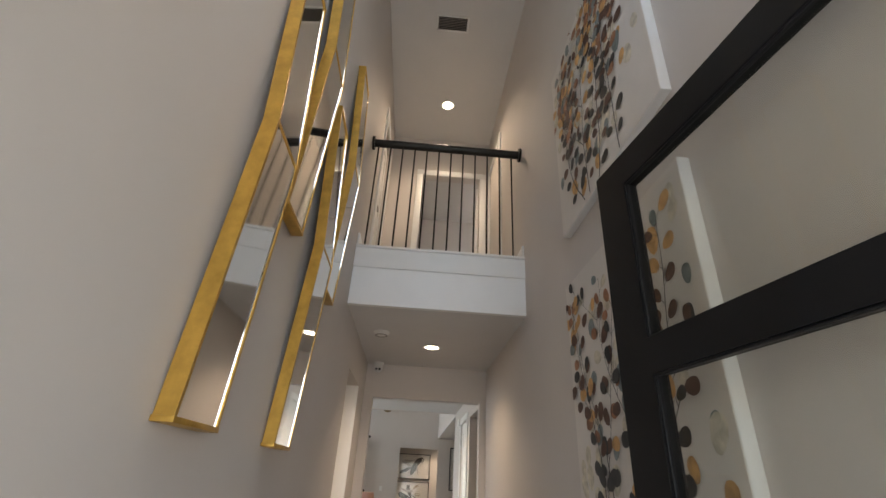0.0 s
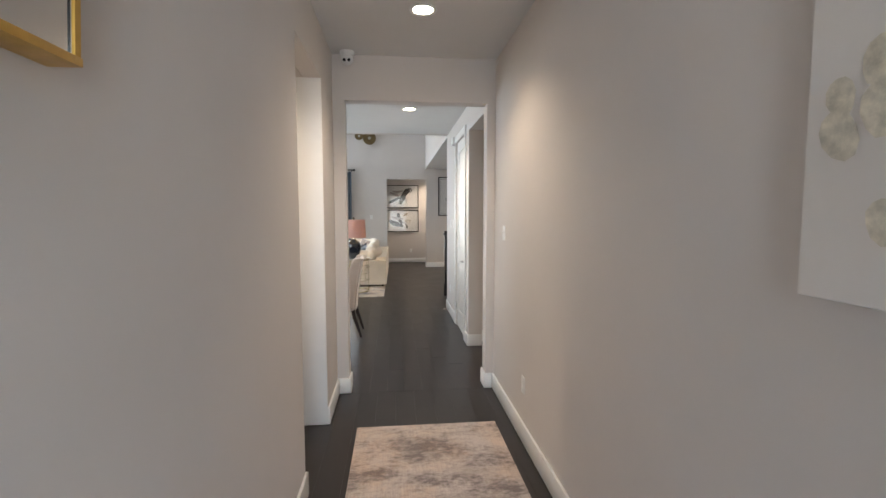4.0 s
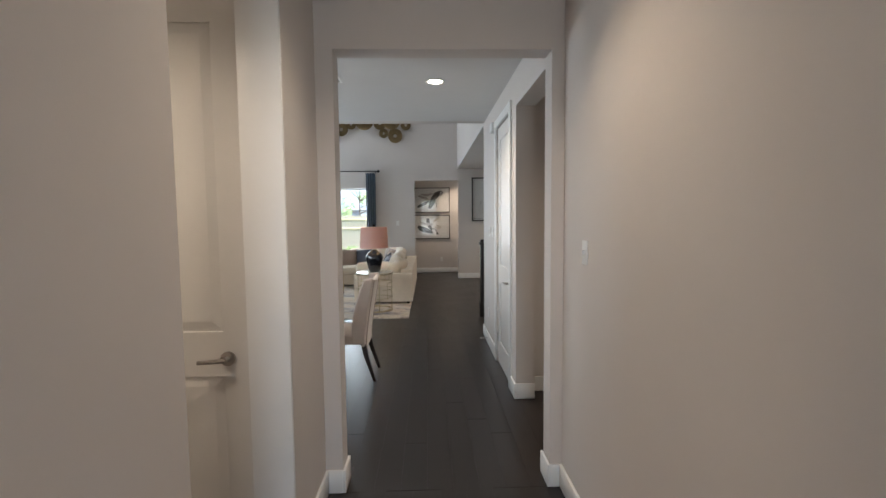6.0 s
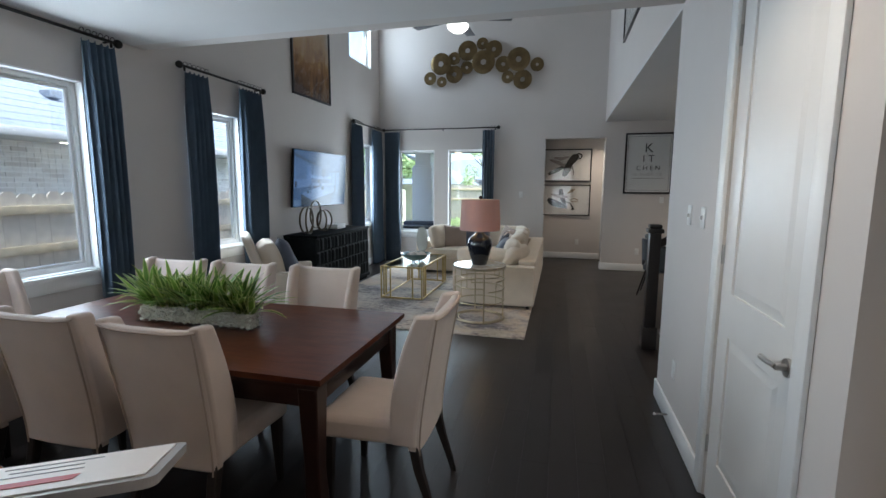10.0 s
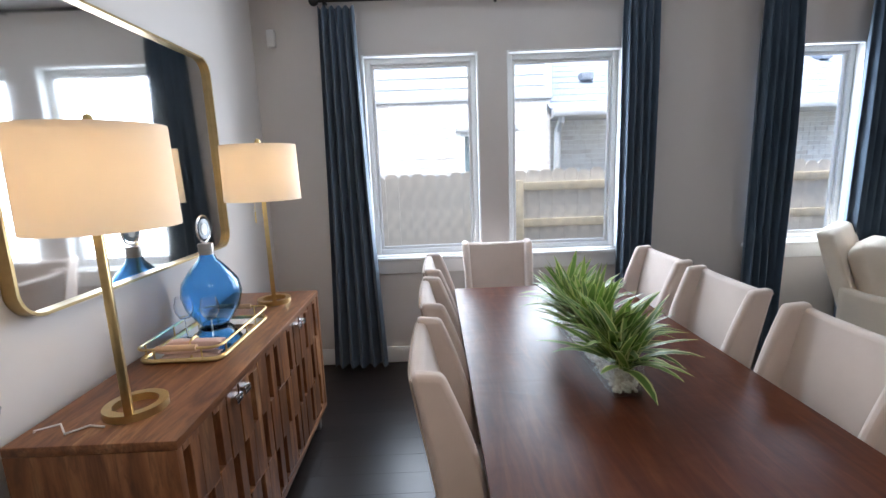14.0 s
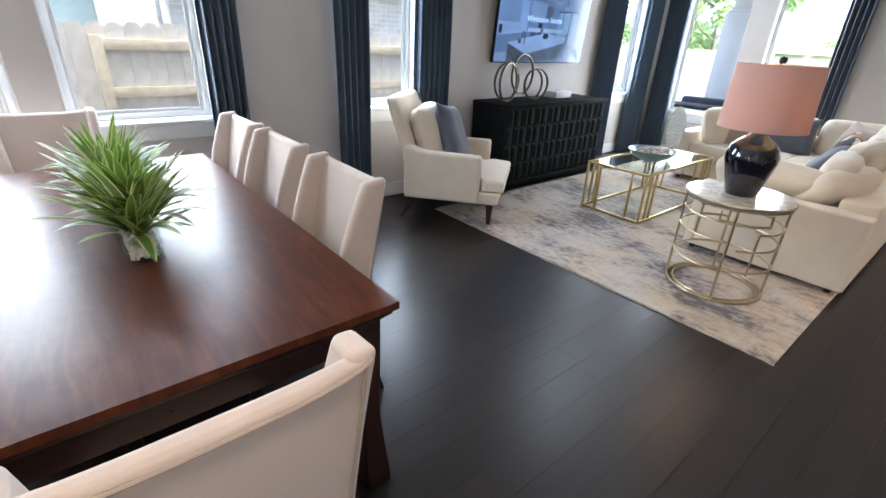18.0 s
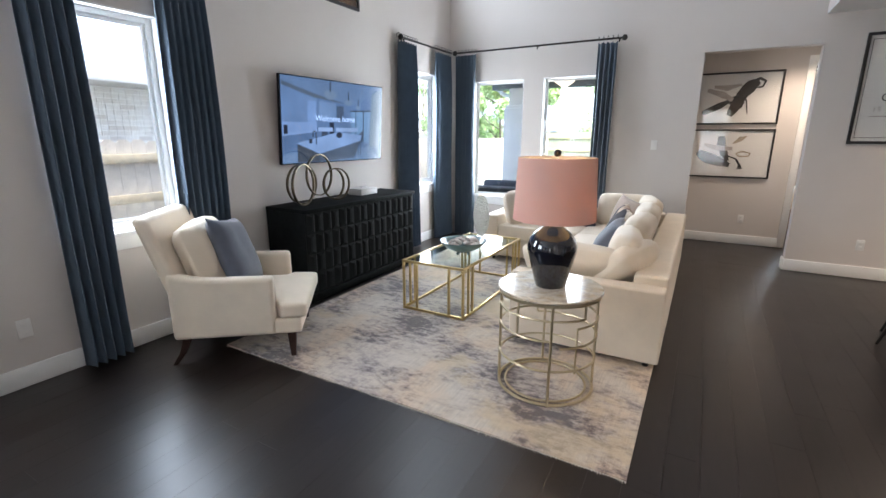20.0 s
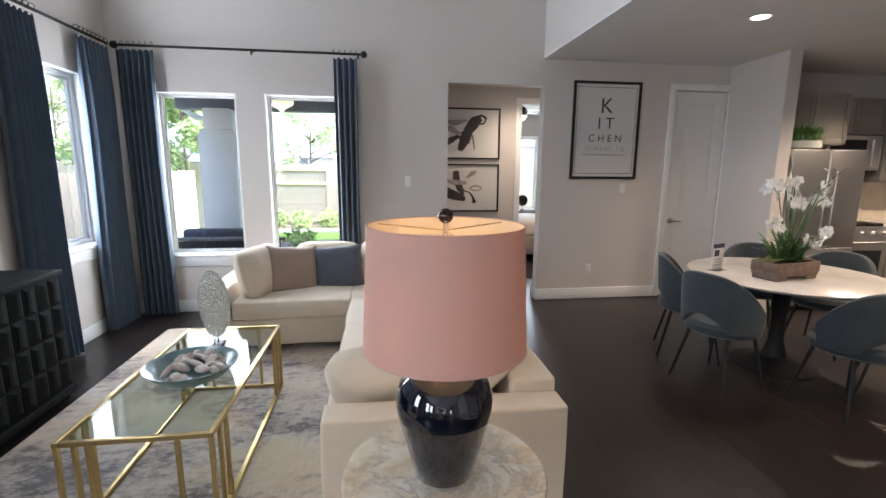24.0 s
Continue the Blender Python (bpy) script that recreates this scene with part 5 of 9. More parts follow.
for sx in (-1, 1):
    part("grip", cyl_bm((sx * 0.262, -0.075, 0.064), (sx * 0.262, 0.075, 0.064), 0.0125, seg=14), plain("pale_wood_grip", (0.55, 0.38, 0.24), 0.5, vary=0.1), tray, "pale wooden grip")


def wine_glass(x, y):
    t = thing("wine_glass", "clear stemmed wine glass standing on the tray", "glass", (x, y, 0.848), group="wine glasses")
    part("bowl", lathe_bm([(0.0, 0.088), (0.02, 0.094), (0.035, 0.12), (0.038, 0.145), (0.030, 0.185), (0.0288, 0.185), (0.0365, 0.145), (0.0335, 0.121), (0.019, 0.097), (0.0, 0.092)], 28), CLEAR, t)
    part("stem", cyl_bm((0, 0, 0.004), (0, 0, 0.09), 0.003, seg=10), CLEAR, t)
    part("foot", lathe_bm([(0.0, 0.0), (0.034, 0.0), (0.034, 0.0015), (0.004, 0.006), (0.0, 0.006)], 28), CLEAR, t)


wine_glass(-1.925, 5.835)
wine_glass(-1.905, 5.955)
nap = thing("napkin_pair", "two folded pink cloth napkins in a brass ring, on the tray", "napkin", (-1.79, 5.935, 0.848))
PINKCLOTH = plain("blush_napkin_cloth", (0.62, 0.44, 0.38), 0.9, vary=0.08, grain=400, bump=0.3)
for k, (y, r) in enumerate(((-0.02, 3), (0.02, -2))):
    part("napkin", cushion_bm(0.05, 0.22, 0.03, 30 + k), PINKCLOTH, nap, matrix=pose(0.01, y * 0.5, 0.014 + 0.022 * k, 90, 0, r + 4))
part("napkin_ring", tube_bm([(0.034 * math.cos(a), 0.0, 0.026 + 0.026 * math.sin(a)) for a in [k * 6.2832 / 20 for k in range(20)]], 0.006, 8, True), BRASS, nap)

# ---- dining mirror ----
mir = thing("wall_mirror", "large rounded brass-framed mirror above the sideboard", "mirror", (-2.0, 5.682, 1.648))
mp = [(x, 0, y) for x, y, _ in round_rect(0.69, 0.512, 0.09, 0, 10)]


def flat_ring(outer, inner, y0, y1):
    bm = bmesh.new()
    n = len(outer)
    vs = [[bm.verts.new((p[0], y, p[2])) for p in ring] for ring, y in ((outer, y0), (outer, y1), (inner, y1), (inner, y0))]
    for a in range(4):
        lo, hi = vs[a], vs[(a + 1) % 4]
        for i in range(n):
            j = (i + 1) % n
            bm.faces.new((lo[i], lo[j], hi[j], hi[i]))
    bmesh.ops.recalc_face_normals(bm, faces=bm.faces)
    return bm


mi = [(x, 0, y) for x, y, _ in round_rect(0.68, 0.502, 0.08, 0, 10)]
part("frame", flat_ring(mp, mi, 0.0, 0.042), plain("aged_brass", (0.42, 0.31, 0.15), 0.36, 1.0, vary=0.12, scale=20, bump=0.03), mir)
bm = bmesh.new()
vs = [bm.verts.new((x, 0.018, z)) for x, _, z in mi]
bm.faces.new(vs[::-1])
bmesh.ops.recalc_face_normals(bm, faces=bm.faces)
part("mirror_glass", bm, MIRROR, mir, smooth=False)

# ---- floor sign ----
sign = thing("floor_sign", "grey framed information placard on a tilted stand", "sign", (-0.767, 5.916, 0), 32)
PAPER = plain("printed_paper", (0.72, 0.66, 0.62), 0.5, vary=0.02, bump=0)
GREYFR = plain("grey_frame_plastic", (0.30, 0.28, 0.27), 0.5, vary=0.05, bump=0.02)
REDINK = plain("red_print", (0.42, 0.05, 0.05), 0.6, vary=0.05, bump=0)
DARKINK = plain("dark_print", (0.05, 0.05, 0.05), 0.6, vary=0.05, bump=0)
tilt = pose(0, 0, 1.03, -16, 0, 0)
part("frame", plate_bm(round_rect(0.30, 0.115, 0.02, 0), -0.008, 0.008), GREYFR, sign, matrix=tilt, smooth=False)
part("sheet", plate_bm(round_rect(0.282, 0.097, 0.004, 0), 0.0085, 0.011), PAPER, sign, "printed information sheet", matrix=tilt, smooth=False)
part("red_bar", box_bm((0.02, -0.062, 0.0115), (0.17, -0.032, 0.0125)), REDINK, sign, matrix=tilt, smooth=False)
for k, (a, b) in enumerate(((0.02, 0.17), (0.04, 0.15), (0.02, 0.16))):
    part("text_line", box_bm((a, 0.065 - k * 0.03, 0.0115), (b, 0.071 - k * 0.03, 0.0122)), GREYFR, sign, matrix=tilt, smooth=False)
part("post", cyl_bm((0, 0.02, 0.02), (0, 0.0, 1.02), 0.022), GREYFR, sign)
part("foot", lathe_bm([(0.0, 0.0), (0.13, 0.0), (0.13, 0.012), (0.03, 0.03), (0.0, 0.03)], 32, (0, 0.02, 0)), GREYFR, sign)


# ---- curtains ----
def curtain_bm(w, z0, z1, folds, amp, seed, flare=1.12):
    """A pleated curtain panel hanging in local x, with folds in local y, gathered at the top."""
    rr = random.Random(seed)
    ph = [rr.uniform(-0.5, 0.5) for _ in range(folds + 1)]
    nu, nv = folds * 8, 22

    def sheet(off):
        def f(u, v):
            k = u * folds
            i = int(min(k, folds - 1))
            a = k - i
            wob = ph[i] * (1 - a) + ph[i + 1] * a
            low = 1 - v
            g = 1 + (flare - 1) * low + 0.04 * math.sin(v * 5 + seed)
            am = amp * (0.55 + 0.45 * min(1, (1 - v) * 6)) * (1 + 0.35 * wob)
            x = (u - 0.5) * w * g + 0.012 * wob * low
            y = am * math.sin(2 * math.pi * k + 0.7 * wob * low) + 0.012 * math.sin(v * 7 + wob * 3) * low + off
            return (x, y, z0 + (z1 - z0) * v - 0.02 * (1 if v > 0.99 else 0) * abs(math.sin(math.pi * k)))
        return f
    return grid_solid(nu, nv, sheet(0.0025), sheet(-0.0025))


def curtain(x, y, w, rz, z0, z1, folds, seed, rod_dz=0.06, flare=1.06):
    t = thing("curtain", "slate blue pleated floor-length curtain panel hanging from rings", "curtain", (x, y, 0), rz, "blue curtains")
    part("panel", curtain_bm(w, z0, z1, folds, 0.042, seed, flare), BLUECLOTH, t)
    for k in range(folds + 1):
        px = -w / 2 + w * k / folds
        part("ring", tube_bm([(px, 0.024 * math.cos(a), z1 + rod_dz - 0.012 + 0.024 * math.sin(a)) for a in [j * 6.2832 / 14 for j in range(14)]], 0.0028, 6, True), BRONZE, t)


def rod(name, a, b, ends, brackets):
    t = thing(name, "dark bronze curtain rod with ball finials", "curtain rod")
    part("pole", cyl_bm(a, b, 0.0125, seg=14), BRONZE, t)
    for e in ends:
        bm = bmesh.new()
        bmesh.ops.create_uvsphere(bm, u_segments=16, v_segments=10, radius=0.035, matrix=Matrix.Translation(e))
        part("finial", bm, BRONZE, t)
    for p, wall_p in brackets:
        bm = bmesh.new()
        add_cyl(bm, p, wall_p, 0.008, seg=8)
        add_cyl(bm, (p[0], p[1], p[2] - 0.045), (p[0], p[1], p[2] + 0.01), 0.01, seg=8)
        part("bracket", bm, BRONZE, t)


RZ = 2.69
rod("curtain_rod", (-3.42, 6.17, RZ), (-3.42, 8.58, RZ), ((-3.42, 6.15, RZ), (-3.42, 8.60, RZ)), [((-3.42, y, RZ), (-3.5, y, RZ)) for y in (6.22, 7.40, 8.54)])
rod("curtain_rod", (-3.42, 9.25, RZ), (-3.42, 10.49, RZ), ((-3.42, 9.23, RZ), (-3.42, 10.51, RZ)), [((-3.42, y, RZ), (-3.5, y, RZ)) for y in (9.29, 10.45)])
rod("curtain_rod", (-3.42, 13.07, RZ), (-3.42, 14.36, RZ), ((-3.42, 13.05, RZ),), [((-3.42, 13.12, RZ), (-3.5, 13.12, RZ))])
rod("curtain_rod", (-3.36, 14.39, RZ), (-1.06, 14.39, RZ), ((-1.03, 14.39, RZ), (-3.38, 14.39, RZ)), [((x, 14.39, RZ), (x, 14.475, RZ)) for x in (-2.13, -1.09)])
for n, (x, y, w, rz, fo) in enumerate(((-3.415, 6.30, 0.24, 90, 5), (-3.415, 8.425, 0.25, 90, 5), (-3.415, 9.435, 0.28, 90, 5), (-3.415, 10.26, 0.38, 90, 7), (-3.415, 13.19, 0.40, 90, 7),
                                       (-3.415, 14.11, 0.42, 90, 7), (-3.20, 14.385, 0.32, 0, 6), (-1.22, 14.385, 0.225, 0, 4))):
    curtain(x, y, w, rz, 0.015, RZ - 0.035, fo, 40 + n, flare=1.7 if n == 0 else 1.06)


# ---- living room ----
def rug_material(name, base, tones, scale=1.0):
    """A worn pile: broad drifts of tone broken by crosswise abrasion streaks and fine weave."""
    m, nt, b = blank(name, 0.95)
    drift = noise_tex(nt, coords(nt, (0.9 * scale, 1.5 * scale, 1)), 1.5, 5, 0.55, 0.2)
    streak = noise_tex(nt, coords(nt, (3.0 * scale, 6.0 * scale, 1)), 3.0, 8, 0.72, 0.15)
    chip = noise_tex(nt, coords(nt, (5 * scale, 8 * scale, 1)), 3.0, 7, 0.7, 0.1)
    fine = noise_tex(nt, coords(nt, (30, 90, 1)), 6, 3)

    def blend(a, wa, x, wx, y, wy):
        out = None
        for sock, wgt in ((a, wa), (x, wx), (y, wy)):
            k = nt.nodes.new("ShaderNodeMath")
            k.operation = "MULTIPLY_ADD"
            k.inputs[1].default_value = wgt
            k.inputs[2].default_value = 0.0
            nt.links.new(sock, k.inputs[0])
            if out is not None:
                nt.links.new(out, k.inputs[2])
            out = k.outputs[0]
        return out
    f = blend(drift, 0.50, streak, 0.22, chip, 0.28)
    c = ramp(nt, f, [(0.43, tones[3]), (0.458, tones[0]), (0.487, tones[1]), (0.512, base), (0.56, tones[2])])
    hue = ramp(nt, noise_tex(nt, coords(nt, (1.0 * scale, 0.7 * scale, 1)), 1.7, 6, 0.6, 0.3), [(0.38, (0.99, 0.98, 1.0)), (0.48, (1, 0.98, 0.96)), (0.58, (1.06, 0.94, 0.83))])
    c = mixed(nt, 1.0, c, hue, "MULTIPLY")
    hatch = ramp(nt, noise_tex(nt, coords(nt, (90, 2.5, 1)), 2.0, 4), [(0.42, (0.86, 0.85, 0.86)), (0.56, (1, 1, 1))])
    c = mixed(nt, 1.0, c, hatch, "MULTIPLY")
    gold = ramp(nt, noise_tex(nt, coords(nt, (0.8 * scale, 1.1 * scale, 1)), 1.3, 5, 0.65), [(0.54, (0, 0, 0)), (0.60, (0.85, 0.85, 0.85))])
    c = mixed(nt, gold, c, mixed(nt, 0.6, c, tones[4]))
    c = mixed(nt, ramp(nt, fine, [(0.35, (0.82, 0.82, 0.82)), (0.65, (1, 1, 1))]), (0.30, 0.27, 0.25), c)
    nt.links.new(c, b.inputs["Base Color"])
    bumped(nt, b, fine, 0.5, 0.004)
    b.inputs["Sheen Weight"].default_value = 0.2
    return m


RUG = rug_material("abstract_grey_rug_pile", (0.61, 0.55, 0.48), ((0.34, 0.295, 0.28), (0.51, 0.45, 0.405), (0.70, 0.64, 0.56), (0.15, 0.13, 0.135), (0.66, 0.53, 0.34)))
RUNNER = rug_material("faded_grey_runner_pile", (0.50, 0.44, 0.41), ((0.30, 0.255, 0.24), (0.42, 0.365, 0.34), (0.60, 0.54, 0.50), (0.18, 0.15, 0.145), (0.50, 0.43, 0.38)), 1.6)


def rug(name, x0, x1, y0, y1, mat, label, seed):
    t = thing(name, label, "rug", ((x0 + x1) / 2, (y0 + y1) / 2, 0))
    rr = random.Random(seed)
    hx, hy = (x1 - x0) / 2, (y1 - y0) / 2
    bm = box_bm((-hx, -hy, 0.0), (hx, hy, 0.012), 0.004)
    part("woven_surface", bm, mat, t)
    cord = plain("rug_fringe", (0.62, 0.57, 0.50), 0.95)
    for sy in (-1, 1):
        bm = bmesh.new()
        x = -hx
        while x < hx:
            w, d = rr.uniform(0.006, 0.014), rr.uniform(0.006, 0.022)
            q = [bm.verts.new(c) for c in ((x, sy * hy, 0.004), (x + w, sy * hy, 0.004), (x + w * 0.7, sy * (hy + d), 0.001))]
            bm.faces.new(q)
            x += w + 0.002
        part("fringe", bm, cord, t, "short frayed cream edge", smooth=False)


rug("area_rug", -2.93, -0.142, 9.978, 13.9, RUG, "large abstract grey and cream area rug", 5)
rug("runner_rug", -0.205, 0.79, 1.15, 4.88, RUNNER, "faded greige runner rug in the entry", 6)


# ---- armchair ----
def armchair():
    t = thing("armchair", "cream upholstered armchair with dark tapered legs", "armchair", (-2.850, 10.178, 0), 38.8)
    W = 0.39

    def bk(u, v):
        a, z = 2 * u - 1, 0.30 + 0.715 * v
        return (-0.30 - 0.225 * v - 0.06, a * (W + 0.01 - 0.03 * v), z - 0.02 * abs(a) ** 5 * v)

    def fr(u, v):
        a, z = 2 * u - 1, 0.30 + 0.715 * v
        return (-0.30 - 0.225 * v + 0.055 - 0.02 * v, a * (W + 0.01 - 0.03 * v), z - 0.02 * abs(a) ** 5 * v)
    soften(part("backrest", grid_solid(12, 10, fr, bk), OFFWHITE, t), 0.03, 4)
    for s in (-1, 1):
        def ao(u, v, s=s):
            x = -0.42 + 0.655 * u
            top = 0.605 - 0.01 * u + 0.20 * max(0, 0.35 - u) ** 1.4
            return (x, s * (W + 0.015), 0.19 + (top - 0.19) * v)

        def ai(u, v, s=s):
            x = -0.42 + 0.655 * u
            top = 0.605 - 0.01 * u + 0.20 * max(0, 0.35 - u) ** 1.4
            return (x, s * (W - 0.085), 0.19 + (top - 0.19) * v)
        soften(part("arm", grid_solid(10, 6, ao, ai), OFFWHITE, t), 0.028, 4)
    soften(part("seat_base", box_bm((-0.40, -W - 0.005, 0.19), (0.40, W + 0.005, 0.30)), OFFWHITE, t), 0.02)

    def ct(u, v):
        a, b = 2 * u - 1, 2 * v - 1
        wide = (W - 0.088) if u < 0.72 else W
        return (-0.26 + 0.70 * u, b * wide, 0.40 + 0.045 * (1 - a ** 4) * (1 - b ** 4))

    def cb(u, v):
        wide = (W - 0.088) if u < 0.72 else W
        return (-0.26 + 0.70 * u, (2 * v - 1) * wide, 0.30)
    soften(part("seat_cushion", grid_solid(16, 12, ct, cb), OFFWHITE, t), 0.035, 4)
    for x, s, k in ((0.33, -1, 0), (0.33, 1, 0), (-0.34, -1, -0.105), (-0.34, 1, -0.105)):
        bm = bmesh.new()
        rings = [[bm.verts.new((x + dx + a * h, s * (W - 0.035) + b * h, z)) for a, b in ((-1, -1), (1, -1), (1, 1), (-1, 1))] for dx, z, h in ((k, 0, 0.016), (k * 0.4, 0.09, 0.022), (0, 0.192, 0.029))]
        for lo, hi in zip(rings, rings[1:]):
            for i in range(4):
                bm.faces.new((lo[i], lo[(i + 1) % 4], hi[(i + 1) % 4], hi[i]))
        bm.faces.new(rings[0][::-1])
        bm.faces.new(rings[-1])
        soften(part("leg", bm, plain("dark_walnut_leg", (0.035, 0.016, 0.012), 0.35, vary=0.2), t), 0.004, 2)
    m = t.matrix_basis
    p1 = thing("cream_cushion", "cream boxy back cushion leaning in the armchair", "cushion")
    p1.matrix_basis = m @ pose(-0.275, 0.0, 0.69, -17, 0, 90)
    part("cover", cushion_bm(0.59, 0.52, 0.22, 3, corner=0.03, boxy=4.5, soft=0.10), OFFWHITE, p1)
    p2 = thing("blue_cushion", "slate blue square cushion leaning in the armchair", "cushion")
    p2.matrix_basis = m @ pose(-0.085, 0.02, 0.685, -22, 9, 84)
    part("cover", cushion_bm(0.49, 0.53, 0.17, 8), GREYBLUE, p2)


armchair()

# ---- black media cabinet ----
CABW = plain("black_stained_cabinet_wood", (0.013, 0.0145, 0.015), 0.65, vary=0.2, scale=14, grain=90, bump=0.08, spec=0.05)
cab = thing("media_cabinet", "black wooden media cabinet with carved faceted block doors", "cabinet", (-3.215, 11.745, 0))
CX, CY = 0.255, 0.868
part("carcass", box_bm((-CX, -CY, 0.05), (CX - 0.03, CY, 0.85), 0.003), CABW, cab)
part("top_board", box_bm((-CX, -CY - 0.004, 0.85), (CX, CY + 0.004, 0.885), 0.004), CABW, cab)
part("plinth", box_bm((-CX + 0.02, -CY + 0.02, 0.0), (CX - 0.05, CY - 0.02, 0.05)), CABW, cab, smooth=False)
part("base_rail", box_bm((CX - 0.03, -CY, 0.05), (CX - 0.006, CY, 0.10), 0.002), CABW, cab)
cols, rows_b = 16, 4
bw, bh = (2 * CY - 0.02) / cols, (0.845 - 0.105) / rows_b
shared = []
for kind in range(2):
    bm = bmesh.new()
    o = [bm.verts.new(c) for c in ((0, 0.002, 0.002), (0, bw - 0.002, 0.002), (0, bw - 0.002, bh - 0.002), (0, 0.002, bh - 0.002))]
    r = 0.30 if kind == 0 else 0.55
    i = [bm.verts.new(c) for c in ((0.012, bw * r, bh * 0.16), (0.012, bw * (r + 0.22), bh * 0.16), (0.012, bw * (r + 0.22), bh * 0.84), (0.012, bw * r, bh * 0.84))]
    for k in range(4):
        bm.faces.new((o[k], o[(k + 1) % 4], i[(k + 1) % 4], i[k]))
    bm.faces.new(i)
    bmesh.ops.recalc_face_normals(bm, faces=bm.faces)
    me = bpy.data.meshes.new("carved_block")
    bm.to_mesh(me)
    bm.free()
    me.materials.append(CABW)
    shared.append(me)
for d in range(4):
    y0 = -CY + 0.01 + d * bw * 4
    dr = part("door", box_bm((CX - 0.03, y0 + 0.002, 0.105), (CX - 0.024, y0 + 4 * bw - 0.002, 0.845)), CABW, cab, "carved block cabinet door", smooth=False)
    for c in range(4):
        for r in range(rows_b):
            o = new("carved_block", shared[(c + r) % 2])
            o.parent = dr
            o.matrix_basis = pose(CX - 0.024, y0 + c * bw, 0.105 + r * bh)

# ---- television ----
def screen_mat(name, color, strength):
    m, nt, b = blank(name, 0.12)
    b.inputs["Base Color"].default_value = (0.005, 0.005, 0.006, 1)
    b.inputs["Specular IOR Level"].default_value = 0.5
    v = coords(nt)
    nt.links.new(ramp(nt, noise_tex(nt, v, 2.5, 3), [(0.3, tuple(c * f * 0.8 for c, f in zip(color, (0.82, 1.02, 1.3)))), (0.7, tuple(c * f * 1.15 for c, f in zip(color, (0.82, 1.02, 1.3))))]), b.inputs["Emission Color"])
    b.inputs["Emission Strength"].default_value = strength
    return m


tv = thing("television", "wall-mounted flat television showing a blue-tinted kitchen and welcome words", "television")
tv.matrix_basis = pose(-3.37, 11.785, 1.652, 0, 0, -2.8) @ pose(0, 0, 0, 0, 4, 0)
part("bezel", box_bm((-0.035, -0.715, -0.405), (0.0, 0.715, 0.405), 0.006), BLACK, tv)
part("wall_bracket", box_bm((-0.13, -0.2, -0.15), (-0.03, 0.2, 0.15)), BLACK, tv, smooth=False)
part("screen", box_bm((0.0005, -0.705, -0.395), (0.0025, 0.705, 0.395)), screen_mat("screen_light", (0.17, 0.25, 0.38), 0.066), tv, smooth=False)


def picture(name, layer, color, *pts):
    """A flat shape of the picture that the screen shows, in the screen's width and height."""
    bm = bmesh.new()
    x = 0.0026 + 0.0004 * layer
    bm.faces.new([bm.verts.new((x, y, z)) for y, z in pts])
    bmesh.ops.recalc_face_normals(bm, faces=bm.faces)
    for f in bm.faces:
        if f.normal.x < 0:
            f.normal_flip()
    part(name, bm, screen_mat(name + "_light", color, 0.062), tv, smooth=False)


def picture_bar(name, layer, color, y0, z0, y1, z1):
    picture(name, layer, color, (y0, z0), (y1, z0), (y1, z1), (y0, z1))


SKYB, PALE, DUSK = (0.24, 0.34, 0.50), (0.33, 0.46, 0.68), (0.025, 0.035, 0.06)
picture("picture_ceiling", 1, (0.22, 0.30, 0.42), (-0.70, 0.39), (0.70, 0.39), (0.30, 0.19), (-0.33, 0.24), (-0.70, 0.32))
picture("picture_beam", 2, (0.15, 0.18, 0.22), (-0.70, 0.35), (-0.33, 0.265), (0.12, 0.185), (-0.33, 0.225), (-0.70, 0.31))
picture("picture_wall", 1, SKYB, (-0.70, 0.31), (-0.28, 0.22), (-0.28, -0.01), (-0.70, -0.01))
picture_bar("picture_cupboard", 3, PALE, -0.40, -0.01, -0.29, 0.19)
picture("picture_hood", 2, (0.28, 0.38, 0.53), (-0.25, 0.20), (-0.02, 0.18), (-0.02, 0.03), (-0.25, 0.02))
picture_bar("picture_glass_cupboard", 3, (0.10, 0.14, 0.20), -0.01, 0.03, 0.09, 0.16)
picture("picture_splash", 2, (0.38, 0.50, 0.72), (-0.70, -0.01), (-0.28, -0.01), (-0.28, -0.08), (-0.70, -0.11))
picture("picture_counter", 3, (0.44, 0.56, 0.78), (-0.70, -0.11), (-0.28, -0.08), (-0.28, -0.10), (-0.70, -0.14))
picture_bar("picture_mixer", 4, DUSK, -0.685, -0.12, -0.64, -0.04)
picture_bar("picture_oven", 3, (0.06, 0.08, 0.12), -0.22, -0.15, -0.14, -0.095)
picture_bar("picture_oven", 3, DUSK, -0.11, -0.13, -0.05, -0.005)
picture("picture_window", 2, (0.30, 0.45, 0.60), (0.20, 0.12), (0.51, 0.13), (0.49, -0.22), (0.37, -0.20), (0.20, -0.11))
picture("picture_window_head", 3, DUSK, (0.19, 0.11), (0.51, 0.122), (0.51, 0.138), (0.19, 0.122))
picture_bar("picture_mullion", 3, DUSK, 0.388, -0.20, 0.402, 0.12)
picture_bar("picture_mullion", 3, DUSK, 0.27, -0.12, 0.28, 0.12)
picture("picture_drape", 1, (0.21, 0.27, 0.30), (0.53, 0.34), (0.70, 0.37), (0.66, -0.39), (0.50, -0.27))
picture("picture_floor", 1, (0.27, 0.36, 0.48), (-0.70, -0.30), (0.62, -0.25), (0.65, -0.39), (-0.70, -0.39))
picture("picture_stool", 4, (0.07, 0.09, 0.13), (0.21, -0.20), (0.39, -0.08), (0.385, -0.20), (0.23, -0.27))
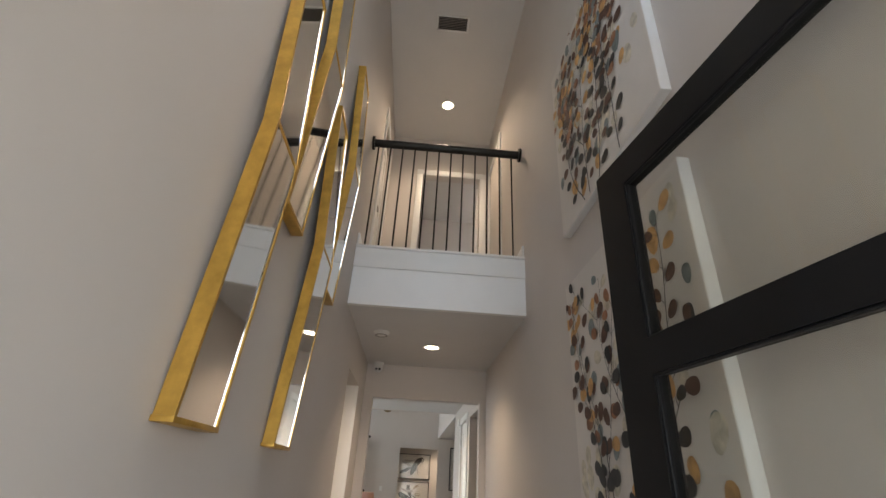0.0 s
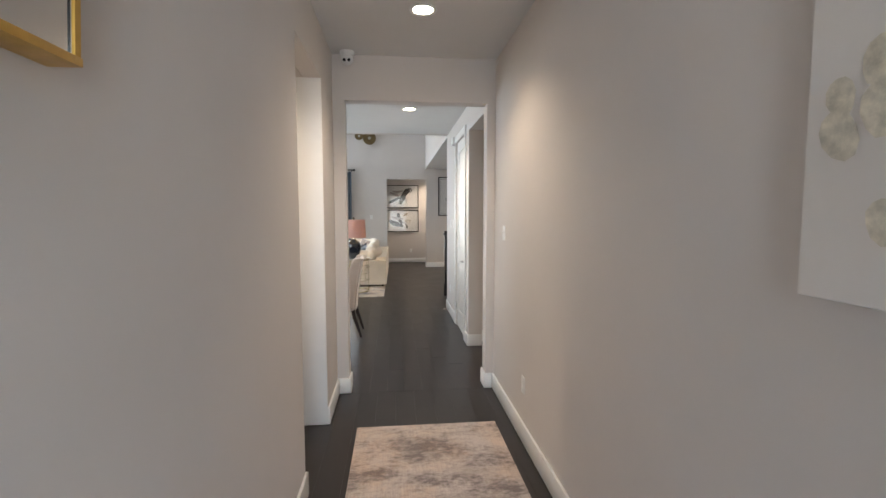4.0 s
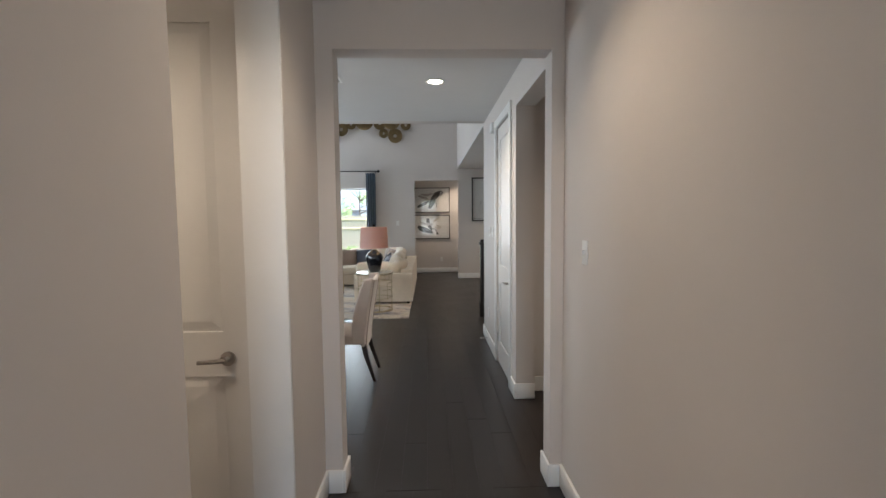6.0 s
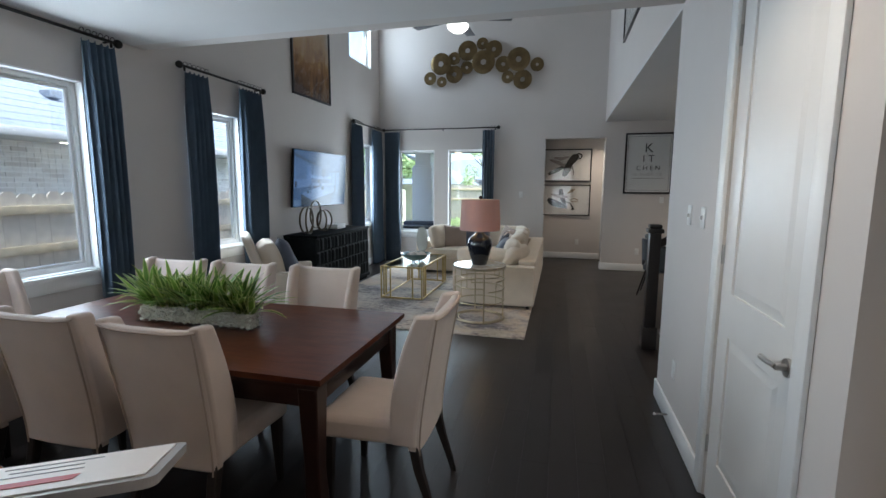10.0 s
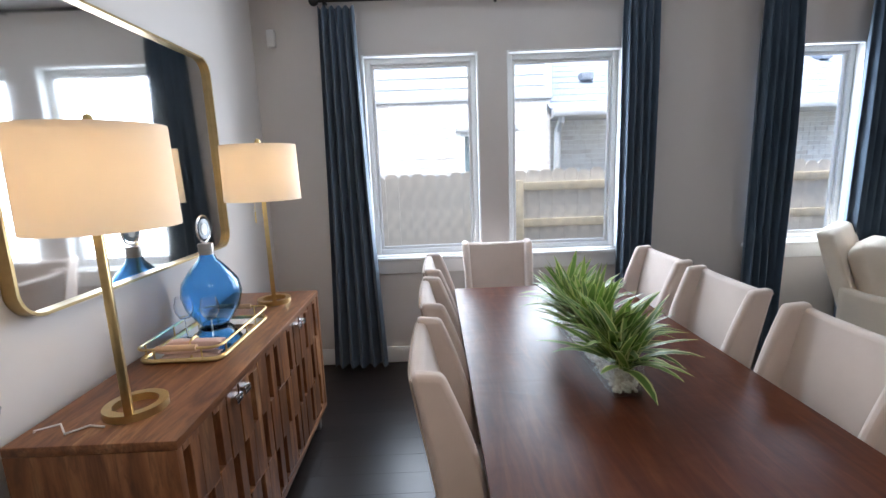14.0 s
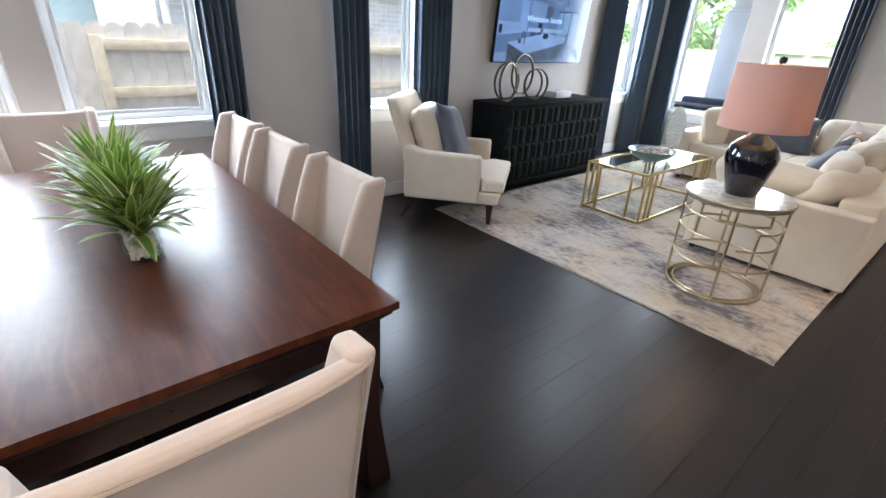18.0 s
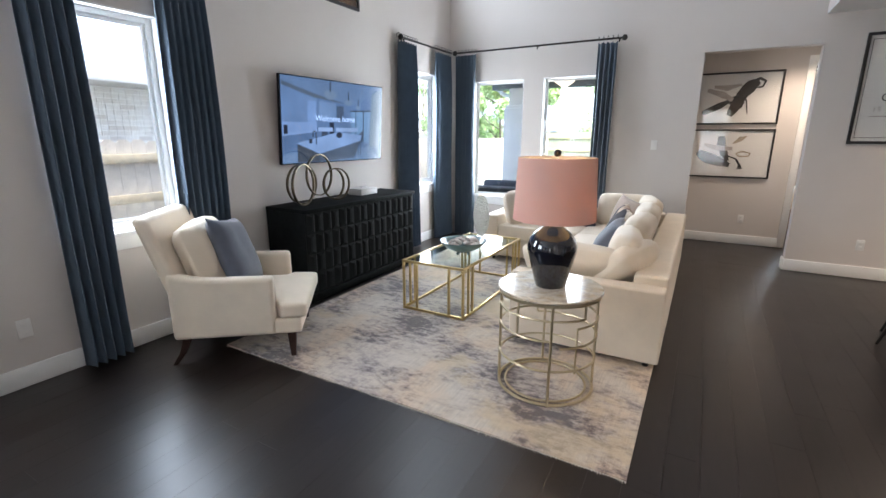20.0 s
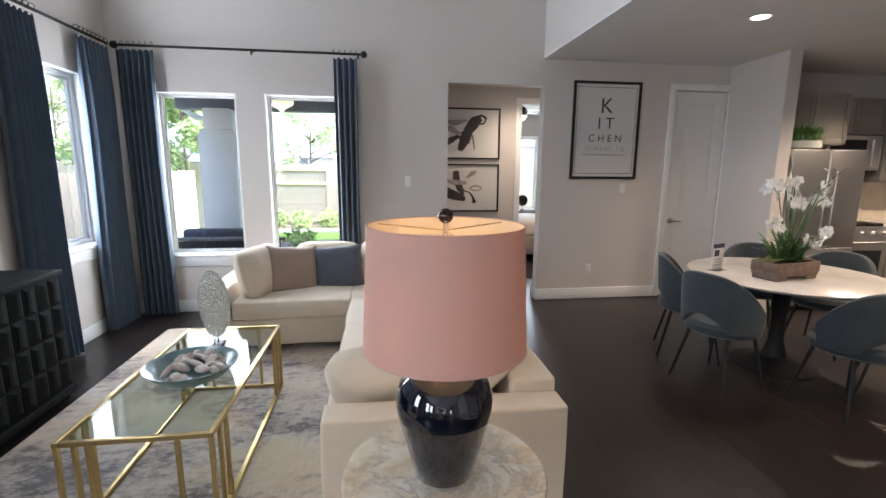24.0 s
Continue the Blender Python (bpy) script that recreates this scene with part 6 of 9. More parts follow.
for y in (0.27, 0.31, 0.345):
    picture_bar("picture_stool_leg", 4, DUSK, y, -0.35, y + 0.01, -0.22)
picture("picture_island_front", 5, (0.085, 0.095, 0.11), (-0.53, -0.215), (-0.25, -0.315), (-0.25, -0.39), (-0.53, -0.39))
picture("picture_island_side", 5, (0.13, 0.155, 0.19), (-0.25, -0.315), (0.35, -0.195), (0.25, -0.37), (-0.25, -0.39))
picture("picture_island_top", 6, (0.42, 0.54, 0.74), (-0.54, -0.205), (-0.25, -0.315), (0.35, -0.19), (0.37, -0.13), (0.01, -0.10))
for y0, y1, z0, z1 in ((-0.30, -0.288, -0.22, -0.10), (-0.34, -0.328, -0.15, -0.10), (-0.33, -0.30, -0.10, -0.088), (-0.385, -0.345, -0.21, -0.17)):
    picture_bar("picture_faucet", 7, DUSK, y0, z0, y1, z1)
for y, z0, z1, r in ((-0.10, 0.29, 0.39, 0.09), (0.16, 0.22, 0.31, 0.06), (0.31, 0.17, 0.24, 0.04)):
    picture_bar("picture_pendant_rod", 4, DUSK, y - 0.007, z0, y + 0.007, z1)
    picture("picture_pendant_bowl", 3, (0.30, 0.37, 0.45), *[(y + r * math.cos(a), z0 - 0.3 * r + 0.55 * r * math.sin(a)) for a in [k * 0.524 for k in range(12)]])
picture("picture_vase", 7, DUSK, *[(0.025 + 0.045 * math.cos(a), -0.13 + 0.03 * math.sin(a)) for a in [k * 0.524 for k in range(12)]])
for y0, y1 in ((-0.27, -0.07), (-0.03, 0.30)):
    picture_bar("second_line", 12, (0.50, 0.60, 0.78), y0, -0.095, y1, -0.055)


def words(name, body, size, mat, parent, m, align="CENTER", extrude=0.0006):
    cu = bpy.data.curves.new(name, "FONT")
    cu.body, cu.size, cu.extrude, cu.align_x, cu.align_y = body, size, extrude, align, "CENTER"
    tmp = bpy.data.objects.new("tmp", cu)
    scene.collection.objects.link(tmp)
    me = bpy.data.meshes.new_from_object(tmp.evaluated_get(bpy.context.evaluated_depsgraph_get()))
    bpy.data.objects.remove(tmp)
    me.materials.clear()
    me.materials.append(mat)
    ob = new(name, me)
    ob.parent, ob.matrix_basis = parent, m
    return ob


WORDL = screen_mat("screen_words", (0.75, 0.84, 1.0), 0.11)
for body, y in (("Welcome", -0.135), ("home", 0.16)):
    words("screen_word", body, 0.085, WORDL, tv, pose(0.0082, y, 0.03, 90, 0, 90))

# ---- ring sculpture and white box on the cabinet ----
RINGM = plain("dark_antique_brass", (0.11, 0.085, 0.05), 0.35, 0.9, vary=0.25, scale=20, bump=0.05)
sc = thing("ring_sculpture", "abstract sculpture of interlocked dark brass rings on the cabinet", "sculpture", (-3.24, 11.33, 0.885))


def hoop(cy, R, cx, turn, w=0.012, th=0.0045):
    bm = bmesh.new()
    add_lathe(bm, [(R - th, -w), (R + th, -w), (R + th, w), (R - th, w), (R - th, -w)], 56, close=False)
    bmesh.ops.transform(bm, verts=bm.verts, matrix=pose(cx, cy, R + th, 0, 90, turn))
    return bm


for cy, R, cx, turn in ((-0.24, 0.185, 0.05, 16), (-0.18, 0.185, -0.03, 2), (0.22, 0.155, 0.03, -12), (0.26, 0.15, -0.04, 2)):
    part("hoop", hoop(cy, R, cx, turn), RINGM, sc)
bm = hoop(0.02, 0.195, 0.0, 8)
bmesh.ops.translate(bm, verts=bm.verts, vec=(0, 0, 0.062))
part("hoop", bm, RINGM, sc)
wb = thing("white_box", "small white storage box with a grey pull on the cabinet", "box", (-3.29, 12.06, 0.885))
part("body", box_bm((-0.09, -0.14, 0), (0.09, 0.14, 0.05), 0.003), WHITEPL, wb)
part("lid", box_bm((-0.093, -0.143, 0.05), (0.093, 0.143, 0.068), 0.003), WHITEPL, wb)
part("pull", tube_bm([(0.0, -0.035, 0.068), (0.0, -0.035, 0.085), (0.0, 0.035, 0.085), (0.0, 0.035, 0.068)], 0.004, 6), STEEL, wb)

# ---- coffee table ----
ct = thing("coffee_table", "gold metal framed coffee table with a clear glass top", "coffee table", (-1.909, 11.907, 0.012))
TX, TY, TH2, Bq = 0.304, 0.669, 0.450, 0.0105
tblg = pane_glass("table_glass", (0.88, 0.94, 0.92), 0.35)
part("glass_top", box_bm((-TX + 0.02, -TY + 0.02, TH2 - 0.012), (TX - 0.02, TY - 0.02, TH2 - 0.002)), tblg, ct, "clear glass top", smooth=False)


def bar(a, b, q=Bq):
    lo, hi = [min(i, j) - q for i, j in zip(a, b)], [max(i, j) + q for i, j in zip(a, b)]
    return box_bm(lo, hi, 0.0015)


for z in (TH2 - Bq, Bq):
    for y in (-TY + Bq, TY - Bq):
        part("cross_bar", bar((-TX + 3 * Bq, y, z), (TX - 3 * Bq, y, z)), BRASS, ct)
    for x in (-TX + Bq, TX - Bq):
        part("long_bar", bar((x, -TY + Bq, z), (x, TY - Bq, z)), BRASS, ct)
for x in (-TX + Bq, TX - Bq):
    for y in (-TY + Bq, -TY + 0.11, -TY + 0.19, TY - 0.19, TY - 0.11, TY - Bq):
        part("upright", bar((x, y, 3 * Bq), (x, y, TH2 - 3 * Bq), Bq * 0.9), BRASS, ct)
for y in (-TY + Bq, TY - Bq):
    for x in (-0.16, 0.16):
        part("upright", bar((x, y, 3 * Bq), (x, y, TH2 - 3 * Bq), Bq * 0.9), BRASS, ct)

bowl = thing("teal_bowl", "wide teal glazed bowl of pale shells on the coffee table", "bowl", (-1.845, 11.69, 0.461))
TEAL = plain("teal_glaze", (0.13, 0.22, 0.23), 0.3, vary=0.3, scale=14, bump=0.05, coat=0.5)
for k in range(3):
    part("foot", cyl_bm((0.06 * math.cos(k * 2.09), 0.06 * math.sin(k * 2.09), 0.0), (0.05 * math.cos(k * 2.09), 0.05 * math.sin(k * 2.09), 0.032), 0.012, seg=8), TEAL, bowl)
part("dish", lathe_bm([(0.0, 0.028), (0.08, 0.03), (0.155, 0.065), (0.208, 0.118), (0.216, 0.128), (0.204, 0.126), (0.145, 0.082), (0.08, 0.046), (0.0, 0.042)], 40), TEAL, bowl)
rr = random.Random(5)
SHELL = plain("pale_shell", (0.66, 0.58, 0.53), 0.5, vary=0.2, scale=30)
for k in range(30):
    a, r = rr.uniform(0, 6.28), 0.14 * rr.random() ** 0.6
    c = Vector((r * math.cos(a), r * math.sin(a), 0.105 + rr.uniform(-0.008, 0.016) + 0.02 * (1 - r / 0.14)))
    bm = bmesh.new()
    bmesh.ops.create_icosphere(bm, subdivisions=2, radius=rr.uniform(0.024, 0.040), matrix=Matrix.Translation(c) @ Euler((rr.uniform(-0.9, 0.9), rr.uniform(-0.9, 0.9), a)).to_matrix().to_4x4() @ Matrix.Diagonal((1, 0.75, 0.38, 1)))
    for v in bm.verts:
        v.co += 0.004 * noise.noise_vector(v.co * 90)
    part("shell", bm, SHELL, bowl)

disk = thing("glass_disc_ornament", "textured clear glass disc ornament on a black base", "ornament", (-1.90, 12.2, 0.461))
part("base", box_bm((-0.03, -0.08, 0), (0.03, 0.08, 0.02), 0.003), BLACK, disk)
for y in (-0.03, 0.03):
    part("pin", cyl_bm((0, y, 0.02), (0, y, 0.07), 0.004, seg=8), BRONZE, disk)


def tex_glass():
    m, nt, b = blank("ribbed_art_glass", 0.12)
    b.inputs["Base Color"].default_value = (0.80, 0.78, 0.70, 1)
    b.inputs["Transmission Weight"].default_value = 0.45
    w = nt.nodes.new("ShaderNodeTexWave")
    w.inputs["Scale"].default_value, w.inputs["Distortion"].default_value, w.inputs["Detail"].default_value = 26, 14, 2
    nt.links.new(coords(nt), w.inputs["Vector"])
    bumped(nt, b, w.outputs["Fac"], 0.9, 0.01)
    return m


bm = lathe_bm([(0.0, -0.012), (0.08, -0.010), (0.098, 0.0), (0.08, 0.010), (0.0, 0.012)], 40)
bmesh.ops.transform(bm, verts=bm.verts, matrix=pose(0, 0, 0.275, 0, 90, 0) @ Matrix.Diagonal((2.15, 1.0, 1, 1)))
part("disc", bm, tex_glass(), disk, "rippled clear glass disc", matrix=pose(0, 0, 0, 0, 0, 80))


# ---- side table and lamp ----
def marble():
    m, nt, b = blank("cream_marble", 0.16)
    v = coords(nt)
    cloud = noise_tex(nt, v, 9, 6, 0.6, 0.4)
    crack = noise_tex(nt, v, 6, 12, 0.72, 0.35)
    base = ramp(nt, cloud, [(0.36, (0.56, 0.44, 0.30)), (0.48, (0.70, 0.60, 0.46)), (0.62, (0.76, 0.71, 0.62))])
    vein = ramp(nt, crack, [(0.455, (0, 0, 0)), (0.485, (0.55, 0.55, 0.55)), (0.50, (0.85, 0.85, 0.85)), (0.512, (0.5, 0.5, 0.5)), (0.55, (0, 0, 0))])
    gate = ramp(nt, noise_tex(nt, v, 3.5, 3), [(0.40, (0.1, 0.1, 0.1)), (0.62, (0.9, 0.9, 0.9))])
    vein = mixed(nt, 1.0, vein, gate, "MULTIPLY")
    nt.links.new(mixed(nt, vein, base, (0.33, 0.29, 0.27)), b.inputs["Base Color"])
    return m


MARBLE = marble()
st = thing("side_table", "round pale metal side table with a cream marble top", "side table", (-0.722, 10.628, 0.012))
part("top", lathe_bm([(0.0, 0.618), (0.295, 0.618), (0.306, 0.624), (0.307, 0.632), (0.302, 0.638), (0.0, 0.638)], 64), MARBLE, st, "veined cream marble top")
part("rim_ring", ring_bm(0.300, 0.286, 0.602, 0.618, 64), PALEGOLD, st)


def arc(R, a0, a1, z, n=40):
    return [(R * math.cos(radians(a0 + (a1 - a0) * k / n)), R * math.sin(radians(a0 + (a1 - a0) * k / n)), z) for k in range(n + 1)]


for k in range(4):
    a = 20 + 90 * k
    part("leg", cyl_bm((0.285 * math.cos(radians(a)), 0.285 * math.sin(radians(a)), 0.0), (0.285 * math.cos(radians(a)), 0.285 * math.sin(radians(a)), 0.606), 0.0085, seg=12), PALEGOLD, st)
part("base_ring", tube_bm(arc(0.285, 0, 360, 0.012, 64)[:-1], 0.0095, 8, True), PALEGOLD, st)
part("base_ring", tube_bm(arc(0.245, 0, 360, 0.012, 64)[:-1], 0.0075, 8, True), PALEGOLD, st)
for a0, a1, z in ((-40, 150, 0.47), (110, 290, 0.40), (200, 380, 0.22), (20, 200, 0.20), (-60, 120, 0.36), (190, 330, 0.52)):
    part("band", tube_bm(arc(0.285, a0, a1, z), 0.0075, 8), PALEGOLD, st)
    p = arc(0.285, a0, a1, z)
    e = Vector(p[-1])
    part("riser", tube_bm([e, (e.x, e.y, e.z + 0.07)], 0.007, 8), PALEGOLD, st)
for a, z0, z1 in ((60, 0.47, 0.606), (250, 0.40, 0.606), (320, 0.20, 0.47), (150, 0.20, 0.40)):
    part("stay", cyl_bm((0.285 * math.cos(radians(a)), 0.285 * math.sin(radians(a)), z0), (0.285 * math.cos(radians(a)), 0.285 * math.sin(radians(a)), z1), 0.006, seg=8), PALEGOLD, st)


def vase_mat():
    m, nt, b = blank("midnight_blue_glaze", 0.06)
    v = coords(nt)
    nt.links.new(ramp(nt, noise_tex(nt, v, 6), [(0.3, (0.003, 0.004, 0.010)), (0.7, (0.006, 0.008, 0.020))]), b.inputs["Base Color"])
    b.inputs["Coat Weight"].default_value = 1.0
    b.inputs["Coat Roughness"].default_value = 0.03
    return m


SHADEP = shade_material("blush_pink_shade", (0.74, 0.53, 0.475), (0.9, 0.5, 0.4), 0.004)
SHADEIN = shade_material("cream_shade_lining", (0.86, 0.76, 0.58), (1.0, 0.70, 0.38), 0.03)
lamp = thing("ceramic_table_lamp", "midnight blue ceramic lamp with a blush pink drum shade, lit", "table lamp", (-0.724, 10.628, 0.650))
part("vase", lathe_bm([(r, z * 0.86) for r, z in [(0.0, 0.0), (0.084, 0.0), (0.090, 0.006), (0.108, 0.09), (0.128, 0.18), (0.142, 0.25), (0.143, 0.285), (0.130, 0.335), (0.100, 0.378), (0.066, 0.405), (0.048, 0.425), (0.044, 0.437), (0.0, 0.439)]], 64), vase_mat(), lamp, "glossy midnight blue vase")
part("neck", lathe_bm([(0.040, 0.376), (0.028, 0.389), (0.014, 0.40), (0.014, 0.45), (0.0, 0.45)], 24), CHROME, lamp)
part("bulb", lathe_bm([(0.0, 0.45), (0.018, 0.455), (0.03, 0.50), (0.028, 0.53), (0.0, 0.555)], 16), BULB, lamp)
part("shade", lathe_bm([(0.233, 0.402), (0.216, 0.747), (0.2145, 0.747), (0.2315, 0.402), (0.233, 0.402)], 64, close=False), SHADEP, lamp, "blush pink cloth shade")
part("lining", lathe_bm([(0.2305, 0.404), (0.2135, 0.746)], 64, close=False), SHADEIN, lamp, "glowing cream lining")
for R, z in ((0.2155, 0.747), (0.2325, 0.402)):
    part("shade_ring", tube_bm(arc(R, 0, 360, z, 64)[:-1], 0.0022, 6, True), SHADEP, lamp)
bm = bmesh.new()
for a in (30, 150, 270):
    add_cyl(bm, (0, 0, 0.732), (0.214 * math.cos(radians(a)), 0.214 * math.sin(radians(a)), 0.740), 0.0018, seg=6)
add_tube(bm, [(0.0, 0.0, 0.45), (0.05, 0, 0.50), (0.055, 0, 0.62), (0.0, 0, 0.732)], 0.002, 6)
add_tube(bm, [(0.0, 0.0, 0.45), (-0.05, 0, 0.50), (-0.055, 0, 0.62), (0.0, 0, 0.732)], 0.002, 6)
part("harp", bm, BRASS, lamp)
part("finial_stem", cyl_bm((0, 0, 0.722), (0, 0, 0.755), 0.007, seg=12), CHROME, lamp)
bm = bmesh.new()
bmesh.ops.create_uvsphere(bm, u_segments=24, v_segments=16, radius=0.021, matrix=Matrix.Translation((0, 0, 0.772)))
part("finial", bm, plain("dark_bronze_ball", (0.06, 0.045, 0.04), 0.12, 0.9, vary=0.2), lamp, "dark polished ball finial")
bulb_lamp(-0.724, 10.628, 0.65 + 0.51, 1.6)


# ---- sectional sofa ----
def block(lo, hi, bev=0.05, puff=0.02, n=10, seed=0):
    """A stuffed block with gently domed faces."""
    bm = bmesh.new()
    add_box(bm, lo, hi)
    bmesh.ops.subdivide_edges(bm, edges=bm.edges, cuts=n, use_grid_fill=True)
    c = [(a + b) / 2 for a, b in zip(lo, hi)]
    h = [(b - a) / 2 for a, b in zip(lo, hi)]
    for v in bm.verts:
        q = [(v.co[i] - c[i]) / h[i] for i in range(3)]
        for i in range(3):
            j, k = (i + 1) % 3, (i + 2) % 3
            v.co[i] += q[i] * puff * (1 - q[j] ** 2) * (1 - q[k] ** 2) * (1 if abs(q[i]) > 0.99 else 0)
        nz = noise.noise(Vector((v.co.x * 4 + seed, v.co.y * 4, v.co.z * 4)))
        v.co += Vector((nz, nz, nz)) * 0.004
    return bm


sofa = thing("sectional_sofa", "cream slipcovered L-shaped sectional sofa", "sofa", (-0.093, -0.104, 0.012))


def sofa_part(nm, lo, hi, bev=0.045, puff=0.015, seed=0):
    o = soften(part(nm, block(lo, hi, puff=puff, seed=seed), OFFWHITE, sofa), bev, 4)
    return o


sofa_part("base", (-1.04, 11.36, 0.05), (-0.22, 14.22, 0.29), 0.02, 0.0)
sofa_part("base", (-2.16, 13.32, 0.05), (-1.042, 14.22, 0.29), 0.02, 0.0)
sofa_part("end_arm", (-1.06, 11.21, 0.04), (-0.02, 11.36, 0.54), 0.04, 0.008, 1)
sofa_part("long_back", (-0.235, 11.362, 0.04), (-0.02, 14.30, 0.60), 0.04, 0.006, 2)
sofa_part("rear_back", (-2.16, 14.12, 0.04), (-0.24, 14.30, 0.60), 0.04, 0.006, 3)
sofa_part("left_arm", (-2.22, 13.30, 0.04), (-2.04, 14.14, 0.56), 0.04, 0.008, 4)
for k in range(3):
    y0 = 11.37 + k * 0.65
    sofa_part("seat_cushion", (-1.06, y0, 0.29), (-0.24, y0 + 0.645, 0.44), 0.04, 0.022, 5 + k)
sofa_part("seat_cushion", (-2.03, 13.30, 0.29), (-1.07, 14.12, 0.44), 0.04, 0.022, 9)
sofa_part("seat_cushion", (-1.06, 13.33, 0.29), (-0.24, 14.12, 0.44), 0.04, 0.022, 10)
for x, y in ((-1.0, 11.27), (-0.10, 11.27), (-0.10, 14.2), (-2.1, 13.36), (-2.1, 14.2)):
    part("foot", cyl_bm((x, y, 0.0), (x, y, 0.05), 0.02, 0.026, 12), DARKWOOD, sofa)

CUSH = [("cream_cushion", "soft cream back cushion on the sofa", OFFWHITE, 0.66, 0.44, 0.22, (-0.37, 11.78, 0.62), (-12, 0, -90 + 8)),
        ("cream_cushion", "soft cream back cushion on the sofa", OFFWHITE, 0.64, 0.46, 0.22, (-0.36, 12.42, 0.64), (-14, 0, -90 - 4)),
        ("cream_cushion", "soft cream back cushion on the sofa", OFFWHITE, 0.64, 0.46, 0.22, (-0.36, 13.02, 0.65), (-14, 0, -90 + 3)),
        ("cream_cushion", "soft cream back cushion on the sofa", OFFWHITE, 0.64, 0.46, 0.22, (-0.40, 13.66, 0.65), (-14, 0, -90 + 12)),
        ("cream_cushion", "soft cream back cushion on the sofa", OFFWHITE, 0.70, 0.42, 0.20, (-0.66, 14.02, 0.64), (-12, 0, 0)),
        ("cream_cushion", "soft cream back cushion on the sofa", OFFWHITE, 0.62, 0.42, 0.20, (-1.32, 14.03, 0.63), (-12, 0, 0)),
        ("cream_cushion", "plump cream cushion leaning on the sofa arm", OFFWHITE, 0.58, 0.46, 0.22, (-1.86, 13.66, 0.64), (-16, 0, 72)),
        ("cream_bolster", "flat cream pillow lying along the sofa arm", OFFWHITE, 0.76, 0.42, 0.22, (-0.70, 11.545, 0.565), (-40, 0, 179)),
        ("cream_cushion", "soft cream cushion slumped in the sofa corner", OFFWHITE, 0.50, 0.42, 0.20, (-0.33, 11.60, 0.60), (-42, 6, -112)),
        ("taupe_cushion", "taupe square cushion on the sofa", TAN, 0.46, 0.44, 0.15, (-1.60, 13.72, 0.63), (-20, 5, 24)),
        ("navy_cushion", "dark grey-blue square cushion on the sofa", GREYBLUE, 0.46, 0.42, 0.15, (-1.20, 13.82, 0.62), (-20, -4, 4)),
        ("taupe_cushion", "taupe square cushion on the sofa", TAN, 0.42, 0.40, 0.14, (-0.60, 13.50, 0.66), (-18, 8, -50)),
        ("navy_cushion", "dark grey-blue square cushion on the sofa", GREYBLUE, 0.44, 0.40, 0.14, (-0.62, 12.60, 0.58), (-38, 5, -84))]
for n, (nm, lb, mt, w, h, d, at, rot) in enumerate(CUSH):
    t = thing(nm, lb, "cushion", group="sofa cushions")
    t.matrix_basis = pose(at[0] - 0.093, at[1] - 0.104, at[2], *rot)
    shape = dict(corner=0.03, boxy=4.5, soft=0.13) if mt is OFFWHITE else {}
    part("cover", cushion_bm(w, h, d, 60 + n, **shape), mt, t)


def patchwork():
    m, nt, b = blank("geometric_patch_cloth", 0.9)
    v = coords(nt, (11, 11, 11), turn=(0, 45, 0))
    vo = nt.nodes.new("ShaderNodeTexVoronoi")
    vo.feature, vo.distance = "F1", "CHEBYCHEV"
    vo.inputs["Scale"].default_value, vo.inputs["Randomness"].default_value = 1.0, 0.25
    nt.links.new(v, vo.inputs["Vector"])
    sep = nt.nodes.new("ShaderNodeSeparateColor")
    nt.links.new(vo.outputs["Color"], sep.inputs[0])
    c = nt.nodes.new("ShaderNodeValToRGB")
    c.color_ramp.interpolation = "CONSTANT"
    while len(c.color_ramp.elements) < 4:
        c.color_ramp.elements.new(0.5)
    for e, (p, col) in zip(c.color_ramp.elements, ((0, (0.03, 0.025, 0.03)), (0.35, (0.62, 0.52, 0.42)), (0.6, (0.16, 0.09, 0.08)), (0.8, (0.42, 0.30, 0.22)))):
        e.position, e.color = p, (*col, 1)
    nt.links.new(sep.outputs[0], c.inputs[0])
    nt.links.new(c.outputs[0], b.inputs["Base Color"])
    return m


pc = thing("patterned_cushion", "geometric patchwork cushion in black, rust and cream", "cushion", group="sofa cushions")
pc.matrix_basis = pose(-0.713, 13.016, 0.62, -30, 6, -78)
part("cover", cushion_bm(0.46, 0.42, 0.14, 91), patchwork(), pc)


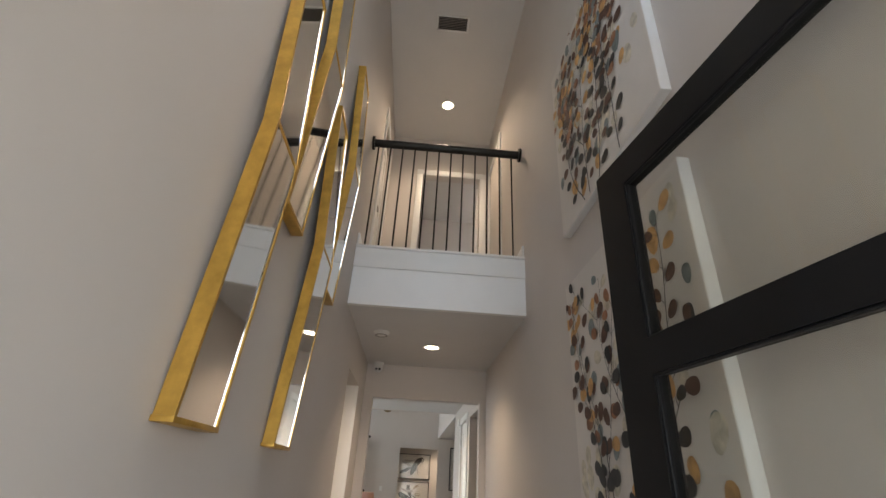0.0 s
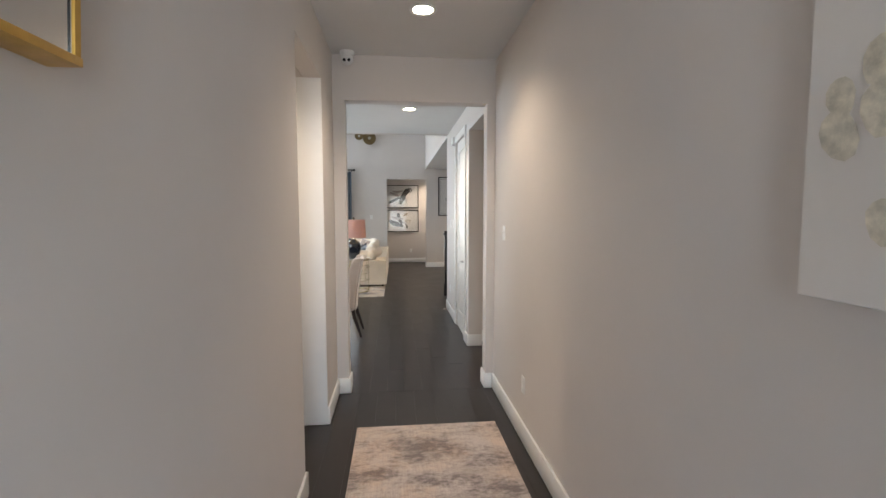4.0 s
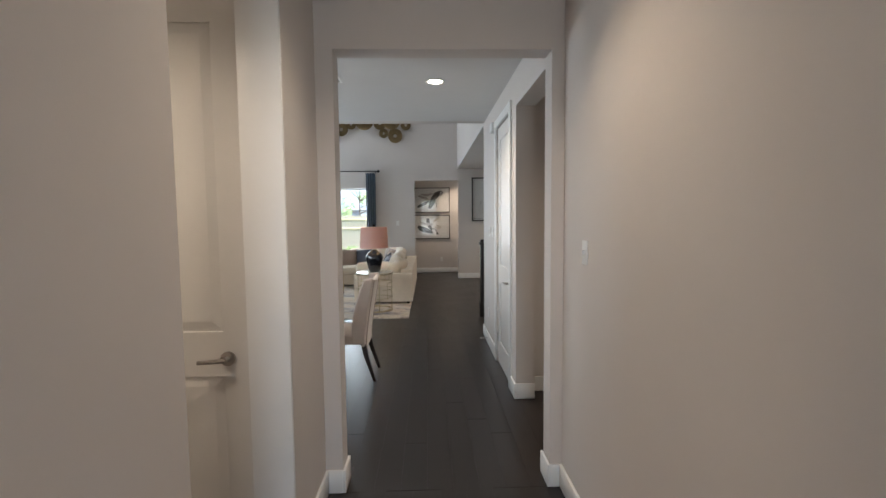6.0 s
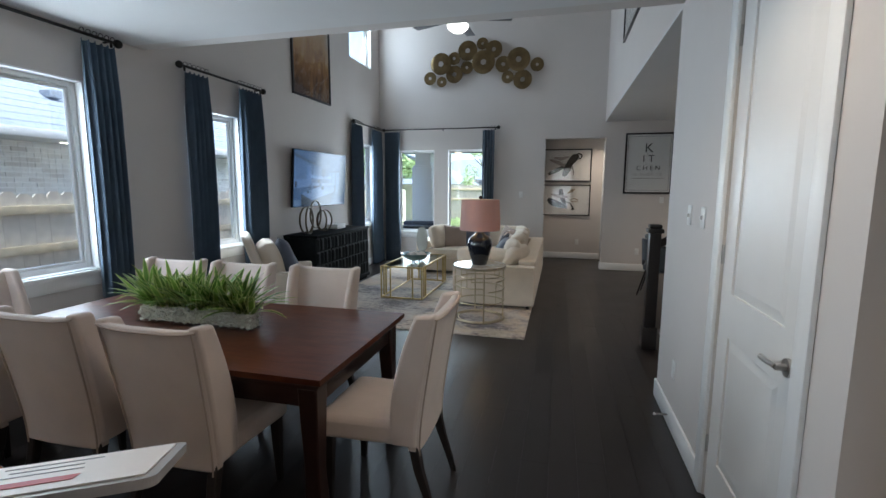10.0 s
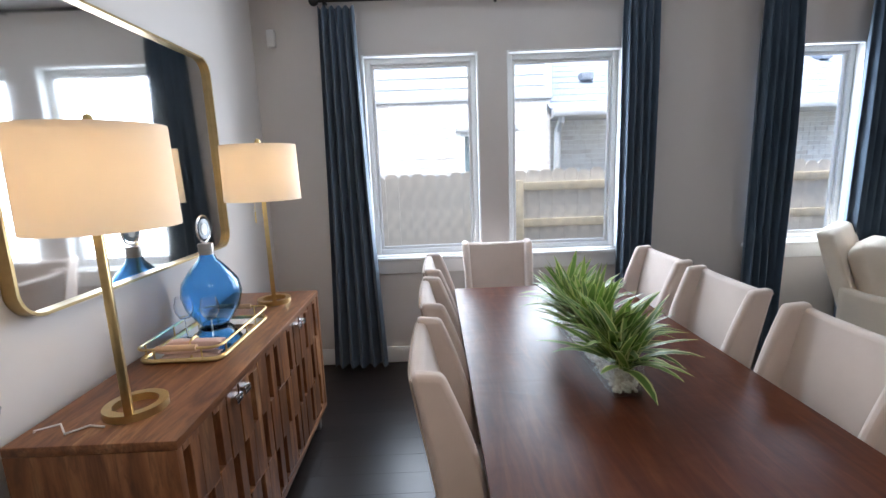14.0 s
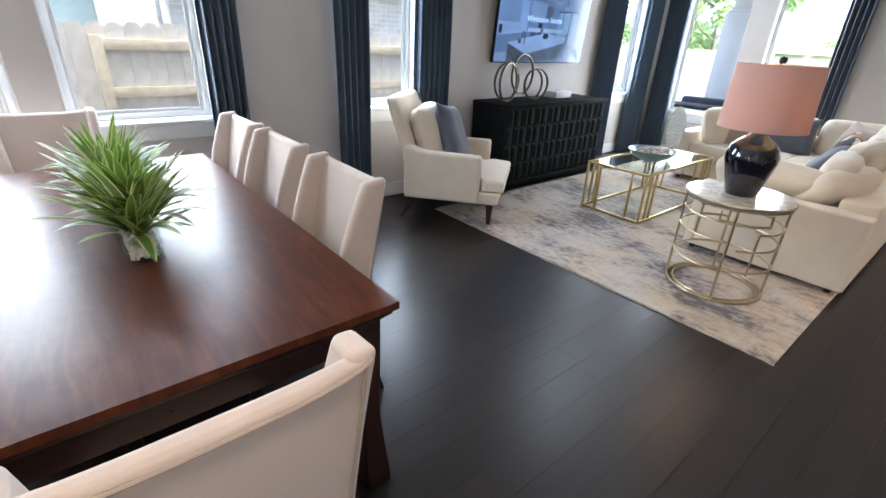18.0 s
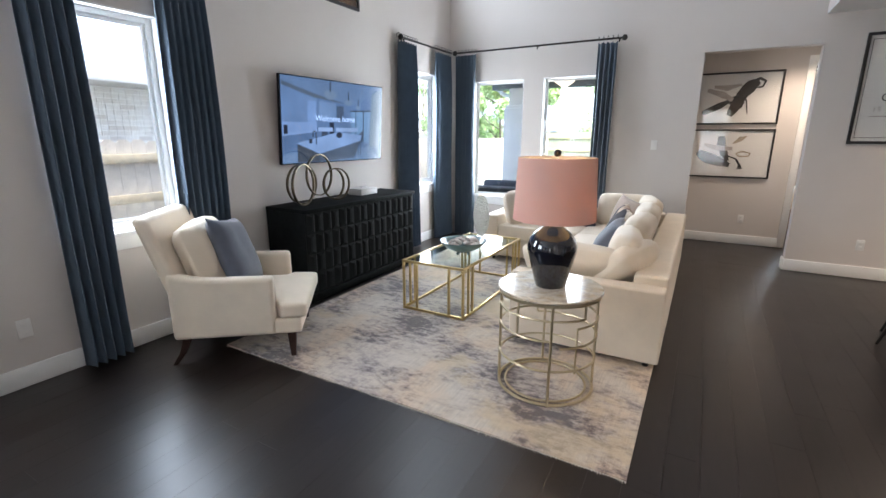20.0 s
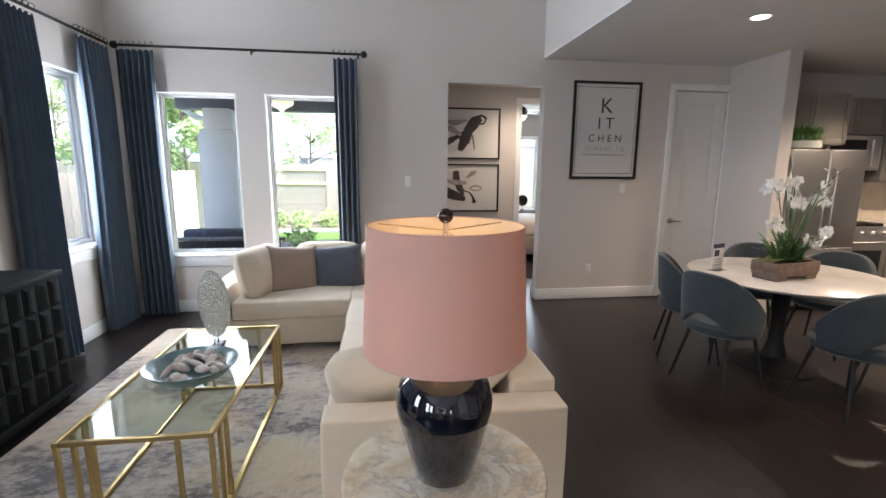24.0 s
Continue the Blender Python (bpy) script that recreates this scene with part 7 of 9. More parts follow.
# ---- entry: mirrors, canvases, front door, landing rail ----
def folded_mirror(y0, z0, z1, w=0.25, bulge=0.046, d=0.045):
    """A tall narrow mirror folded outwards at half height, in a deep gold frame, on the west wall."""
    t = thing("folded_wall_mirror", "tall narrow gold-framed mirror folded outwards at the middle", "mirror", (-0.42, y0, z0), group="gold entry mirrors")
    H = z1 - z0
    zm = H / 2
    e = 0.012

    def tilted(lo_z, hi_z, x_lo, x_hi, ya, yb, da, db):
        bm = bmesh.new()
        vs = [bm.verts.new(c) for c in ((x_lo + da, ya, lo_z), (x_lo + db, ya, lo_z), (x_lo + db, yb, lo_z), (x_lo + da, yb, lo_z),
                                        (x_hi + da, ya, hi_z), (x_hi + db, ya, hi_z), (x_hi + db, yb, hi_z), (x_hi + da, yb, hi_z))]
        for f in ((0, 3, 2, 1), (4, 5, 6, 7), (0, 1, 5, 4), (1, 2, 6, 5), (2, 3, 7, 6), (3, 0, 4, 7)):
            bm.faces.new([vs[i] for i in f])
        return bm
    for lo, hi, a, b in ((0, zm, 0.004, bulge), (zm, H, bulge, 0.004)):
        for ya, yb in ((0, e), (w - e, w)):
            part("side_rail", tilted(lo, hi, a, b, ya, yb, 0, d), GOLD, t, smooth=False)
        part("backing", tilted(lo, hi, a, b, e, w - e, 0.0, d * 0.5), BLACK, t, smooth=False)
        part("mirror_glass", tilted(lo + 0.004, hi - 0.004, a, b, e, w - e, d * 0.5, d - 0.004), MIRROR, t, smooth=False)
        for ya, yb, q in ((e, e + 0.006, 0), (w - e - 0.006, w - e, 0)):
            part("bevel_strip", tilted(lo + 0.006, hi - 0.006, a, b, ya, yb, d - 0.004, d - 0.002), MIRROR, t, smooth=False)
    for z, x in ((0, 0.004), (H - e, 0.004)):
        part("end_rail", box_bm((x - 0.002, -0.002, z - 0.001), (x + d + 0.002, w + 0.002, z + e), 0.001), GOLD, t)
    part("fold_bar", box_bm((bulge + 0.006, e, zm - 0.004), (bulge + d - 0.001, w - e, zm + 0.004)), GOLD, t, smooth=False)


folded_mirror(1.385, 1.742, 3.40)
folded_mirror(1.735, 2.505, 4.13)
folded_mirror(2.185, 1.742, 3.40)
folded_mirror(2.565, 2.51, 4.13)

CANVAS = plain("primed_canvas", (0.70, 0.66, 0.62), 0.85, vary=0.05, scale=3, grain=700, bump=0.3)
CANVEDGE = plain("white_canvas_edge", (0.76, 0.76, 0.75), 0.8, vary=0.02, grain=500, bump=0.2)
INKS = [plain("paint_" + n, c, 0.7, vary=0.35, scale=25, grain=300, bump=0.2) for n, c in (("charcoal", (0.028, 0.026, 0.026)), ("umber", (0.10, 0.045, 0.028)), ("ochre", (0.58, 0.33, 0.13)), ("sand", (0.60, 0.55, 0.45)), ("slate", (0.20, 0.235, 0.235)), ("rust", (0.30, 0.14, 0.075)))]


def botanical(y0, y1, z0, z1, seed):
    """A canvas of eucalyptus-like stems and round leaves on the east wall."""
    w, h = y1 - y0, z1 - z0
    t = thing("botanical_canvas", "large canvas of brown, black and ochre leaf branches", "painting", (0.92, y0, z0), group="entry canvases")
    part("canvas_edge", box_bm((-0.04, 0, 0), (-0.001, w, h), 0.003), CANVEDGE, t)
    part("canvas_face", box_bm((-0.042, 0.002, 0.002), (-0.0402, w - 0.002, h - 0.002)), CANVAS, t, smooth=False)
    rr = random.Random(seed)
    stems, leaves = bmesh.new(), [bmesh.new() for _ in INKS]
    laid = [0]

    def ribbon(pts, wd):
        prev = None
        laid[0] += 1
        for i, (a, b) in enumerate(pts):
            q = wd * (1 - 0.7 * i / len(pts))
            cur = (bm_v(stems, a - q, b, 0.000014 * laid[0]), bm_v(stems, a + q, b, 0.000014 * laid[0]))
            if prev:
                stems.faces.new((prev[0], prev[1], cur[1], cur[0]))
            prev = cur

    def bm_v(bm, a, b, lift=0.0):
        return bm.verts.new((-0.0428 - lift, min(max(a, 0.006), w - 0.006), min(max(b, 0.006), h - 0.006)))

    def leaf(a, b, r, turn, ink):
        bm = leaves[ink]
        n = 11
        c = math.cos(turn), math.sin(turn)
        ring = []
        laid[0] += 1
        for k in range(n):
            f = 2 * math.pi * k / n
            u, v = r * math.cos(f) * (1 - 0.18 * math.cos(f)), r * 0.72 * math.sin(f) * rr.uniform(0.92, 1.06)
            ring.append(bm_v(bm, a + u * c[0] - v * c[1], b + u * c[1] + v * c[0], 0.0012 + 0.000014 * laid[0]))
        try:
            bm.faces.new(ring)
        except ValueError:
            pass
    for k in range(70):
        leaf(w * min(0.94, max(0.06, rr.gauss(0.5, 0.25))), rr.uniform(0.08, 0.95) * h, rr.uniform(0.032, 0.055), rr.uniform(0.9, 2.2), rr.choice((3, 3, 3, 3, 2, 4)))

    def grow(a, b, head, n, wd, depth):
        """A stem that wanders upwards with a leaf at every joint and now and then a side branch."""
        pts = [(a, b)]
        for i in range(n):
            head = head * 0.93 + rr.uniform(-0.16, 0.16)
            a, b = a + 0.058 * math.sin(head), b + 0.058 * math.cos(head)
            if not (0.04 * w < a < 0.96 * w and b < 0.97 * h):
                break
            pts.append((a, b))
            side = 1 if (i + depth) % 2 else -1
            ang = head + side * rr.uniform(0.75, 1.25)
            L = rr.uniform(0.022, 0.05)
            e = (a + L * math.sin(ang), b + L * math.cos(ang))
            ribbon([(a, b), ((a + e[0]) / 2, (b + e[1]) / 2 + 0.003), e], 0.0022)
            f = b / h
            ink = rr.choice((0, 0, 0, 1)) if f < 0.36 else rr.choice((0, 1, 1, 5, 2)) if f < 0.62 else rr.choice((0, 1, 5, 5, 2, 2, 4, 3))
            leaf(e[0] + 0.03 * math.sin(ang), e[1] + 0.03 * math.cos(ang), rr.uniform(0.028, 0.042), math.pi / 2 - ang, ink)
            if depth < 2 and i > 1 and rr.random() < 0.15:
                grow(a, b, head - side * rr.uniform(0.5, 0.8), max(4, n - i - 3), wd * 0.7, depth + 1)
        ribbon(pts, wd)
    for s0, h0 in ((0.30, 0.10), (0.50, -0.20), (0.60, 0.22), (0.66, 0.55)):
        grow(w * s0, 0.012, h0 + rr.uniform(-0.06, 0.06), 19, 0.0042, 0)
    part("stem_paint", stems, INKS[0], t, smooth=False)
    for bm, mt in zip(leaves, INKS):
        part("painted_leaves", bm, mt, t, smooth=False)


botanical(1.43, 2.54, 1.37, 2.60, 3)
botanical(1.43, 2.51, 2.89, 4.07, 8)

# front door leaf, standing open against the east wall
door = thing("front_door", "black front door with clear glass panes, standing open", "door")
HINGE, FREE = Vector((0.868, 0.50, 0)), Vector((0.708, 1.595, 0))
DL = (FREE - HINGE).length
door.matrix_basis = pose(*HINGE, 0, 0, math.degrees(math.atan2(FREE.y - HINGE.y, FREE.x - HINGE.x)))
tagged(door, kind="structure")
DOORPANES = [(0.26, 0.71), (0.80, 1.322), (1.39, 1.925), (2.015, 2.495)]
part("leaf_frame", wall_bm("y", -0.022, 0.022, 0.0, DL, 0.01, 2.60, [(0.15, DL - 0.14, a, b) for a, b in DOORPANES]), BLACK, door, smooth=False)
for a, b in DOORPANES:
    p = part("glass_pane", box_bm((0.15, -0.004, a), (DL - 0.14, 0.004, b)), pane_glass("door_glass", (0.95, 0.95, 0.93)), door, smooth=False)
    for lo, hi in (((0.15, 0.006, a), (0.157, 0.018, b)), ((DL - 0.147, 0.006, a), (DL - 0.14, 0.018, b)), ((0.157, 0.006, a), (DL - 0.147, 0.018, a + 0.007)), ((0.157, 0.006, b - 0.007), (DL - 0.147, 0.018, b))):
        part("glazing_bead", box_bm(lo, hi, 0.003), BLACK, door)
lock = part("keypad_lock", box_bm((DL - 0.092, 0.022, 1.058), (DL - 0.030, 0.044, 1.182), 0.008), STEEL, door, "satin nickel keypad deadbolt")
part("keypad_face", box_bm((DL - 0.086, 0.044, 1.108), (DL - 0.036, 0.0455, 1.174), 0.001), plain("grey_keypad", (0.32, 0.30, 0.28), 0.25, vary=0.05), lock)
part("key_cylinder", cyl_bm((DL - 0.061, 0.044, 1.084), (DL - 0.061, 0.056, 1.084), 0.017, seg=24), STEEL, lock)
part("key_slot", box_bm((DL - 0.0625, 0.056, 1.076), (DL - 0.0595, 0.0566, 1.092)), BLACK, lock)
hs = part("handle_set", box_bm((DL - 0.10, 0.022, 0.72), (DL - 0.035, 0.036, 1.0), 0.008), STEEL, door, "satin nickel handle plate")
part("grip", tube_bm([(DL - 0.0675, 0.036, 0.76), (DL - 0.0675, 0.075, 0.78), (DL - 0.0675, 0.08, 0.88), (DL - 0.0675, 0.065, 0.95), (DL - 0.0675, 0.036, 0.96)], 0.009, 10), STEEL, hs)
for lo, hi in (((-0.30, 0.24, 0.0), (-0.27, 0.405, 2.64)), ((0.86, 0.24, 0.0), (0.89, 0.405, 2.64)), ((-0.27, 0.24, 2.61), (0.86, 0.405, 2.64))):
    struct("front_door_frame", lo, hi, BLACK, "black painted front door frame", "door frame", 0.004)
struct("front_threshold", (-0.30, 0.20, -0.02), (0.89, 0.42, 0.012), STEEL, "metal door threshold", "threshold", 0.004)
struct("porch_slab", (-2.5, -3.2, -0.16), (3.0, 0.24, -0.04), CONC, "pale concrete porch slab", "porch")
struct("porch_roof", (-2.5, -3.0, 2.9), (3.0, 0.24, 3.0), PATIOCEIL, "porch ceiling outside the door", "roof")
wall("wall_porch_west", "y", 0.0, 0.24, -3.66, -0.54, 0, TOP, material=STUCCO)
wall("wall_porch_east", "y", 0.0, 0.24, 1.06, 4.0, 0, TOP, material=STUCCO)

# landing rail
rail = thing("landing_rail", "dark wooden handrail on slim iron balusters across the landing", "railing", (0, 0, 0))
bm = bmesh.new()
add_cyl(bm, (-0.405, 3.60, 4.335), (0.905, 3.60, 4.335), 0.036, seg=20)
part("handrail", bm, BRONZE, rail)
for x in (-0.418, 0.898):
    part("rosette", cyl_bm((x, 3.60, 4.335), (x + 0.02, 3.60, 4.335), 0.062, seg=24), BRONZE, rail)
for k in range(12):
    x = -0.36 + k * 0.1085
    part("baluster", cyl_bm((x, 3.60, 3.284), (x, 3.60, 4.31), 0.0072, seg=8), BRONZE, rail)


# ---- small fixtures ----
def wall_plate(x, y, z, axis, side, kind="switch"):
    lab = {"switch": "white light switch on the wall", "outlet": "white electrical outlet on the wall"}[kind]
    t = thing("light_switch" if kind == "switch" else "wall_outlet", lab, kind, group="wall plates")
    rz = {("x", 1): 90, ("x", -1): -90, ("y", 1): 180, ("y", -1): 0}[(axis, side)]
    t.matrix_basis = pose(x, y, z, 0, 0, rz)
    part("plate", box_bm((-0.036, -0.006, -0.058), (0.036, 0.0, 0.058), 0.003), WHITEPL, t)
    if kind == "switch":
        part("toggle", box_bm((-0.006, -0.018, -0.010), (0.006, -0.006, 0.012), 0.002), WHITEPL, t)
    else:
        for z1 in (-0.024, 0.024):
            part("socket", box_bm((-0.016, -0.0085, z1 - 0.013), (0.016, -0.006, z1 + 0.013), 0.003), WHITEPL, t)


wall_plate(0.92, 5.185, 1.375, "x", -1)
wall_plate(0.92, 4.6, 0.385, "x", -1, "outlet")
wall_plate(0.90, 8.14, 1.375, "x", -1)
wall_plate(0.90, 8.40, 1.375, "x", -1)
wall_plate(0.90, 8.50, 0.385, "x", -1, "outlet")
wall_plate(1.415, 6.97, 1.352, "y", -1)
wall_plate(-0.58, 14.475, 1.41, "y", -1)
wall_plate(1.95, 14.475, 1.33, "y", -1)
wall_plate(1.58, 14.475, 0.37, "y", -1, "outlet")
wall_plate(0.55, 15.78, 0.37, "y", -1, "outlet")
wall_plate(-3.50, 9.05, 0.37, "x", 1, "outlet")
th = thing("thermostat_panel", "white wall thermostat with a lit blue-grey screen", "thermostat", (1.42, 6.97, 1.525))
part("body", box_bm((-0.105, -0.028, -0.068), (0.105, 0.0, 0.068), 0.006), WHITEPL, th)
part("screen", box_bm((-0.082, -0.0295, -0.042), (0.082, -0.028, 0.050)), glow("thermostat_screen", (0.42, 0.50, 0.66), 0.10), th, "lit screen", smooth=False)
part("icon", box_bm((0.02, -0.0305, 0.022), (0.07, -0.0295, 0.034), 0.0003), BLACK, th)
part("icon_ring", tube_bm([(-0.045 + 0.018 * math.cos(a), -0.0298, 0.012 + 0.018 * math.sin(a)) for a in [k * 0.6283 for k in range(10)]], 0.0015, 5, True), GREYFR, th)
ch = thing("door_chime", "small white door chime box high on the wall", "chime", (0.90, 7.98, 2.50))
part("cover", box_bm((-0.045, -0.07, -0.05), (0.0, 0.07, 0.05), 0.012), WHITEPL, ch)
se = thing("motion_sensor", "small white alarm sensor high on the wall", "sensor", (-3.50, 5.82, 2.47))
part("cover", box_bm((0.0, -0.03, -0.06), (0.045, 0.03, 0.06), 0.012), WHITEPL, se)
ds = thing("door_stop", "white sprung door stop on the skirting board", "door stop", (0.884, 8.52, 0.07))
part("spring", cyl_bm((0, 0, 0), (-0.07, 0, -0.004), 0.006, seg=10), STEEL, ds)
part("tip", cyl_bm((-0.07, 0, -0.004), (-0.085, 0, -0.005), 0.009, seg=10), WHITEPL, ds)
sd = thing("smoke_detector", "round white smoke detector on the ceiling", "smoke detector", (-0.20, 4.26, 2.80))
part("case", lathe_bm([(0.0, -0.032), (0.045, -0.032), (0.06, -0.022), (0.068, 0.0), (0.0, 0.0)], 32), WHITEPL, sd)
part("vent_ring", ring_bm(0.055, 0.04, -0.034, -0.031), GREYFR, sd)
sc2 = thing("security_camera", "white twin-lens security camera under the ceiling", "camera fixture", (-0.29, 5.47, 2.80))
part("mount", lathe_bm([(0.0, -0.03), (0.052, -0.03), (0.056, -0.01), (0.056, 0.0), (0.0, 0.0)], 28), WHITEPL, sc2)
bm = bmesh.new()
bmesh.ops.create_uvsphere(bm, u_segments=24, v_segments=16, radius=0.048, matrix=Matrix.Translation((0, -0.01, -0.06)))
part("ball", bm, WHITEPL, sc2)
for x in (-0.018, 0.018):
    part("lens", cyl_bm((x, -0.048, -0.078), (x, -0.062, -0.082), 0.012, seg=16), BLACK, sc2)


def vent(x, y, z, w, d, n):
    t = thing("ceiling_vent", "louvred ceiling air vent", "vent", (x, y, z), group="ceiling vents")
    part("backing", box_bm((-w / 2, -d / 2, -0.003), (w / 2, d / 2, 0.0)), BLACK, t, smooth=False)
    for lo, hi in (((-w / 2 - 0.02, -d / 2 - 0.02, -0.010), (w / 2 + 0.02, -d / 2, -0.002)), ((-w / 2 - 0.02, d / 2, -0.010), (w / 2 + 0.02, d / 2 + 0.02, -0.002)), ((-w / 2 - 0.02, -d / 2, -0.010), (-w / 2, d / 2, -0.002)), ((w / 2, -d / 2, -0.010), (w / 2 + 0.02, d / 2, -0.002))):
        part("frame", box_bm(lo, hi, 0.002), TRIM, t)
    for k in range(n):
        y1 = -d / 2 + (k + 0.5) * d / n
        part("slat", box_bm((-w / 2, -0.004, -0.010), (w / 2, 0.004, -0.008), m=pose(0, y1, 0, 25, 0, 0)), GREYFR, t, smooth=False)


vent(0.23, 3.53, TOP, 0.30, 0.15, 8)
vent(-0.73, 7.05, 2.74, 0.30, 0.15, 8)

# ---- art on the walls ----
FRAMEB = plain("black_picture_frame", (0.014, 0.012, 0.012), 0.35, vary=0.2, bump=0.02)
PAPERW = plain("white_art_paper", (0.74, 0.73, 0.71), 0.6, vary=0.02, bump=0.02)
ARTGLASS = pane_glass("picture_glass", (0.97, 0.97, 0.97))


def picture(name, label, m, w, h, fw=0.022, mat=0.0, category="picture"):
    """A framed flat picture: local x across, z up, facing local -y, its back on y = 0."""
    t = thing(name, label, category)
    t.matrix_basis = m
    for lo, hi in (((-w / 2, -0.028, -h / 2), (w / 2, 0, -h / 2 + fw)), ((-w / 2, -0.028, h / 2 - fw), (w / 2, 0, h / 2)), ((-w / 2, -0.028, -h / 2 + fw), (-w / 2 + fw, 0, h / 2 - fw)), ((w / 2 - fw, -0.028, -h / 2 + fw), (w / 2, 0, h / 2 - fw))):
        part("frame", box_bm(lo, hi, 0.002), FRAMEB, t)
    part("sheet", box_bm((-w / 2 + fw, -0.010, -h / 2 + fw), (w / 2 - fw, -0.002, h / 2 - fw)), PAPERW, t, smooth=False)
    g = part("glass", box_bm((-w / 2 + fw, -0.0205, -h / 2 + fw), (w / 2 - fw, -0.0185, h / 2 - fw)), ARTGLASS, t, smooth=False)
    g.visible_shadow = False
    return t


def brush(t, pts, widths, ink, lift):
    bm = bmesh.new()
    rr = random.Random(int(pts[0][0] * 1000) + len(pts))
    fine = []
    for (p, q), (wa, wb) in zip(zip(pts, pts[1:]), zip(widths, widths[1:])):
        for k in range(8):
            f = k / 8
            fine.append((p[0] + (q[0] - p[0]) * f, p[1] + (q[1] - p[1]) * f, wa + (wb - wa) * f))
    fine.append((*pts[-1], widths[-1]))
    prev = None
    for i, (a, b, w) in enumerate(fine):
        n = fine[min(i + 1, len(fine) - 1)]
        o = fine[max(i - 1, 0)]
        d = Vector((n[0] - o[0], n[1] - o[1])).normalized()
        s = Vector((-d.y, d.x)) * w * rr.uniform(0.85, 1.12)
        cur = (bm.verts.new((a - s.x, -0.0105 - lift, b - s.y)), bm.verts.new((a + s.x, -0.0105 - lift, b + s.y)))
        if prev:
            bm.faces.new((prev[0], prev[1], cur[1], cur[0]))
        prev = cur
    part("brush_stroke", bm, ink, t, smooth=False)


WASH = plain("grey_wash", (0.40, 0.36, 0.34), 0.7, vary=0.2, scale=18, bump=0)
SEPIA = plain("sepia_ink", (0.042, 0.032, 0.026), 0.7, vary=0.5, scale=30, bump=0)
TANWASH = plain("tan_wash", (0.34, 0.28, 0.21), 0.7, vary=0.3, scale=20, bump=0)
a1 = picture("abstract_print", "black-framed abstract ink print of dark brush strokes", pose(0.22, 15.78, 2.025), 1.14, 0.69)
brush(a1, [(0.30, 0.21), (0.22, 0.17), (0.13, 0.06), (0.07, -0.08), (0.0, -0.23)], [0.0377, 0.0754, 0.0679, 0.0754, 0.0377], SEPIA, 0.0)
brush(a1, [(0.20, 0.20), (0.30, 0.25), (0.37, 0.21), (0.34, 0.14), (0.24, 0.13)], [0.0151, 0.0166, 0.0135, 0.0121, 0.0091], INKS[0], 0.0004)
brush(a1, [(-0.33, -0.19), (-0.20, -0.13), (-0.05, -0.05), (0.10, 0.04)], [0.0264, 0.0452, 0.0339, 0.0226], INKS[0], 0.0006)
brush(a1, [(-0.30, 0.12), (-0.12, 0.06), (0.02, -0.02)], [0.0226, 0.0452, 0.0226], WASH, 0.001)
brush(a1, [(0.08, 0.04), (0.18, -0.03), (0.21, -0.21)], [0.0091, 0.0105, 0.006], INKS[0], 0.0014)
brush(a1, [(-0.22, 0.16), (-0.06, 0.14), (0.10, 0.18)], [0.0226, 0.0377, 0.0151], WASH, 0.0018)
a2 = picture("abstract_print", "black-framed abstract ink print of dark brush strokes", pose(0.22, 15.78, 1.28), 1.14, 0.67)
brush(a2, [(-0.32, 0.02), (-0.22, -0.05), (-0.08, -0.10), (0.09, -0.16)], [0.0377, 0.0754, 0.0679, 0.0302], INKS[0], 0.0)
brush(a2, [(-0.05, 0.24), (-0.04, 0.12), (0.01, 0.0), (0.06, -0.10)], [0.0377, 0.0528, 0.0452, 0.0226], SEPIA, 0.0006)
brush(a2, [(-0.25, 0.13), (-0.1, 0.08), (0.10, 0.07)], [0.0151, 0.0377, 0.0226], WASH, 0.001)
brush(a2, [(0.10, 0.14), (0.18, 0.20), (0.25, 0.24)], [0.0091, 0.0339, 0.0075], TANWASH, 0.0012)
brush(a2, [(0.15, 0.0), (0.22, 0.035), (0.32, 0.01), (0.30, -0.03), (0.20, -0.035), (0.15, -0.005)], [0.0091, 0.0105, 0.0091, 0.0091, 0.0105, 0.0091], TANWASH, 0.0014)
brush(a2, [(0.02, -0.02), (0.16, -0.07), (0.21, -0.15), (0.22, -0.21)], [0.0075, 0.0105, 0.0151, 0.0339], INKS[0], 0.0018)

ks = picture("kitchen_sign", "black-framed print lettered like an eye chart, beside the pantry door", pose(1.685, 14.475, 1.985), 0.81, 1.085, 0.028)
for lo, hi in (((-0.355, -0.0112, -0.482), (0.355, -0.0104, -0.477)), ((-0.355, -0.0112, 0.477), (0.355, -0.0104, 0.482)), ((-0.355, -0.0112, -0.477), (-0.350, -0.0104, 0.477)), ((0.350, -0.0112, -0.477), (0.355, -0.0104, 0.477))):
    part("border_line", box_bm(lo, hi), FRAMEB, ks, smooth=False)
for body, size, z in (("K", 0.235, 0.27), ("I T", 0.18, 0.08), ("C H E N", 0.115, -0.085), ("I S   M A D E   T O", 0.062, -0.20)):
    words("sign_letters", body, size, DARKINK if size > 0.1 else WASH, ks, pose(0, -0.0112, z, 90, 0, 0))
part("small_text", box_bm((-0.27, -0.0112, -0.272), (0.27, -0.0104, -0.262)), WASH, ks, smooth=False)

ga = picture("brown_abstract_painting", "tall dark-framed painting in washes of umber and gold", pose(-3.50, 11.81, 3.55, 0, 0, 90), 1.08, 1.44, 0.03)


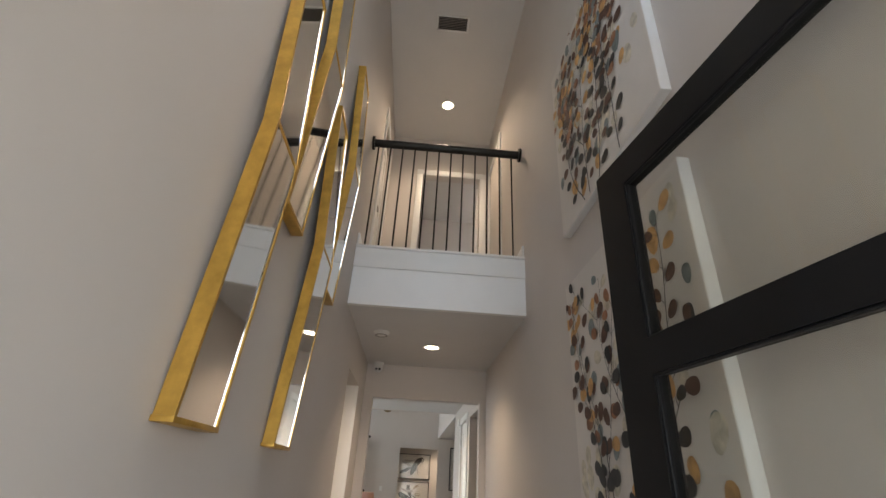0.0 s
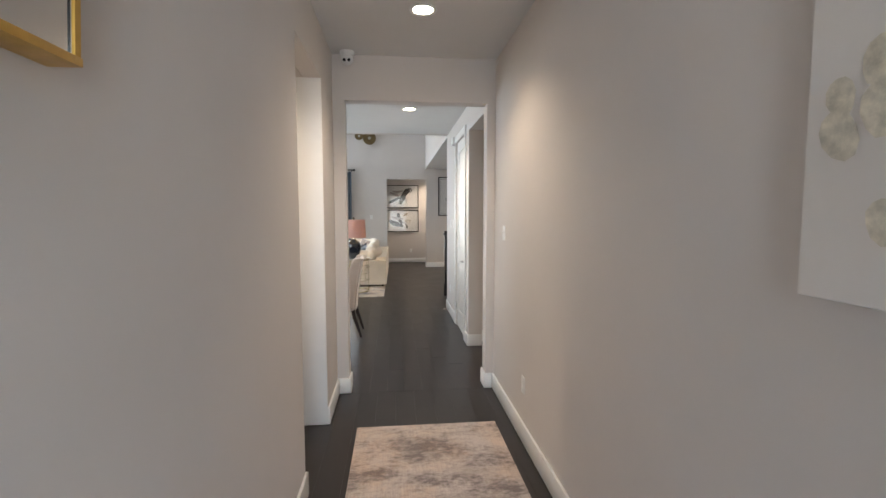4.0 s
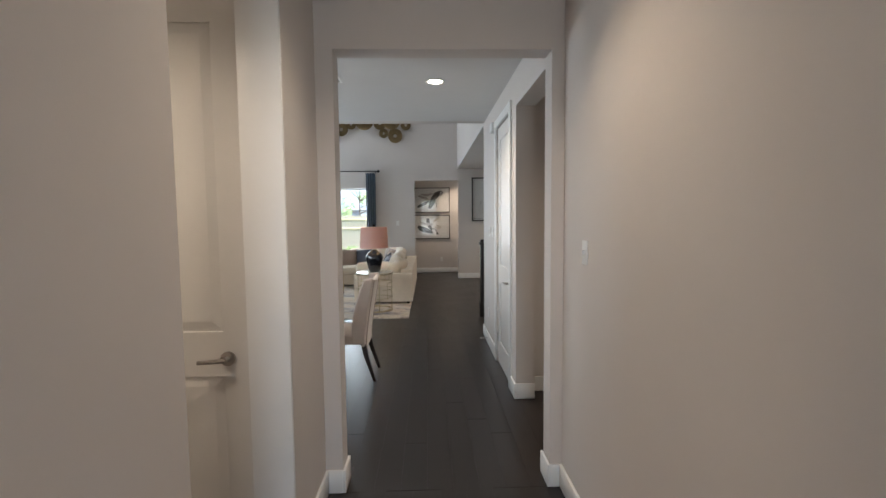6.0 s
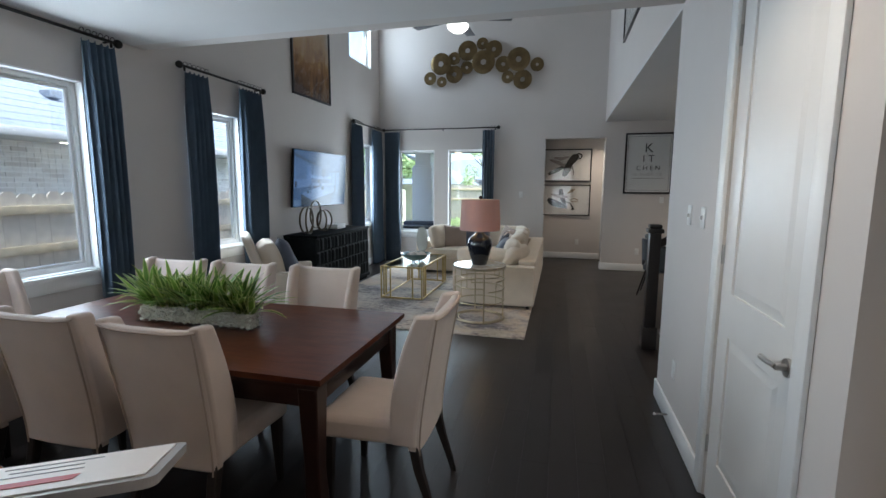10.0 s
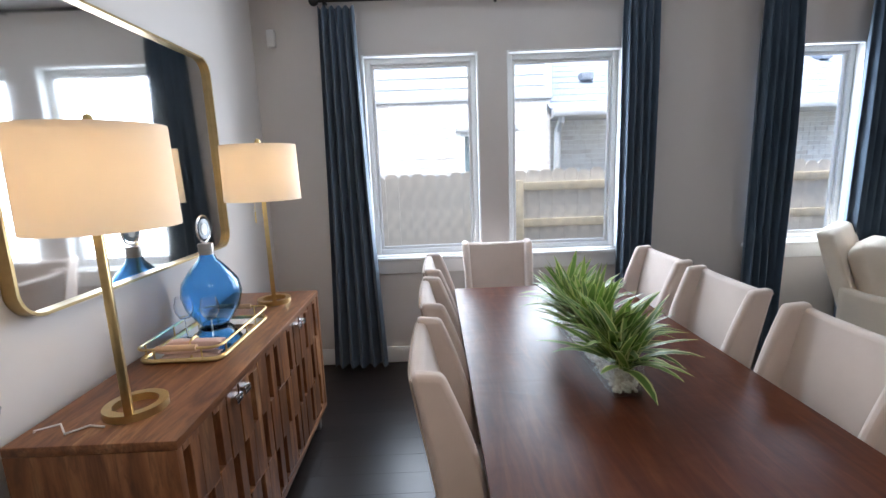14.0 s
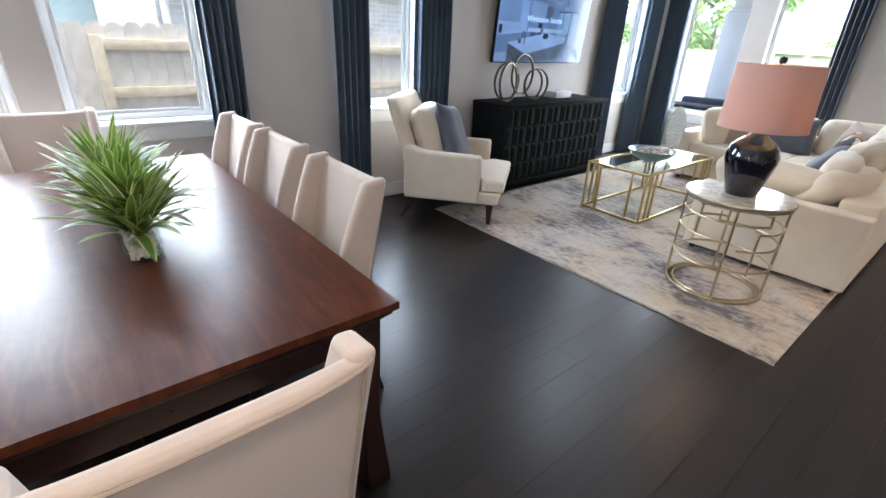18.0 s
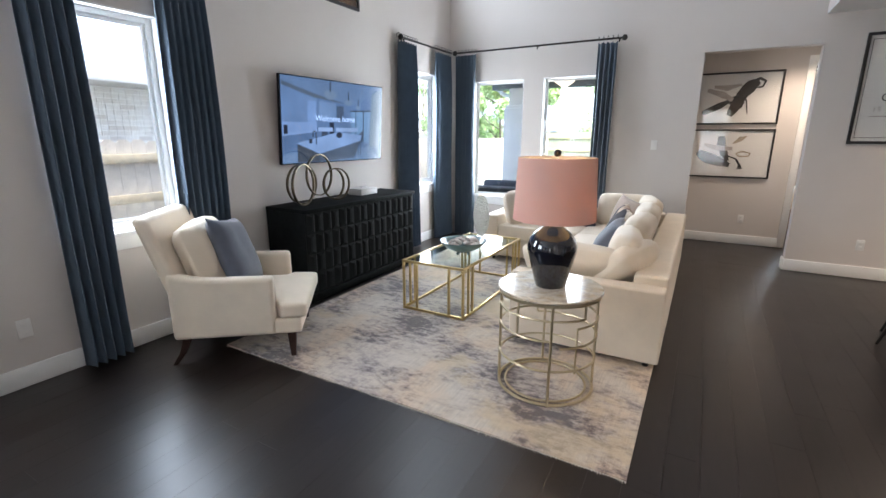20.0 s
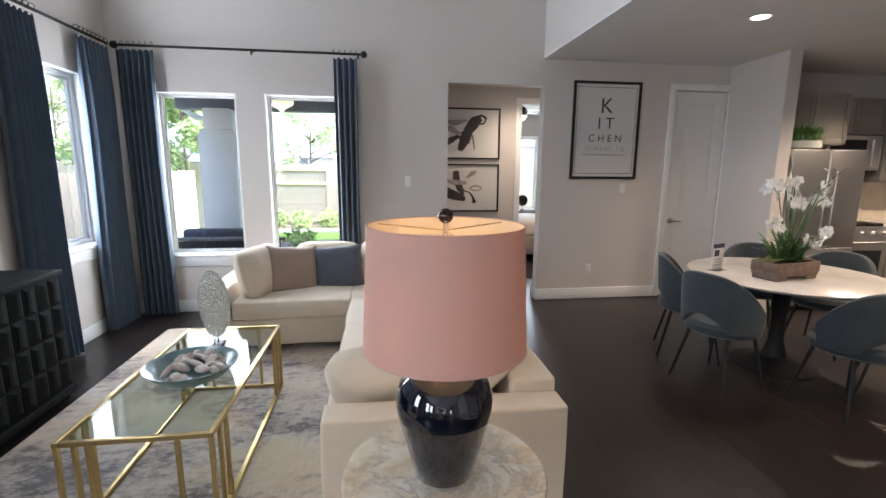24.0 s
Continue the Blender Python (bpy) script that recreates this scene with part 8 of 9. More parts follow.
def wash_mat():
    m, nt, b = blank("umber_gold_wash", 0.6)
    v = coords(nt, (1, 1, 0.45))
    n = noise_tex(nt, v, 3.2, 7, 0.7, 1.2)
    sep = nt.nodes.new("ShaderNodeSeparateXYZ")
    nt.links.new(coords(nt), sep.inputs[0])
    add = nt.nodes.new("ShaderNodeMath")
    add.operation = "MULTIPLY_ADD"
    add.inputs[1].default_value, add.inputs[2].default_value = 0.45, 0.0
    nt.links.new(sep.outputs[2], add.inputs[0])
    s = nt.nodes.new("ShaderNodeMath")
    nt.links.new(add.outputs[0], s.inputs[0])
    nt.links.new(n, s.inputs[1])
    nt.links.new(ramp(nt, s.outputs[0], [(0.20, (0.07, 0.035, 0.02)), (0.42, (0.26, 0.12, 0.035)), (0.55, (0.42, 0.25, 0.09)), (0.72, (0.40, 0.33, 0.24)), (0.9, (0.52, 0.47, 0.40))]), b.inputs["Base Color"])
    return m


part("painted_board", box_bm((-0.505, -0.013, -0.685), (0.505, -0.0105, 0.685)), wash_mat(), ga, smooth=False)
ep = picture("pale_print", "large framed pale print high on the living room wall", pose(0.92, 11.55, 3.95, 0, 0, -90), 1.3, 1.0, 0.03)
brush(ep, [(-0.3, -0.2), (0.0, 0.1), (0.35, 0.2)], [0.06, 0.1, 0.05], INKS[3], 0.0)
brush(ep, [(-0.4, 0.2), (-0.1, -0.1), (0.3, -0.25)], [0.04, 0.07, 0.03], WASH, 0.0006)

# ---- spun metal disc sculpture ----
DISCM = plain("antique_brass_disc", (0.20, 0.145, 0.075), 0.34, 1.0, vary=0.25, scale=8, grain=40, bump=0.06)
discs = thing("disc_wall_sculpture", "wall sculpture of overlapping antique brass discs", "wall sculpture", (-0.10, 14.475, 0.03))
for x, z, r, dep in ((-2.07, 3.88, 0.205, 0.10), (-2.30, 3.63, 0.125, 0.06), (-2.06, 3.55, 0.10, 0.075), (-1.81, 3.68, 0.165, 0.07), (-1.82, 3.98, 0.12, 0.05), (-1.55, 4.10, 0.185, 0.08),
                     (-1.57, 3.80, 0.12, 0.045), (-1.24, 3.87, 0.22, 0.10), (-1.27, 4.22, 0.11, 0.05), (-1.05, 4.10, 0.16, 0.06), (-0.87, 3.82, 0.15, 0.05), (-0.58, 3.88, 0.215, 0.10),
                     (-0.78, 3.58, 0.115, 0.06), (-0.50, 3.52, 0.175, 0.07), (-0.24, 3.78, 0.125, 0.05)):
    bm = lathe_bm([(r * 0.24, 0.012), (r * 0.30, 0.004), (r * 0.6, 0.0), (r * 0.97, 0.006), (r, 0.010), (r * 0.97, 0.014), (r * 0.6, 0.009), (r * 0.3, 0.013), (r * 0.24, 0.012)], 44, close=False)
    bmesh.ops.transform(bm, verts=bm.verts, matrix=pose(x, -dep, z, 90, 0, 0))
    part("disc", bm, DISCM, discs)
    part("stand_off", cyl_bm((x + r * 0.5, -dep, z), (x + r * 0.5, 0, z), 0.006, seg=6), BRONZE, discs)

fan = thing("ceiling_fan", "bronze living room ceiling fan with a lit glass bowl", "ceiling fan", (-1.2, 11.5, 0))
FZ = 3.56
part("downrod", cyl_bm((0, 0, FZ + 0.25), (0, 0, TOP), 0.014, seg=12), BRONZE, fan)
part("canopy", lathe_bm([(0.0, TOP - 0.07), (0.03, TOP - 0.07), (0.07, TOP - 0.01), (0.07, TOP), (0.0, TOP)], 24), BRONZE, fan)
part("motor", lathe_bm([(0.0, FZ + 0.05), (0.10, FZ + 0.05), (0.14, FZ + 0.10), (0.13, FZ + 0.2), (0.05, FZ + 0.26), (0.0, FZ + 0.26)], 32), BRONZE, fan)
part("bowl", lathe_bm([(0.0, FZ - 0.05), (0.07, FZ - 0.035), (0.13, FZ + 0.01), (0.14, FZ + 0.05), (0.0, FZ + 0.05)], 32), glow("fan_bowl_glass", (1.0, 0.94, 0.84), 0.7), fan, "glowing frosted glass bowl")
for k in range(5):
    part("blade", box_bm((0.16, -0.065, FZ + 0.13), (0.70, 0.065, FZ + 0.138), 0.003, m=pose(0, 0, 0, 0, 0, 15 + 72 * k)), DARKWOOD, fan)


# ---- breakfast corner ----
CHARC = plain("charcoal_chair_cloth", (0.035, 0.045, 0.052), 0.9, vary=0.12, scale=8, grain=500, bump=0.35, sheen=0.25)
BLKMETAL = plain("black_metal_leg", (0.012, 0.012, 0.012), 0.55, 0.0, vary=0.1, bump=0.01)
WMARBLE = plain("white_quartz_top", (0.60, 0.565, 0.53), 0.22, vary=0.08, scale=7, bump=0)
bt = thing("round_breakfast_table", "round white stone table on a black pedestal", "table", (2.25, 12.48, 0))
part("top", lathe_bm([(0.0, 0.722), (0.64, 0.722), (0.675, 0.738), (0.68, 0.748), (0.672, 0.754), (0.0, 0.754)], 72), WMARBLE, bt, "white stone top")
part("pedestal", lathe_bm([(0.0, 0.0), (0.30, 0.0), (0.30, 0.012), (0.20, 0.03), (0.09, 0.08), (0.055, 0.20), (0.05, 0.40), (0.07, 0.60), (0.16, 0.70), (0.22, 0.722), (0.0, 0.722)], 48), BLKMETAL, bt)


def breakfast_chair():
    """Facing local +x."""
    t = thing("breakfast_chair", "charcoal upholstered curved-back chair with slim black legs", "chair", group="chairs round the breakfast table")

    def shell(off):
        def f(u, v):
            ang = (u - 0.5) * 2 * radians(84)
            z0 = 0.44 + 0.11 * max(0.0, 1 - (2.2 * abs(2 * u - 1)) ** 2)
            z1 = 0.85 - 0.26 * abs(2 * u - 1) ** 2.6
            R = 0.265 + off + 0.02 * v
            return (-R * math.cos(ang) * 0.98 + 0.02, R * math.sin(ang), z0 + (z1 - z0) * v)
        return f
    soften(part("backrest", grid_solid(22, 8, shell(-0.022), shell(0.022)), CHARC, t), 0.016)
    bm = lathe_bm([(0.0, 0.39), (0.215, 0.39), (0.245, 0.41), (0.25, 0.455), (0.225, 0.485), (0.0, 0.495)], 32)
    part("seat", bm, CHARC, t)
    for s in (-1, 1):
        part("leg", cyl_bm((-0.24, s * 0.21, 0), (-0.15, s * 0.14, 0.41), 0.009, 0.014, 10), BLKMETAL, t)
        part("leg", cyl_bm((0.22, s * 0.21, 0), (0.14, s * 0.14, 0.41), 0.009, 0.014, 10), BLKMETAL, t)
    return t


bc = breakfast_chair()
placed = [(197, 0.704), (150, 0.63), (263, 0.67), (60, 0.78), (20, 0.74), (312, 0.72)]
for n, (a, r) in enumerate(placed):
    m = pose(2.25 + r * math.cos(radians(a)), 12.48 + r * math.sin(radians(a)), 0, 0, 0, a + 180)
    if n == 0:
        bc.matrix_basis = m
    else:
        copy_thing(bc, m)

# orchid bowl
TERRA = plain("weathered_clay_bowl", (0.16, 0.11, 0.085), 0.9, vary=0.3, scale=18, grain=90, bump=0.5)
PETAL = plain("white_orchid_petal", (0.76, 0.75, 0.72), 0.6, vary=0.04, bump=0)
MOSS = plain("moss", (0.12, 0.12, 0.03), 0.95, vary=0.4, scale=40, grain=120, bump=0.8)
STEMG = plain("orchid_green", (0.05, 0.11, 0.03), 0.5, vary=0.3, bump=0.02)
orc = thing("orchid_arrangement", "white orchids in a brown clay trough on the table", "plant", (2.12, 12.36, 0.754), 10)
for lo, hi in (((-0.21, -0.095, 0.0), (-0.10, 0.095, 0.035)), ((0.10, -0.095, 0.0), (0.21, 0.095, 0.035)), ((-0.215, -0.10, 0.03), (0.215, 0.10, 0.06)), ((-0.22, -0.105, 0.055), (-0.195, 0.105, 0.135)), ((0.195, -0.105, 0.055), (0.22, 0.105, 0.135)), ((-0.20, -0.105, 0.055), (0.20, -0.085, 0.135)), ((-0.20, 0.085, 0.055), (0.20, 0.105, 0.135))):
    part("clay_foot" if lo[2] == 0.0 else "clay_side", box_bm(lo, hi, 0.008), TERRA, orc)
bm = bmesh.new()
bmesh.ops.create_grid(bm, x_segments=16, y_segments=8, size=0.5, matrix=Matrix.Translation((0, 0, 0.125)) @ Matrix.Diagonal((0.39, 0.17, 1, 1)))
for v in bm.verts:
    v.co.z += 0.03 * noise.noise(v.co * 16) + 0.02
part("moss", bm, MOSS, orc)
rr = random.Random(12)


def petal_bm(bm, c, d, up, L, W):
    s = d.cross(up).normalized()
    n = s.cross(d).normalized()
    pts = [(0.0, 0.0), (0.3, 0.75), (0.65, 1.0), (0.9, 0.6), (1.0, 0.0), (0.9, -0.6), (0.65, -1.0), (0.3, -0.75)]
    ring = [bm.verts.new(c + d * (L * a) + s * (W * b) + n * (0.25 * L * a * a)) for a, b in pts]
    bm.faces.new(ring)


SPRAYS = [(-0.24, 0.68, 5), (-0.14, 0.70, 5), (-0.09, 0.61, 3), (0.0, 0.67, 5), (0.08, 0.56, 4), (0.22, 0.70, 4), (0.19, 0.61, 4), (0.31, 0.59, 2), (-0.20, 0.43, 4), (-0.11, 0.42, 3), (0.07, 0.32, 3), (0.17, 0.34, 4), (0.13, 0.25, 3)]
for x, z, count in SPRAYS:
    y = rr.uniform(-0.12, 0.12) * (1.0 if z > 0.5 else 0.6)
    top = Vector((x, y - (0.08 if z < 0.45 else 0.0), z))
    pts = [Vector((x * 0.12, y * 0.2, 0.12)), Vector((x * 0.35, y * 0.4, z * 0.55)), Vector((x * 0.72, y * 0.8, z * 0.93)), top]
    part("stem", tube_bm(pts, 0.0045, 6), STEMG, orc)
    for j in range(count):
        c = pts[2].lerp(pts[3], 0.4 + 0.25 * j) + Vector((rr.uniform(-0.045, 0.045), rr.uniform(-0.05, 0.04), rr.uniform(-0.04, 0.04)))
        a = rr.choice((-1.57, -1.57, 1.57, math.copysign(1.57, x) - 1.57)) + rr.uniform(-0.8, 0.8)
        out = Vector((math.cos(a), math.sin(a), rr.uniform(-0.2, 0.35))).normalized()
        bm = bmesh.new()
        side = out.cross(Vector((0, 0, 1))).normalized()
        up = side.cross(out).normalized()
        size = rr.uniform(0.75, 1.1)
        for i in range(6):
            f = 6.283 * i / 6 + size * 3
            dd = (side * math.cos(f) + up * math.sin(f)).normalized()
            petal_bm(bm, c, dd, out, size * rr.uniform(0.040, 0.052), size * rr.uniform(0.013, 0.020))
        add_lathe(bm, [(0.0, 0.0), (0.006, 0.004), (0.008, 0.012), (0.005, 0.016), (0.0, 0.017)], 8, at=(c.x, c.y, c.z))
        part("blossom", bm, PETAL, orc, "white orchid blossom", smooth=False)
for k in range(34):
    bm = bmesh.new()
    uvl = bm.loops.layers.uv.new("UVMap")
    add_blade(bm, uvl, (rr.uniform(-0.10, 0.12), rr.uniform(-0.05, 0.05), 0.12), rr.uniform(0, 6.28), rr.uniform(0.15, 0.7), rr.uniform(0.18, 0.34), rr.uniform(0.016, 0.030), rr.uniform(0.4, 1.3))
    part("leaf", bm, STEMG, orc)
for e in ((0.60, 0.05, 0.82), (-0.10, 0.0, 0.90)):
    part("twig", tube_bm([(0, 0, 0.13), (e[0] * 0.4, e[1] * 0.4, e[2] * 0.8), e], 0.004, 6, r_end=0.002), STEMG, orc)
fl = thing("acrylic_flyer", "small printed flyer in a clear acrylic stand on the table", "flyer", (1.80, 12.66, 0.754), 20)
part("sheet", box_bm((-0.072, -0.001, 0.005), (0.072, 0.001, 0.215)), PAPERW, fl, smooth=False)
part("foot", box_bm((-0.072, -0.04, 0.0), (0.072, 0.04, 0.004)), CLEAR, fl, smooth=False)
part("header_bar", box_bm((-0.072, -0.0022, 0.18), (0.072, -0.0012, 0.215)), plain("navy_print", (0.05, 0.06, 0.10), 0.5), fl, smooth=False)
part("photo_block", box_bm((-0.05, -0.0022, 0.115), (0.01, -0.0012, 0.165)), DARKINK, fl, smooth=False)
for k in range(3):
    part("text_line", box_bm((-0.05, -0.0022, 0.085 - k * 0.022), (0.045, -0.0012, 0.091 - k * 0.022)), GREYFR, fl, smooth=False)

# ---- kitchen ----
CABG = plain("warm_grey_cabinet_paint", (0.22, 0.20, 0.18), 0.4, vary=0.05, bump=0.02)
STAIN = plain("brushed_stainless_steel", (0.68, 0.66, 0.64), 0.36, 1.0, vary=0.03, scale=3, grain=40, bump=0.0)
QUARTZ = plain("cream_counter_stone", (0.66, 0.60, 0.53), 0.2, vary=0.1, scale=20, bump=0)
TILE = plain("cream_backsplash_tile", (0.66, 0.58, 0.48), 0.25, vary=0.05, bump=0.02)
fr = thing("refrigerator", "stainless steel French-door refrigerator", "refrigerator", (3.86, 14.1, 0))
part("body", box_bm((-0.45, -0.30, 0.02), (0.45, 0.40, 1.77), 0.006), GREYFR, fr)
for x0, x1, nm in ((-0.45, -0.003, "door"), (0.003, 0.45, "door")):
    d = part(nm, box_bm((x0, -0.40, 0.72), (x1, -0.302, 1.775), 0.012, 3), STAIN, fr)
    hx = x1 - 0.05 if x0 < 0 else x0 + 0.05
    part("handle", tube_bm([(hx, -0.40, 0.82), (hx, -0.45, 0.84), (hx, -0.45, 1.55), (hx, -0.40, 1.57)], 0.012, 10), STAIN, d)
d = part("freezer_drawer", box_bm((-0.45, -0.40, 0.06), (0.45, -0.302, 0.712), 0.012, 3), STAIN, fr)
part("handle", tube_bm([(-0.36, -0.40, 0.62), (-0.34, -0.45, 0.62), (0.34, -0.45, 0.62), (0.36, -0.40, 0.62)], 0.012, 10), STAIN, d)


def unit(name, label, x0, x1, y0, y1, z0, z1, doors, drawers=0):
    t = thing(name, label, "cabinet", ((x0 + x1) / 2, y1, z0), group="kitchen cabinets")
    hw, dep, h = (x1 - x0) / 2 - 0.002, y1 - y0, z1 - z0
    part("body", box_bm((-hw, -dep, 0.0), (hw, 0.0, h), 0.002), CABG, t)
    w = 2 * hw / doors
    for k in range(doors):
        a, b = -hw + k * w + 0.004, -hw + (k + 1) * w - 0.004
        d = part("door", box_bm((a, -dep - 0.012, 0.01), (b, -dep - 0.001, h - 0.01), 0.002), CABG, t)
        for lo, hi in (((a, -dep - 0.02, 0.01), (a + 0.055, -dep - 0.012, h - 0.01)), ((b - 0.055, -dep - 0.02, 0.01), (b, -dep - 0.012, h - 0.01)), ((a + 0.055, -dep - 0.02, 0.01), (b - 0.055, -dep - 0.012, 0.065)), ((a + 0.055, -dep - 0.02, h - 0.065), (b - 0.055, -dep - 0.012, h - 0.01))):
            part("door_rail", box_bm(lo, hi, 0.0015), CABG, d)
        part("pull", cyl_bm((b - 0.03, -dep - 0.04, h * 0.5 - 0.06), (b - 0.03, -dep - 0.04, h * 0.5 + 0.06), 0.005, seg=8), STEEL, d)


unit("upper_cabinet", "warm grey shaker cabinet above the refrigerator", 3.42, 4.33, 14.00, 14.60, 1.84, 2.40, 2)
unit("upper_cabinet", "warm grey shaker wall cabinet", 4.34, 5.13, 14.24, 14.60, 1.98, 2.40, 2)
unit("upper_cabinet", "warm grey shaker wall cabinet", 5.14, 6.4, 14.24, 14.60, 1.42, 2.40, 3)
unit("base_cabinet", "warm grey shaker base cabinet", 5.15, 6.4, 14.0, 14.60, 0.0, 0.88, 3)
struct("worktop", (5.14, 13.97, 0.88), (6.4, 14.61, 0.92), QUARTZ, "cream stone kitchen worktop", "worktop", 0.004)
struct("backsplash", (4.34, 14.605, 0.92), (6.4, 14.617, 1.98), TILE, "cream tiled kitchen backsplash", "backsplash")
mw = thing("microwave", "stainless over-range microwave oven", "microwave", (4.735, 14.60, 1.56))
part("body", box_bm((-0.38, -0.38, 0), (0.38, 0, 0.41), 0.006), STAIN, mw)
part("window", box_bm((-0.34, -0.386, 0.06), (0.16, -0.381, 0.36), 0.004), BLACK, mw)
part("handle", cyl_bm((0.21, -0.42, 0.05), (0.21, -0.42, 0.36), 0.011, seg=10), STAIN, mw)
part("keypad", box_bm((0.25, -0.386, 0.06), (0.36, -0.381, 0.36), 0.003), GREYFR, mw)
rg = thing("range_cooker", "stainless gas range with black grates", "range", (4.74, 14.60, 0))
part("body", box_bm((-0.385, -0.62, 0.04), (0.385, 0, 0.90), 0.006), STAIN, rg)
part("oven_window", box_bm((-0.30, -0.632, 0.30), (0.30, -0.622, 0.62), 0.004), BLACK, rg)
part("oven_handle", cyl_bm((-0.32, -0.67, 0.72), (0.32, -0.67, 0.72), 0.012, seg=10), STAIN, rg)
for k in range(3):
    part("grate", box_bm((-0.36 + k * 0.245, -0.56, 0.90), (-0.13 + k * 0.245, -0.06, 0.935), 0.008), BLACK, rg)
for k in range(5):
    part("knob", cyl_bm((-0.3 + k * 0.15, -0.62, 0.83), (-0.3 + k * 0.15, -0.655, 0.83), 0.022, seg=14), STAIN, rg)
pt = thing("fern_planter", "green fern in a clear glass bowl on top of the refrigerator", "plant", (3.70, 13.9, 1.777))
part("bowl", lathe_bm([(0.0, 0.0), (0.17, 0.0), (0.185, 0.02), (0.19, 0.13), (0.18, 0.13), (0.172, 0.02), (0.0, 0.014)], 32), PANE, pt)
part("filling", lathe_bm([(0.0, 0.014), (0.165, 0.02), (0.17, 0.09), (0.0, 0.10)], 24), PEBBLE, pt)
bm = bmesh.new()
uvl = bm.loops.layers.uv.new("UVMap")
for k in range(220):
    add_blade(bm, uvl, (rr.uniform(-0.12, 0.12), rr.uniform(-0.08, 0.08), 0.10), rr.uniform(0, 6.28), rr.uniform(0.1, 1.0), rr.uniform(0.12, 0.24), rr.uniform(0.006, 0.012), rr.uniform(0.3, 1.3), 5)
tagged(part("fronds", bm, SHRUB, pt, smooth=False), kind="stuff")

# ---- stair ----
stair = thing("staircase", "dark wooden stair with white risers and an iron balustrade", "stairs", (1.14, 8.96, 0))
for k in range(9):
    part("riser", box_bm((k * 0.26, 0.0, k * 0.18), (k * 0.26 + 0.02, 1.10, k * 0.18 + 0.16), 0.002), TRIM, stair)
    part("tread", box_bm((k * 0.26 - 0.03, -0.0, k * 0.18 + 0.16), (k * 0.26 + 0.27, 1.13, k * 0.18 + 0.185), 0.008), FLOOR, stair)
    part("stringer_block", box_bm((k * 0.26 + 0.02, 1.05, 0.0), (k * 0.26 + 0.26, 1.10, k * 0.18 + 0.158)), TRIM, stair, smooth=False)
nw = thing("newel_post", "dark square stair newel post with a moulded cap", "newel post", (1.03, 10.05, 0))
part("shaft", box_bm((-0.05, -0.05, 0), (0.05, 0.05, 1.12), 0.006), DARKWOOD, nw)
part("cap", box_bm((-0.07, -0.07, 1.12), (0.07, 0.07, 1.16), 0.01), DARKWOOD, nw)
part("cap_top", box_bm((-0.055, -0.055, 1.16), (0.055, 0.055, 1.20), 0.014), DARKWOOD, nw)
part("base_block", box_bm((-0.065, -0.065, 0), (0.065, 0.065, 0.22), 0.006), DARKWOOD, nw)
br = thing("stair_balustrade", "dark sloping handrail on slim iron balusters", "railing", (1.06, 10.02, 0))
part("handrail", tube_bm([(0.0, 0.03, 1.0), (2.2, 0.03, 2.52)], 0.035, 12), DARKWOOD, br)
for k in range(16):
    x = 0.12 + k * 0.13
    z = 0.185 + 0.18 * int((x + 0.03) / 0.26)
    part("baluster", cyl_bm((x, 0.0, z - 0.02), (x, 0.02, 1.0 + x * 0.69), 0.007, seg=8), BRONZE, br)

# ---- bedroom behind the back hall ----
bed = thing("bed", "pale upholstered bed with cream bedding, beyond the doorway", "bed", (2.2, 17.6, 0))
part("frame", box_bm((-1.0, -0.8, 0.1), (1.0, 0.8, 0.42), 0.03), TAN, bed)
part("mattress", box_bm((-0.98, -0.78, 0.42), (0.98, 0.78, 0.66), 0.06, 3), OFFWHITE, bed)
for x in (-0.9, 0.9):
    for y in (-0.7, 0.7):
        part("leg", cyl_bm((x, y, 0), (x, y, 0.1), 0.025, seg=10), DARKWOOD, bed)
orn = thing("disc_ornament", "dark disc ornament on a small stand at the bedroom window", "ornament", (2.40, 19.637, 0.612))
part("base", box_bm((-0.05, -0.022, 0), (0.05, 0.022, 0.012), 0.003), BRONZE, orn)
part("pin", cyl_bm((0, 0, 0.012), (0, 0, 0.10), 0.006, seg=8), BRONZE, orn)
part("disc", lathe_bm([(0.0, -0.009), (0.10, -0.007), (0.125, 0.0), (0.10, 0.007), (0.0, 0.009)], 28), BRONZE, orn, smooth=True, matrix=pose(0, 0, 0.22, 90, 0, 0))
bf = thing("bedroom_fan", "dark bedroom ceiling fan with a lit bowl", "ceiling fan", (1.55, 17.3, 2.75))
part("rod", cyl_bm((0, 0, -0.15), (0, 0, 0), 0.014), BRONZE, bf)
part("motor", lathe_bm([(0.0, -0.30), (0.1, -0.29), (0.12, -0.22), (0.08, -0.15), (0.0, -0.15)], 20), BRONZE, bf)
part("bowl", lathe_bm([(0.0, -0.38), (0.07, -0.36), (0.11, -0.30), (0.0, -0.30)], 20), CANGLOW, bf)
for k in range(4):
    part("blade", box_bm((0.12, -0.06, -0.225), (0.62, 0.06, -0.217), 0.003, m=pose(0, 0, 0, 0, 0, 30 + 90 * k)), DARKWOOD, bf)


# ---- floorboards, each a piece of its own where the walk goes ----
floor = thing("floor", "dark espresso-stained oak plank floor", "floor")
tagged(floor, kind="structure")
PW, GAP = 0.152, 0.0003
lengths = (0.9, 1.2, 1.5, 1.8)
plank_mesh = {}


